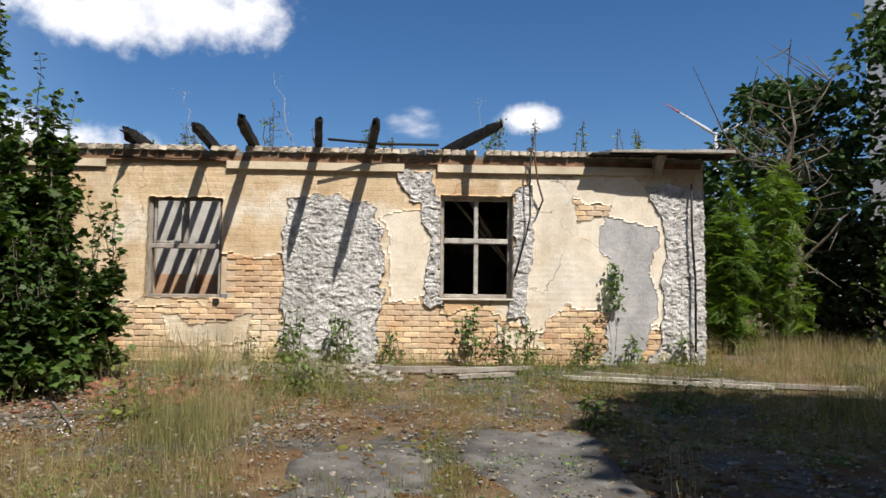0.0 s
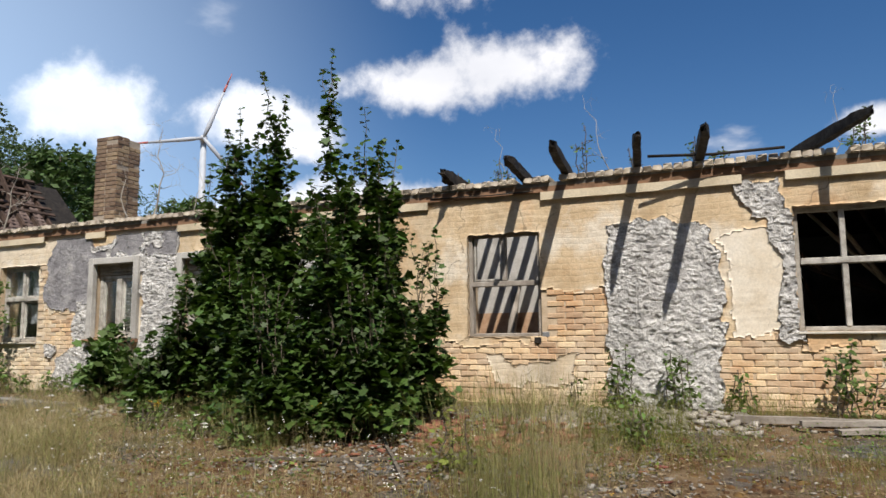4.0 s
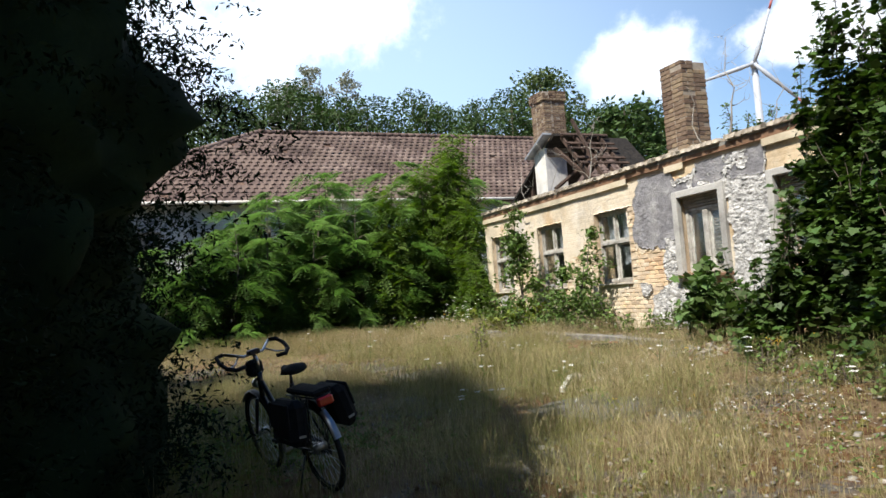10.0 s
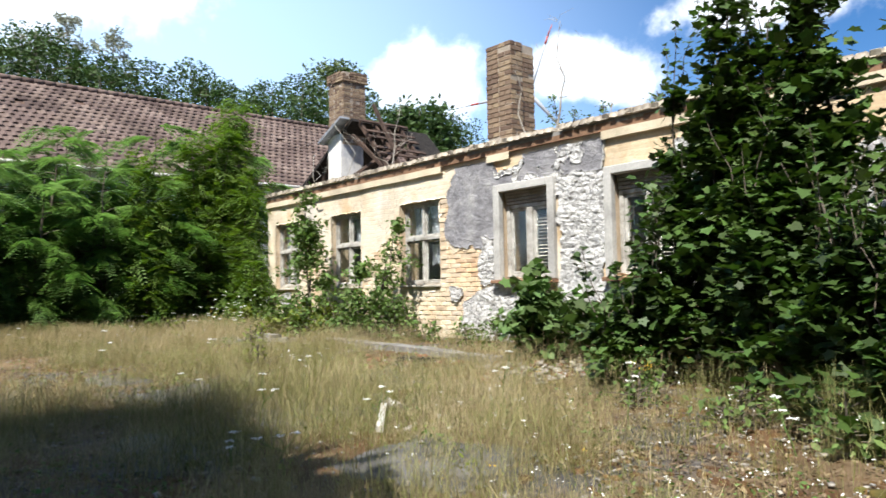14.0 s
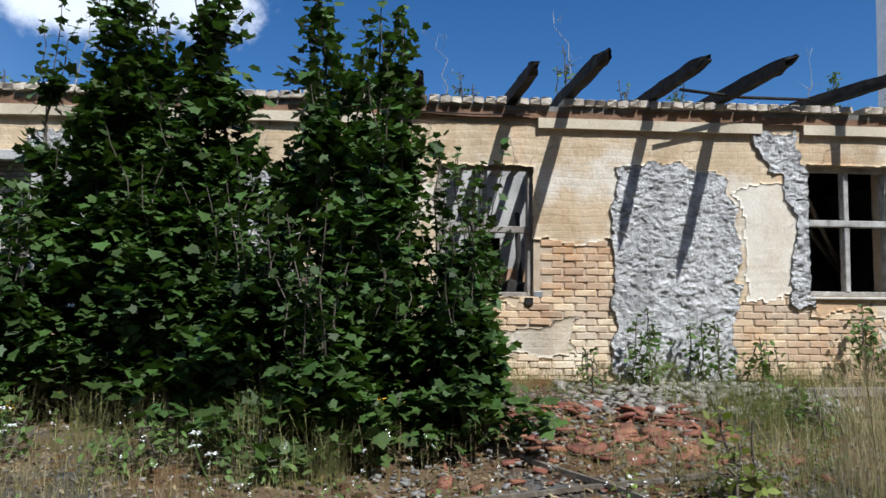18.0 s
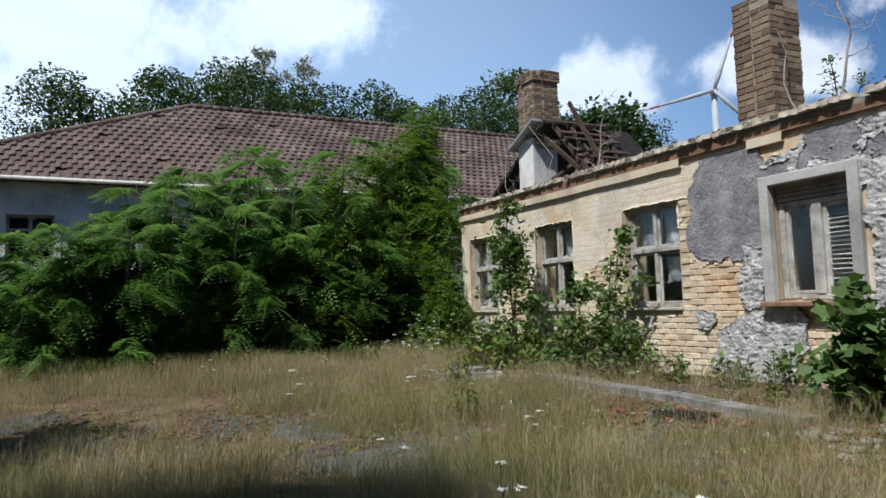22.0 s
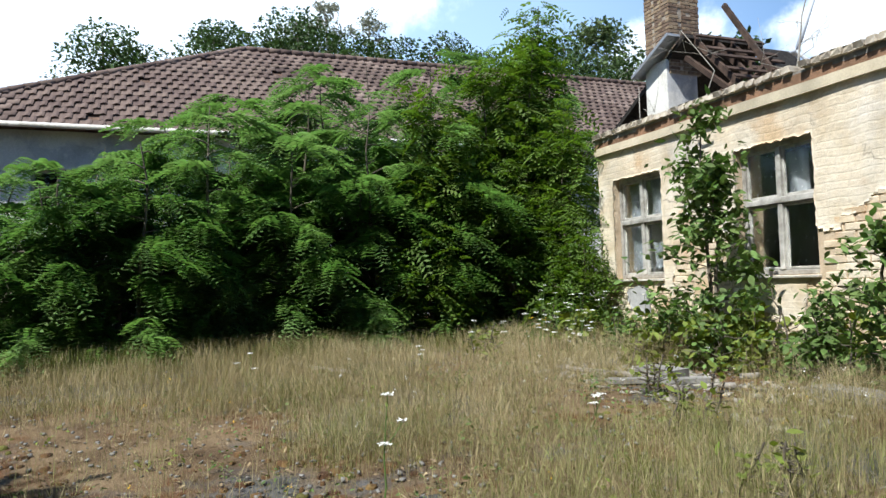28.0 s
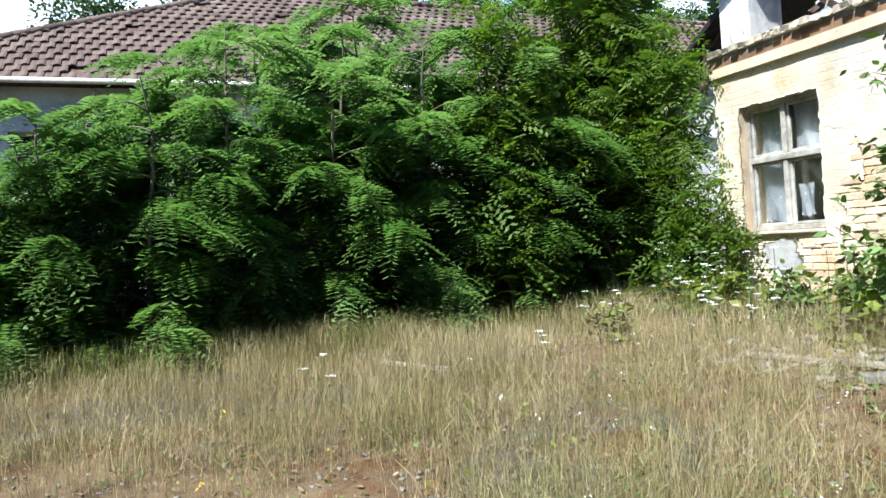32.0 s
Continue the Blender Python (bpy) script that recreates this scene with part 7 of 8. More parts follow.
def ivy():
    rng = np.random.default_rng(9)
    n = 230
    z = rng.uniform(0.78, 1.44, n)
    x = 6.62 + rng.normal(size=n) * (0.05 + 0.07 * (1.45 - z)) * 0.9
    c = np.stack([x, -0.09 - rng.uniform(0, 0.05, n), z], 1)
    ob = empty("ivy", 6.62, -0.05, 0.0)
    from_polys("leaves", leaf_cloud(c - np.array([6.62, -0.05, 0]), rng.uniform(0.028, 0.052, n), MAPLE, rng, 0.8, 0.1), len(MAPLE), "weed", ob)
    tubes("vine", [([(0.0, -0.02, 0), (0.03, -0.06, 0.5), (-0.02, -0.06, 0.9), (0.02, -0.05, 1.42)], [0.004, 0.004, 0.004, 0.003])], "bark", ob)
    return tagged(ob, "small patch of ivy climbing the wall", "climbing plant")


ivy()


# ---- rubble and timber on the ground ----
def chips(name, n, region, size, mat, label, seed, flat=0.4, pile=0.0):
    rng = np.random.default_rng(seed)
    x0, x1, y0, y1 = region
    c = np.stack([rng.uniform(x0, x1, n), rng.uniform(y0, y1, n)], 1)
    cx, cy = (x0 + x1) / 2, (y0 + y1) / 2
    heap = pile * np.clip(1 - ((c[:, 0] - cx) / (x1 - x0) * 2) ** 2 - ((c[:, 1] - cy) / (y1 - y0) * 2) ** 2, 0, 1)
    z = ground_z(c[:, 0], c[:, 1]) + heap * rng.uniform(0.3, 1, n) + 0.01
    s = size * rng.uniform(0.35, 1.3, (n, 1)) * np.stack([np.ones(n), rng.uniform(0.5, 0.9, n), flat * rng.uniform(0.5, 1.3, n)], 1)
    cube = np.array([(x, y, q) for q in (-0.5, 0.5) for y in (-0.5, 0.5) for x in (-0.5, 0.5)])
    v = cube[None] * s[:, None] * rng.uniform(0.72, 1.12, (n, 8, 1))
    a, b = rng.uniform(0, 6.28, n), rng.normal(size=n) * 0.28
    ca, sa, cb, sb = np.cos(a)[:, None], np.sin(a)[:, None], np.cos(b)[:, None], np.sin(b)[:, None]
    x, y, q = v[..., 0] * cb + v[..., 2] * sb, v[..., 1], -v[..., 0] * sb + v[..., 2] * cb
    v = np.stack([x * ca - y * sa + c[:, :1], x * sa + y * ca + c[:, 1:], q + z[:, None]], -1)
    f = np.array([(0, 2, 3, 1), (4, 5, 7, 6), (0, 1, 5, 4), (2, 6, 7, 3), (0, 4, 6, 2), (1, 3, 7, 5)])
    return tagged(from_indexed(name, v.reshape(-1, 3), (f[None] + np.arange(n)[:, None, None] * 8).reshape(-1, 4), mat), label, "rubble", kind="stuff")


chips("red_tile_rubble", 170, (0.15, 2.15, -3.2, -1.25), 0.155, "red_rubble", "broken red roof tiles in a flat heap", 701, 0.16, 0.03)
chips("grey_rubble", 900, (-0.6, 3.0, -4.2, -1.0), 0.045, "concrete", "grey and brown crumbs among the broken tiles", 712, 0.4)
chips("red_tile_rubble", 160, (-0.4, 3.0, -4.2, -1.2), 0.08, "red_rubble", "scattered crumbs of red tile", 702, 0.3)
chips("pale_rubble", 420, (1.2, 3.6, -1.7, -0.25), 0.10, "rubble", "pale plaster rubble at the foot of the wall", 703, 0.4, 0.05)
chips("pale_rubble", 450, (-8, 8, -6.5, -0.3), 0.055, "rubble", "scattered pale rubble", 704, 0.4)
chips("pale_rubble", 130, (-5.6, -4.0, -2.6, -0.9), 0.10, "rubble", "broken concrete and plaster by the bushes", 705, 0.4, 0.03)
chips("pale_rubble", 260, (-13, -9, -2.6, -0.8), 0.10, "rubble", "broken concrete by the kerb", 706, 0.35)
chips("red_tile_rubble", 130, (-7.5, -4.2, -3.0, -1.2), 0.09, "red_rubble", "scattered crumbs of red brick", 707, 0.35)
chips("pale_rubble", 260, (2, 8, -7.5, -3.5), 0.035, "rubble", "small gravel on the slabs", 708, 0.4)


def litter(n, region, seed):
    """Dry leaves, stalks and crumbs lying on the soil."""
    rng = np.random.default_rng(seed)
    x, y = rng.uniform(region[0], region[1], n), rng.uniform(region[2], region[3], n)
    keep = vnoise(x, y, 0.8, seed) > 0.42
    x, y = x[keep], y[keep]
    c = np.stack([x, y, ground_z(x, y) + 0.012 + rng.uniform(0, 0.015, len(x))], 1)
    shape = np.array([(0, 0), (0.16, 0.3), (0.12, 0.8), (0.0, 1.0), (-0.14, 0.7), (-0.15, 0.25)])
    return tagged(from_polys("leaf_litter", leaf_cloud(c, rng.uniform(0.015, 0.055, len(x)), shape, rng, 0.0, 2.5), len(shape), "litter"), "dry brown leaf litter on the soil", "litter", kind="stuff")


chips("gravel", 5000, (-9, 8, -8.5, -0.3), 0.022, "concrete", "fine grey gravel and grit on the soil", 709, 0.55)
chips("gravel", 2500, (-15, -8, -7.5, -0.8), 0.026, "concrete", "fine grey gravel and grit on the soil", 710, 0.55)
chips("gravel", 3500, (-3, 8, -6.5, -0.3), 0.024, "rubble", "pale crumbs of plaster on the soil", 711, 0.5)


def moss(n, region, seed, mat, label):
    """Low uneven cushions in patches on the slabs and soil."""
    rng = np.random.default_rng(seed)
    x, y = rng.uniform(region[0], region[1], n), rng.uniform(region[2], region[3], n)
    keep = vnoise(x, y, 0.9, seed, 3) > 0.57
    x, y = x[keep], y[keep]
    r = rng.uniform(0.012, 0.055, len(x)) * rng.uniform(0.5, 1.2, len(x))
    h = r * rng.uniform(0.12, 0.34, len(x))
    z = ground_z(x, y)
    a = np.arange(7) * 2 * math.pi / 7 + rng.uniform(0, 6.28, (len(x), 1))
    ring = lambda k, lift: np.stack([x[:, None] + np.cos(a) * r[:, None] * k * rng.uniform(0.55, 1.45, a.shape), y[:, None] + np.sin(a) * r[:, None] * k * rng.uniform(0.75, 1.2, a.shape), np.repeat((z + lift)[:, None], 7, 1)], -1)
    v = np.concatenate([ring(1.0, -0.03), ring(0.8, 0.006 + h * 0.55), np.stack([x, y, z + 0.008 + h], -1)[:, None]], 1)
    f = [(i, (i + 1) % 7, 7 + (i + 1) % 7) for i in range(7)] + [(i, 7 + (i + 1) % 7, 7 + i) for i in range(7)] + [(7 + i, 7 + (i + 1) % 7, 14) for i in range(7)]
    faces = (np.array(f)[None] + (np.arange(len(x)) * 15)[:, None, None]).reshape(-1, 3)
    return tagged(from_indexed("moss", v.reshape(-1, 3), faces, mat, smooth=True), label, "moss", kind="stuff")


M["brown_moss"] = material("dry_brown_moss", [(0.055, 0.030, 0.014), (0.115, 0.062, 0.026), (0.19, 0.115, 0.045)], 9, 0.95, 1.0, 120, island=0.6)
M["green_moss"] = material("yellow_green_moss", [(0.055, 0.060, 0.015), (0.11, 0.105, 0.025), (0.19, 0.15, 0.035)], 9, 0.95, 1.0, 120, island=0.6)
moss(7000, (-1, 8, -7.5, -0.8), 730, "brown_moss", "brown dry moss cushions on the slabs")
moss(1500, (-1, 8, -7.5, -0.8), 731, "green_moss", "yellow-green moss cushions on the slabs")
moss(3000, (-12, -1, -7.5, -1.2), 732, "brown_moss", "brown dry moss cushions in the yard")
moss(1200, (-12, -1, -7.5, -1.2), 733, "green_moss", "yellow-green moss cushions in the yard")


def low_weeds(n, region, seed, mat, label, size=0.030):
    """Rosettes and creeping leaves close to the ground, in patches."""
    rng = np.random.default_rng(seed)
    x, y = rng.uniform(region[0], region[1], n), rng.uniform(region[2], region[3], n)
    keep = vnoise(x, y, 1.1, seed, 3) > 0.52
    x, y = x[keep], y[keep]
    per = 12
    cx, cy = np.repeat(x, per) + rng.normal(size=len(x) * per) * 0.055, np.repeat(y, per) + rng.normal(size=len(x) * per) * 0.055
    tall = np.repeat(rng.uniform(0.02, 0.16, len(x)), per)
    c = np.stack([cx, cy, ground_z(cx, cy) + 0.015 + tall * rng.uniform(0, 1, len(cx))], 1)
    return tagged(from_polys("low_weeds", leaf_cloud(c, size * rng.uniform(0.5, 1.3, len(cx)), OVAL, rng, 0.0, 1.0), len(OVAL), mat), label, "weed", kind="stuff")


low_weeds(1500, (-0.5, 8, -7.5, -0.4), 740, "weed", "small green weeds between the slabs")
low_weeds(1600, (-13, -0.5, -8.0, -0.8), 741, "weed", "small green weeds in the dry grass")
low_weeds(260, (-13, 4, -7.5, -0.8), 742, "lime_leaf", "small yellow-green weeds in the yard", 0.038)
low_weeds(700, (-7.5, -2.5, -9.2, -6.8), 743, "weed", "low green weeds under the yew", 0.045)


def small_flowers(n, region, seed, mat, label):
    """Many little flower heads on thin stalks in the grass."""
    rng = np.random.default_rng(seed)
    x, y = rng.uniform(region[0], region[1], n), rng.uniform(region[2], region[3], n)
    keep = vnoise(x, y, 1.0, seed, 2) > 0.5
    x, y = x[keep], y[keep]
    h = rng.uniform(0.10, 0.38, len(x))
    foot = np.stack([x, y, ground_z(x, y) - 0.02], 1)
    head = foot + np.stack([rng.normal(size=len(x)) * 0.03, rng.normal(size=len(x)) * 0.03, h], 1)
    side = np.array([0.002, 0.0, 0.0])
    tagged(from_polys("flower_stalks", np.stack([foot - side, foot + side, head], 1).reshape(-1, 3), 3, "green_grass"), "thin green flower stalks", "flower", kind="stuff")
    c = np.repeat(head, 5, 0) + rng.normal(size=(len(head) * 5, 3)) * 0.008
    return tagged(from_polys("small_flowers", leaf_cloud(c, np.full(len(c), 0.014), OVAL, rng, 0, 1.6), len(OVAL), mat), label, "flower", kind="stuff")


small_flowers(150, (-9.5, -4.5, -4.2, -1.6), 750, "white_flower", "small white flowers in the grass by the kerb")
small_flowers(260, (-3.5, 2.2, -5.5, -2.6), 751, "white_flower", "small white flowers by the maples")
small_flowers(90, (-14.5, -9, -5.0, -1.2), 752, "white_flower", "small white flowers before the thicket")
small_flowers(90, (-12, 3, -6.5, -2.0), 753, "yellow_flower", "small yellow flowers in the grass")
litter(16000, (-6, 8, -7.5, -0.2), 720)
litter(15000, (-4.5, 3.6, -4.6, -0.5), 721)
litter(6000, (-14, -6, -6.5, -0.8), 722)
litter(6000, (-12, -4, -9.0, -3.0), 723)


def plank(name, p, q, w, t, mat, label, seed=0, category="plank", group="planks on the ground", lift=0.02):
    """A weathered board lying between two points."""
    rnd = random.Random(seed)
    a, b = Vector((p[0], p[1], gz(*p[:2]) + t / 2 + lift)), Vector((q[0], q[1], gz(*q[:2]) + t / 2 + lift))
    d = b - a
    n, verts, faces = 8, [], []
    side = d.cross(Vector((0, 0, 1))).normalized()
    for i in range(n):
        c = a.lerp(b, i / (n - 1)) + side * rnd.uniform(-0.006, 0.006) + Vector((0, 0, rnd.uniform(-0.004, 0.006)))
        k = rnd.uniform(0.88, 1.05)
        for u, v in ((-1, -1), (1, -1), (1, 1), (-1, 1)):
            verts.append(c + side * u * w / 2 * k + Vector((0, 0, v * t / 2)))
    for i in range(n - 1):
        for k in range(4):
            faces.append((4 * i + k, 4 * i + (k + 1) % 4, 4 * i + 4 + (k + 1) % 4, 4 * i + 4 + k))
    faces += [(3, 2, 1, 0), (4 * n - 4, 4 * n - 3, 4 * n - 2, 4 * n - 1)]
    return tagged(from_faces(name, verts, faces, mat), label, category, group)


plank("timber", (3.4, -1.05), (5.1, -1.0), 0.10, 0.07, "old_wood", "grey weathered beam lying along the wall", 1)
plank("timber", (4.0, -1.35), (5.3, -0.95), 0.09, 0.05, "old_wood", "grey weathered board lying across others", 2, lift=0.05)
plank("timber", (4.3, -1.55), (5.0, -1.30), 0.16, 0.04, "old_wood", "short grey board on the ground", 3)
plank("timber", (5.6, -1.55), (7.9, -2.05), 0.12, 0.045, "lath", "long pale weathered board on the ground", 4)
plank("timber", (5.9, -1.3), (7.6, -1.75), 0.10, 0.05, "old_wood", "grey weathered board on the ground", 5)
plank("timber", (7.3, -1.75), (8.9, -2.15), 0.10, 0.05, "old_wood", "grey weathered board on the ground", 6)
plank("branch", (-0.7, -4.0), (1.4, -3.5), 0.028, 0.025, "bark", "fallen dry branch on the ground", 7, "branch")
plank("branch", (0.2, -2.9), (1.1, -4.3), 0.03, 0.028, "bark", "fallen dry branch beside red tiles", 8, "branch")
plank("timber", (-4.55, -4.15), (-3.85, -4.70), 0.05, 0.05, "white_pier", "short white painted batten in the grass", 9)
plank("timber", (-5.1, -3.85), (-4.5, -4.05), 0.10, 0.03, "old_wood", "short grey board in the grass", 10)
plank("timber", (-12.2, -2.3), (-11.0, -2.0), 0.12, 0.022, "old_wood", "grey weathered board by the weeds", 11)
plank("timber", (-11.1, -2.45), (-10.6, -1.75), 0.16, 0.04, "concrete", "grey broken board by the weeds", 12)
plank("timber", (-14.0, -4.6), (-13.2, -4.3), 0.05, 0.03, "lath", "thin pale stick in the grass", 13)
plank("timber", (-6.75, -2.3), (-6.25, -2.1), 0.14, 0.05, "char", "dark rotten board on the ground", 14)


def kerb():
    """A row of concrete kerb lengths lying before the wall, slightly out of line."""
    p, q = Vector((-9.75, -1.45, 0)), Vector((-5.55, -1.72, 0))
    for i in range(4):
        a, b = p.lerp(q, i / 4 + 0.004), p.lerp(q, (i + 1) / 4 - 0.004)
        plank("kerb_stone", (a.x, a.y - (0.03 if i % 2 else 0)), (b.x, b.y), 0.27, 0.11, "concrete", "grey concrete kerb length lying before the wall", 20 + i, "kerb", "kerb lengths", -0.03)
    plank("kerb_stone", (-11.25, -1.95), (-10.85, -1.85), 0.24, 0.13, "concrete", "short broken concrete kerb block", 25, "kerb", "kerb lengths", -0.02)


kerb()


def slab_plate(x0, x1, y0, y1, seed):
    """A cracked concrete plate, nearly flush with the soil."""
    rng = np.random.default_rng(seed)
    n = 13
    xs, ys = np.linspace(x0, x1, n), np.linspace(y0, y1, n)
    X, Y = np.meshgrid(xs, ys)
    X = X + (vnoise(X, Y, 0.4, seed) - 0.5) * 0.55
    Y = Y + (vnoise(X, Y, 0.4, seed + 1) - 0.5) * 0.55
    Z = ground_z(X, Y) + 0.016 + (vnoise(X, Y, 0.7, seed + 2) - 0.5) * 0.012
    edge = np.zeros_like(X, bool); edge[[0, -1]] = True; edge[:, [0, -1]] = True
    Z[edge] -= 0.08
    i = (np.arange(n - 1)[:, None] * n + np.arange(n - 1)[None]).ravel()
    ob = from_indexed("concrete_slab", np.stack([X, Y, Z], -1).reshape(-1, 3), np.stack([i, i + 1, i + n + 1, i + n], 1), "slab", smooth=False)
    return tagged(ob, "cracked grey concrete slab flush with the soil", "slab", "yard slabs")


M["slab"] = material("mossy_slab", [(0.06, 0.057, 0.052), (0.11, 0.105, 0.097), (0.18, 0.175, 0.16)], 3.5, 0.95, 0.5, 45, stain=0.4)
for i, r in enumerate(((4.22, 5.25, -6.0, -4.0), (3.0, 4.1, -5.9, -4.7), (0.0, 1.1, -7.4, -6.6), (-3.6, -2.3, -5.4, -4.4), (-7.6, -6.4, -5.3, -4.3), (-9.3, -8.2, -5.4, -4.7), (-5.3, -4.2, -6.4, -5.7), (-6.3, -5.2, -3.6, -2.7))):
    slab_plate(*r, 900 + 3 * i)


# ---- eaves, cables and timbers on the low house ----
def eave_remains():
    ob = empty("eave_remains", 6.25, 0, 3.0)
    xs = np.linspace(0, 2.02, 15)
    verts, faces = [], []
    for x in xs:
        w = float(vnoise(x, 0.3, 0.4, 12)) * 0.05
        y0 = -0.31 - w - 0.05 * x + (0.22 if x < 0.15 else 0)
        for y, z in ((y0, 0.045 + w * 0.5), (0.42, 0.085 + w * 0.3), (0.42, 0.06), (y0 + 0.01, 0.02)):
            verts.append((x, y, z))
    for i in range(len(xs) - 1):
        for k in range(4):
            faces.append((4 * i + k, 4 * i + (k + 1) % 4, 4 * i + 4 + (k + 1) % 4, 4 * i + 4 + k))
    faces += [(0, 1, 2, 3), tuple(len(verts) - 4 + k for k in range(4))[::-1]]
    from_faces("felt_sheet", verts, faces, "felt", ob, "pale torn roofing felt")
    for i in range(5):
        boxed("soffit_board", (0.02, 1.96, -0.29 + i * 0.07, -0.23 + i * 0.07, -0.005, 0.018), "char", ob, skew=0.006, bevel=0)
    bm = bmesh.new()
    pts = [(1.02, -0.02, -0.30), (1.02, -0.02, -0.01), (1.02, -0.30, -0.01)]
    vs = [bm.verts.new((p[0] + d, p[1], p[2])) for d in (-0.06, 0.06) for p in pts]
    for f in ((0, 1, 2), (5, 4, 3), (0, 3, 4, 1), (1, 4, 5, 2), (2, 5, 3, 0)):
        bm.faces.new([vs[k] for k in f])
    part("bracket", bm, "old_wood", ob, "triangular wooden eaves bracket")
    boxed("fascia_end", (1.9, 2.06, -0.38, -0.1, 0.0, 0.09), "brown_wood", ob, skew=0.01)
    return tagged(ob, "torn felt eave still hanging over the house corner", "eave")


eave_remains()


def cable(name, pts, r, label, mat="wire"):
    runs = [(pts, r)]
    return tagged(tubes(name, runs, mat, sides=6), label, "cable")


cable("hanging_cable", [(5.42, -0.16, 3.07), (5.40, -0.17, 2.6), (5.41, -0.14, 2.1), (5.36, -0.11, 1.86), (5.28, -0.10, 1.55), (5.20, -0.10, 1.25)], 0.012, "black cable hanging from the wall head")
cable("hanging_strap", [(5.36, -0.16, 3.08), (5.46, -0.18, 3.02), (5.52, -0.14, 2.6), (5.60, -0.10, 2.35), (5.54, -0.09, 2.2)], 0.014, "rusty strap hanging from the wall head", "brown_wood")
cable("downpipe_stub", [(7.76, -0.10, 2.62), (7.75, -0.12, 1.9), (7.79, -0.12, 1.2), (7.78, -0.12, 0.2)], 0.016, "dark pipe running down the wall corner")
cable("wall_cable", [(-0.55, -0.04, 2.9), (0.4, -0.05, 2.87), (1.0, -0.05, 2.88)], 0.008, "thin cable along the cornice")
cable("roof_batten", [(2.55, -0.35, 3.12), (3.3, -0.2, 3.1), (4.1, -0.15, 3.11)], 0.018, "thin charred batten lying on the wall head", "char")
cable("wall_hook", [(-12.55, -0.03, 2.60), (-12.45, -0.10, 2.64), (-12.25, -0.12, 2.70)], 0.014, "bent iron rod sticking out of the wall")


def inside_timbers():
    """Fallen laths and rafters in the dark room behind the four-light frame, and junk behind the empty one."""
    for i, (p, q) in enumerate((((4.2, 1.2, 2.75), (5.9, 1.7, 0.9)), ((4.5, 1.0, 2.7), (5.5, 1.4, 1.2)), ((3.4, 1.5, 2.3), (5.6, 2.0, 1.3)), ((4.0, 2.0, 2.75), (4.9, 2.4, 0.1)), ((5.0, 1.8, 2.75), (6.6, 2.6, 0.1)), ((4.1, 0.9, 2.1), (4.5, 1.2, 1.75)))):
        tagged(tubes("fallen_lath", [([p, ((p[0] + q[0]) / 2, (p[1] + q[1]) / 2, (p[2] + q[2]) / 2 - 0.02), q], 0.035)], "lath" if i < 2 else "brown_wood", sides=4), "fallen roof lath inside the dark room", "lath", "fallen laths")
    for i, (p, q, w) in enumerate((((-14.2, 0.85, 0.07), (-13.95, 0.50, 2.25), 0.05), ((-13.0, 0.70, 0.07), (-13.95, 0.62, 1.62), 0.06), ((-13.9, 0.5, 2.3), (-13.4, 0.9, 0.07), 0.045), ((-9.35, 1.0, 0.07), (-9.15, 0.55, 2.2), 0.05), ((-11.5, 1.0, 0.07), (-11.3, 0.6, 2.3), 0.05))):
        tagged(tubes("leaning_board", [([p, q], w)], "lath", sides=4), "pale board leaning inside the window", "board", "boards inside windows")
    tagged(tubes("leaning_board", [([(-0.5, 3.2, 0.06), (-0.3, 3.3, 1.9)], 0.09)], "old_wood", sides=4), "grey board leaning on the inner wall", "board")
    tagged(tubes("leaning_board", [([(1.35, 2.2, 0.06), (1.45, 3.3, 2.2)], 0.05)], "char", sides=4), "charred board leaning on the inner wall", "board")
    bm = bmesh.new()
    bmesh.ops.create_grid(bm, x_segments=6, y_segments=8, size=0.5)
    for v in bm.verts:
        v.co = Vector((1.0 + v.co.x * 0.4, 3.362 + 0 * 0.03 * math.sin(v.co.x * 18), 1.45 + v.co.y * 0.75))
    bmesh.ops.solidify(bm, geom=bm.faces[:], thickness=0.006)
    tagged(part("hanging_cloth", bm, "red_cloth"), "faded red cloth hanging on the inner wall", "cloth")
    bm = bmesh.new()
    bmesh.ops.create_icosphere(bm, subdivisions=3, radius=0.42)
    for v in bm.verts:
        v.co = Vector((v.co.x * 0.8, v.co.y * 0.6, max(v.co.z * 1.4, -0.5))) + Vector((1, 1, 1)) * 0.12 * (noise.noise(v.co * 4))
        v.co += Vector((1.25, 2.6, 0.56))
    tagged(part("junk_heap", bm, "char", smooth=True), "charred heap of debris inside the room", "debris")


inside_timbers()


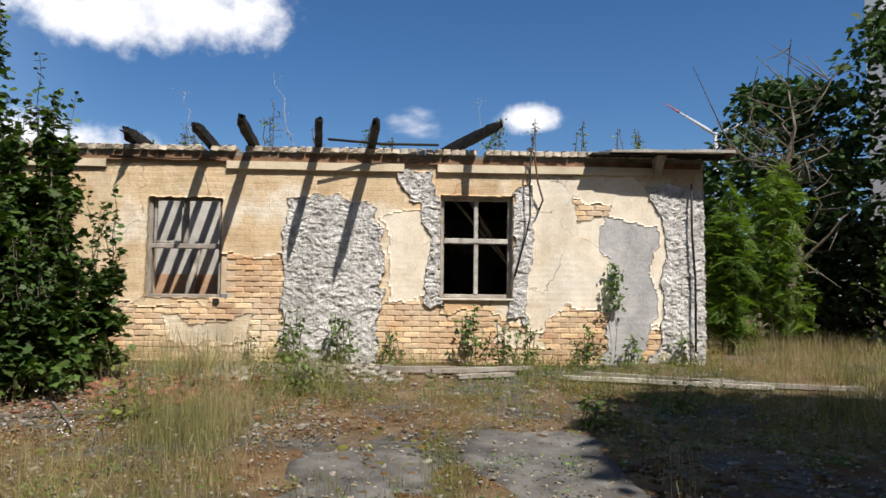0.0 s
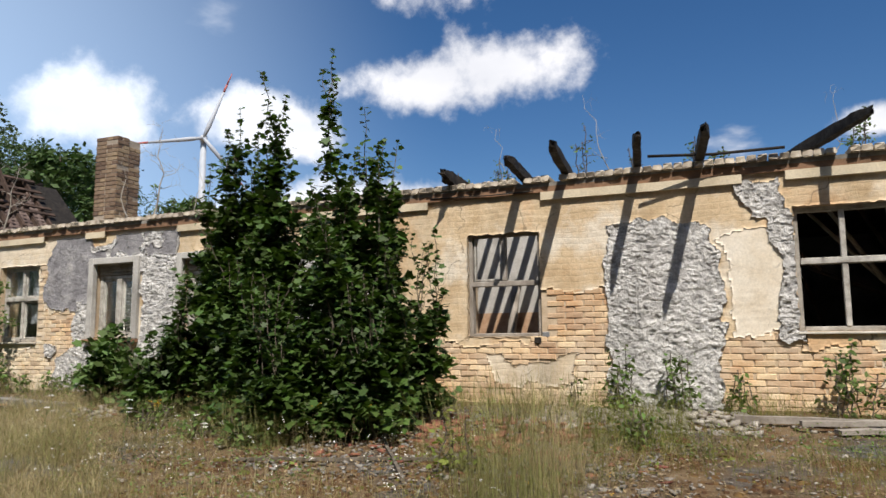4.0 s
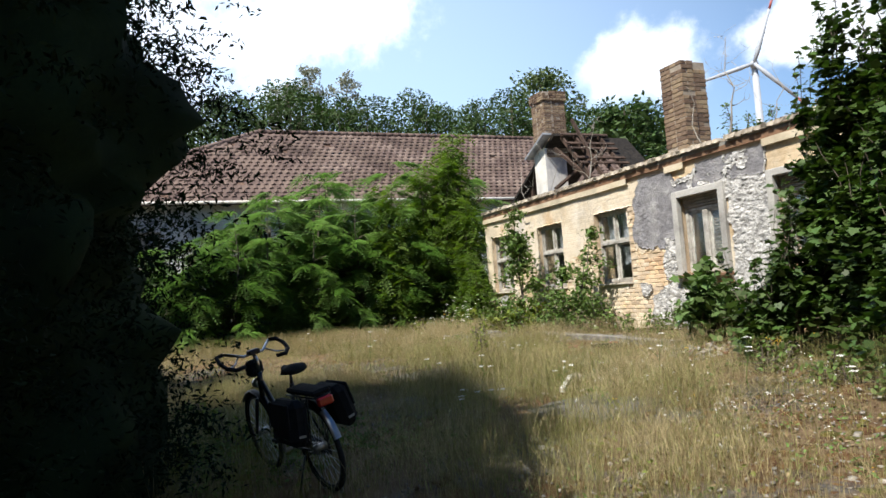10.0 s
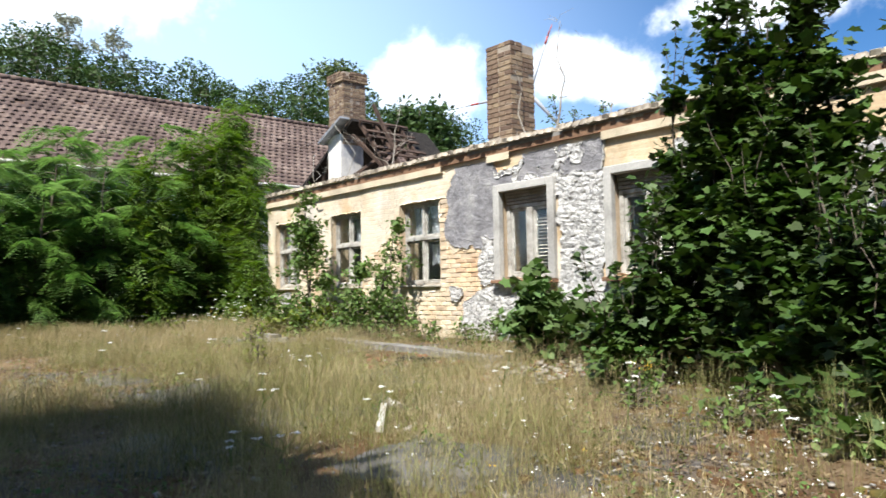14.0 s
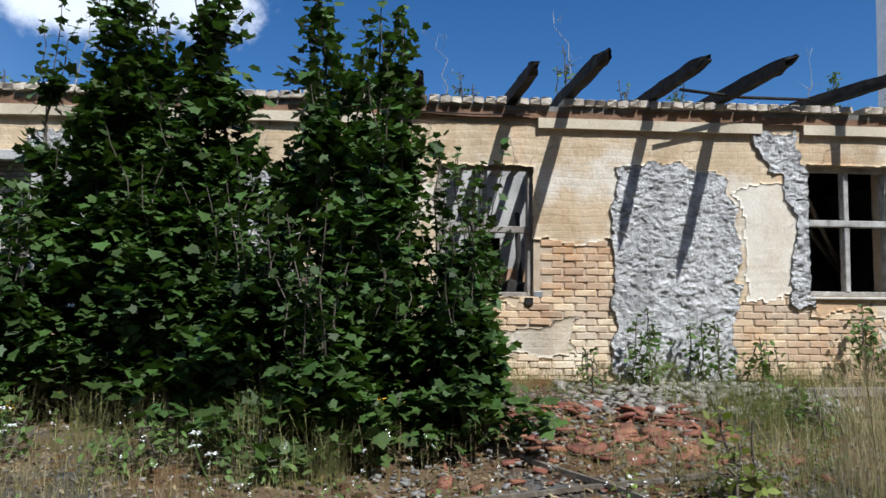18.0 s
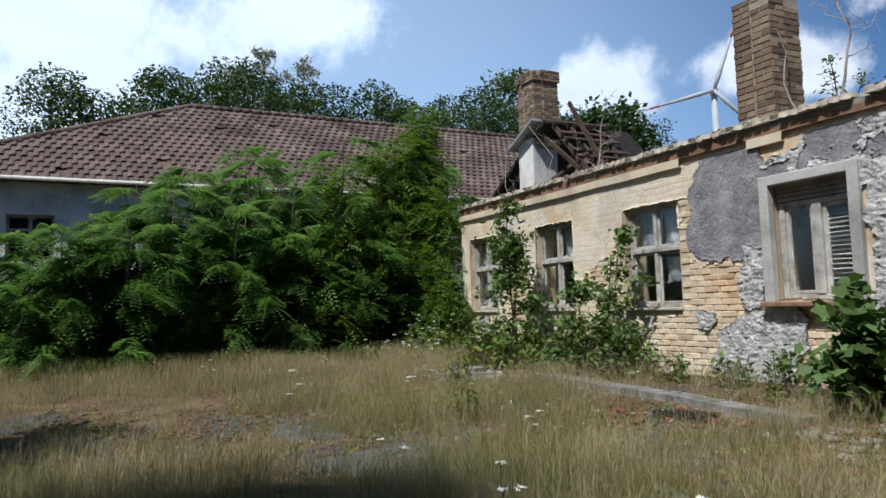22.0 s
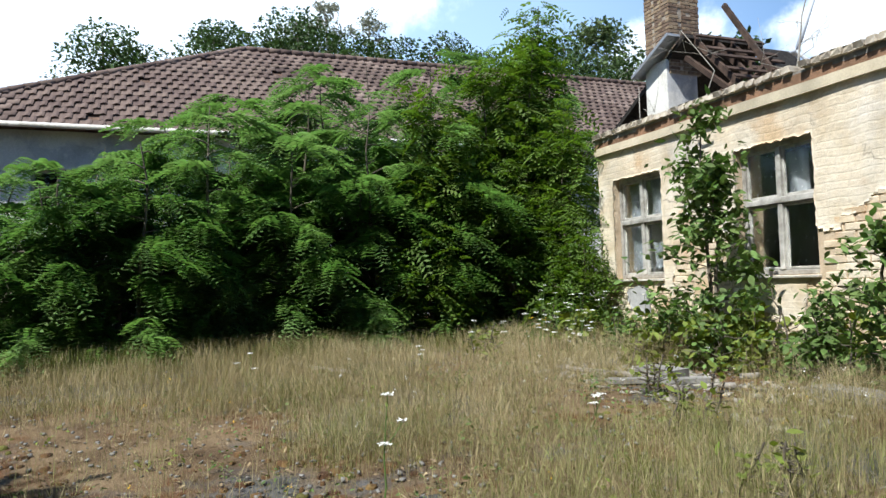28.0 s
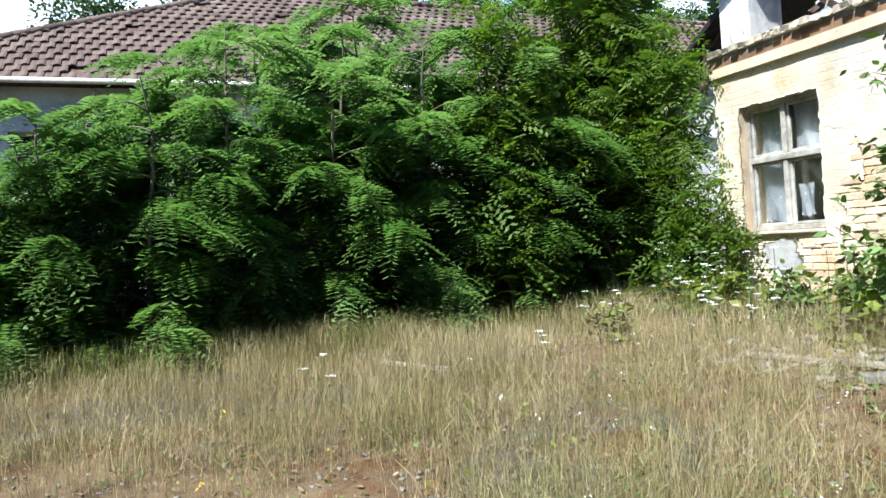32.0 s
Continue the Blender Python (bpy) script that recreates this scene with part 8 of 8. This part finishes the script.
# ---- bicycle ----
def bicycle():
    ob = empty("bicycle", 0, 0, 0)
    S = "black"
    R = 0.34
    rear, front = Vector((0, 0, R)), Vector((1.10, 0, R))
    bb, seat_top, head_top, head_low = Vector((0.45, 0, 0.29)), Vector((0.21, 0, 0.82)), Vector((0.83, 0, 0.88)), Vector((0.90, 0, 0.66))
    tubes("frame", [([bb, seat_top], 0.018), ([bb, Vector((0.68, 0, 0.42)), head_low], 0.024), ([Vector((0.40, 0, 0.42)), Vector((0.66, 0, 0.58)), head_top - Vector((0, 0, 0.08))], 0.02), ([head_low, head_top], 0.024)], S, ob, "black step-through frame", 10)
    stays = []
    for s in (-1, 1):
        stays += [([bb + Vector((0, 0.03 * s, 0)), rear + Vector((0, 0.065 * s, 0))], 0.010), ([Vector((0.24, 0.02 * s, 0.76)), rear + Vector((0, 0.065 * s, 0))], 0.008)]
    tubes("rear_stays", stays, S, ob, "", 7)
    fork = []
    for s in (-1, 1):
        fork.append(([head_low + Vector((0.0, 0.05 * s, 0.0)), Vector((0.99, 0.06 * s, 0.50)), front + Vector((0, 0.06 * s, 0))], [0.016, 0.016, 0.011]))
    tubes("fork", fork, S, ob, "black front fork", 8)

    def wheel(nm, c):
        ring = lambda r, n=40: [c + Vector((r * math.cos(2 * math.pi * i / n), 0, r * math.sin(2 * math.pi * i / n))) for i in range(n + 1)]
        w = tubes("wheel", [([c - Vector((0, 0.05, 0)), c + Vector((0, 0.05, 0))], 0.028)], "chrome", ob, "bicycle wheel hub", 10)
        tubes("tyre", [(ring(R - 0.02), 0.021)], "rubber", w, "black tyre", 8, False)
        tubes("rim", [(ring(R - 0.045), 0.011)], "black", w, "black rim", 6, False)
        sp = []
        for i in range(28):
            a = 2 * math.pi * i / 28
            sp.append(([c + Vector((0.025 * math.cos(a + 1.2), 0.03 * (1 if i % 2 else -1), 0.025 * math.sin(a + 1.2))), c + Vector(((R - 0.045) * math.cos(a), 0, (R - 0.045) * math.sin(a)))], 0.0016))
        tubes("spokes", sp, "chrome", w, "thin spokes", 4, False)

    wheel("rear", rear); wheel("front", front)

    def guard(nm, c, a0, a1, mat, label):
        bm = bmesh.new()
        n, rows = 18, []
        for i in range(n + 1):
            a = radians(a0 + (a1 - a0) * i / n)
            rows.append([bm.verts.new(c + Vector(((R + dr) * math.cos(a), y, (R + dr) * math.sin(a)))) for y, dr in ((-0.030, 0.014), (-0.018, 0.028), (0.018, 0.028), (0.030, 0.014))])
        for i in range(n):
            for k in range(3):
                bm.faces.new((rows[i][k], rows[i][k + 1], rows[i + 1][k + 1], rows[i + 1][k]))
        bmesh.ops.solidify(bm, geom=bm.faces[:], thickness=0.003)
        part(nm, bm, mat, ob, label, True)

    guard("rear_mudguard", rear, 60, 124.5, "black", "black mudguard")
    guard("mudguard_tail", rear, 125, 163, "chrome", "silver mudguard tail with a stripe")
    guard("front_mudguard", front, 40, 165, "black", "black mudguard")
    # saddle on its post
    tubes("seat_post", [([seat_top, Vector((0.18, 0, 0.925))], 0.013)], "chrome", ob, "", 8)
    bm = bmesh.new()
    rows = []
    for i, (x, w, z) in enumerate(((0.04, 0.05, 0.950), (0.07, 0.095, 0.965), (0.13, 0.10, 0.965), (0.20, 0.06, 0.950), (0.27, 0.03, 0.950), (0.315, 0.018, 0.940))):
        rows.append([bm.verts.new((x, y * w, z + dz)) for y, dz in ((-1, -0.045), (-0.85, -0.01), (0, 0.008), (0.85, -0.01), (1, -0.045), (0, -0.05))])
    for i in range(len(rows) - 1):
        for k in range(6):
            bm.faces.new((rows[i][k], rows[i][(k + 1) % 6], rows[i + 1][(k + 1) % 6], rows[i + 1][k]))
    bm.faces.new(rows[0]); bm.faces.new(rows[-1][::-1])
    part("saddle", bm, "rubber", ob, "worn black saddle", True)
    # stem and looped touring handlebar
    tubes("stem", [([head_top, Vector((0.80, 0, 0.99)), Vector((0.86, 0, 1.04))], 0.016)], "chrome", ob, "bright stem", 8)
    for s in (-1, 1):
        bar = [(0.86, 0.0, 1.04), (0.85, 0.10 * s, 1.05), (0.92, 0.17 * s, 1.06), (0.98, 0.24 * s, 1.06), (0.96, 0.31 * s, 1.05), (0.86, 0.33 * s, 1.03), (0.76, 0.31 * s, 1.01), (0.70, 0.25 * s, 1.0), (0.71, 0.16 * s, 1.0)]
        bar = [(x, y * 0.86, 1.04 + (x - 0.86) * 0.42) for x, y, z in bar]
        tubes("handlebar", [(bar[:4], 0.012)], "chrome", ob, "bright bar clamp section", 8)
        tubes("handlebar_grip", [(bar[3:], 0.017)], "rubber", ob, "black foam grip loop", 8)
        tubes("brake_lever", [([(0.88, 0.12 * s, 1.04), (0.82, 0.18 * s, 1.0), (0.80, 0.26 * s, 0.98)], 0.007)], "chrome", ob, "", 6)
    boxed("computer_mount", (0.80, 0.87, -0.05, 0.05, 1.03, 1.075), "black", ob, "black display on the stem", bevel=0.01)
    boxed("headlamp", (0.93, 1.0, -0.035, 0.035, 0.74, 0.81), "chrome", ob, "bright round headlamp", bevel=0.02)
    boxed("handlebar_bag", (0.87, 0.97, -0.07, 0.07, 0.84, 0.98), "fabric", ob, "small black bag on the head tube", bevel=0.03)
    # carrier with panniers and lamp
    rack = []
    for s in (-1, 1):
        rack += [([(0.22, 0.06 * s, 0.745), (-0.26, 0.07 * s, 0.755)], 0.006), ([(0.02, 0.07 * s, 0.75), (0.0, 0.07 * s, R)], 0.006), ([(-0.16, 0.07 * s, 0.75), (0.0, 0.07 * s, R)], 0.006)]
    rack += [([(x, -0.07, 0.75), (x, 0.07, 0.75)], 0.005) for x in (-0.26, -0.1, 0.06)]
    tubes("carrier", rack, "black", ob, "black carrier", 6)
    boxed("carrier_top", (-0.27, 0.19, -0.075, 0.075, 0.762, 0.80), "fabric", ob, "black folded bag top", bevel=0.015)
    for s in (-1, 1):
        y0, y1 = sorted((0.085 * s, 0.235 * s))
        splay = pose(0, 0.085 * s, 0.76, 9 * s) @ pose(0, -0.085 * s, -0.76)
        p = boxed("pannier", (-0.22, 0.16, y0, y1, 0.43, 0.755), "fabric", ob, "black fabric pannier", m=splay, bevel=0.05)
        f0, f1 = sorted((0.225 * s, 0.245 * s))
        boxed("flap", (-0.19, 0.13, f0, f1, 0.56, 0.74), "fabric", p, "black flap", m=splay, bevel=0.008)
        boxed("reflector_strip", (-0.23, -0.222, y0 + 0.05, y1 - 0.05, 0.50, 0.515), "zinc", p, "grey reflective strip", m=splay, bevel=0)
    lamp = boxed("rear_lamp", (-0.315, -0.272, -0.06, 0.06, 0.685, 0.75), "red_lens", ob, "red rear lamp", bevel=0.012)
    # chain guard, cranks, pedals, stand
    boxed("chain_guard", (0.0, 0.52, -0.085, -0.065, 0.24, 0.36), "black", ob, "black chain guard", bevel=0.01)
    tubes("crank", [([bb + Vector((0, -0.10, 0)), bb + Vector((0.10, -0.11, -0.13))], 0.010), ([bb + Vector((0, 0.10, 0)), bb + Vector((-0.10, 0.11, 0.13))], 0.010), ([bb + Vector((0, -0.1, 0)), bb + Vector((0, 0.1, 0))], 0.016)], "chrome", ob, "", 8)
    for s, d in ((-1, 1), (1, -1)):
        c = bb + Vector((0.10 * d, 0.16 * s, -0.13 * d))
        boxed("pedal", (c.x - 0.045, c.x + 0.045, c.y - 0.04, c.y + 0.04, c.z - 0.012, c.z + 0.012), "rubber", ob, bevel=0.004)
    tubes("kickstand", [([(0.20, 0.05, 0.27), (0.12, 0.20, 0.03)], 0.008)], "black", ob, "", 6)
    return tagged(ob, "black trekking bicycle with panniers parked in the grass", "bicycle")


bike = bicycle()
BIKE_X, BIKE_Y = -2.22, -7.50
bike.matrix_basis = pose(BIKE_X, BIKE_Y, gz(BIKE_X, BIKE_Y) - 0.01, 0, 0, 193) @ pose(0, 0, 0, -12.6) @ Matrix.Scale(0.88, 4)


# tall turbine tower standing near, seen above the house
tower = empty("turbine_tower", 66.0, 79.5, -1)
tubes("mast", [([(0, 0, 0), (0, 0, 50), (0, 0, 98)], [2.7, 2.35, 1.9])], "white_metal", tower, "pale conical mast", 24)
tagged(tower, "pale conical wind turbine mast rising out of view", "tower")

# ---- bricks, laid one by one ----
lay_coping()
chimney("chimney", -7.86, 0.98, 3.0, 4.93, 0.58, 0.58, "tall brick chimney on the flat roof", seed=5)
chimney("chimney", -18.6, 4.75, 5.4, 7.75, 0.85, 0.85, "brown brick chimney of the ruined wing", seed=6, crown=0.05)


def brick_mesh(seed):
    rnd = random.Random(seed)
    bm = box(bmesh.new(), -0.117, 0.117, -0.009, 0.03, -0.0345, 0.0345, bevel=0.007)
    for v in bm.verts:
        v.co += Vector((rnd.uniform(-0.007, 0.006), rnd.uniform(-0.004, 0.003), rnd.uniform(-0.004, 0.004)))
    me = bpy.data.meshes.new("brick")
    bmesh.ops.recalc_face_normals(bm, faces=bm.faces)
    bm.to_mesh(me); bm.free()
    me.materials.append(M["brick"])
    return me


def lay_bricks():
    """Bare bricks of the front wall: those by the empty window singly, the rest as one mass."""
    meshes, rnd, made, rest = [brick_mesh(s) for s in range(6)], random.Random(12), 0, []
    raw = []
    for r in range(int((WALL_TOP - 0.15 + 0.3) / 0.077)):
        z = -0.28 + r * 0.077
        x = WALL_L + 0.12 + (0.125 if r % 2 else 0)
        while x < WALL_R - 0.1:
            inside = any(a - 0.115 < x < b + 0.115 and lo - 0.035 < z < hi + 0.035 for a, b, lo, hi in OPENINGS.values())
            if not inside and z > -0.12 and any(kind_at(x + d, z) == 2 for d in (-0.08, 0, 0.08)) and rnd.random() > 0.02:
                raw.append((x, z))
            x += 0.25
    for x, z in raw:
        m = pose(x + rnd.uniform(-0.004, 0.004), 0.011 + rnd.uniform(-0.005, 0.006), z, 0, rnd.uniform(-1.4, 1.4), rnd.uniform(-1.5, 1.5)) @ Matrix.Diagonal((rnd.uniform(0.92, 1.02), 1, rnd.uniform(0.92, 1.03), 1))
        k = rnd.randrange(6)
        if -0.3 < x < 7 and made < 300:
            ob = new("brick", meshes[k]); ob.parent = wall_front; ob.matrix_basis = m
            made += 1
        else:
            mm = np.array(m)
            co = np.array([v.co for v in meshes[k].vertices])
            rest.append((co @ mm[:3, :3].T + mm[:3, 3], meshes[k]))
    for west, mat, label in ((False, "brick_joined", "bare yellow and orange bricks"), (True, "washed_brick", "bare bricks with remains of whitewash")):
        verts, faces = [], []
        for co, me in rest:
            if (co[0][0] < -8.3) != west:
                continue
            base = len(verts)
            verts += [tuple(v) for v in co]
            faces += [tuple(base + i for i in p.vertices) for p in me.polygons]
        tagged(from_faces("brickwork", verts, faces, mat, wall_front), label, kind="stuff")


lay_bricks()
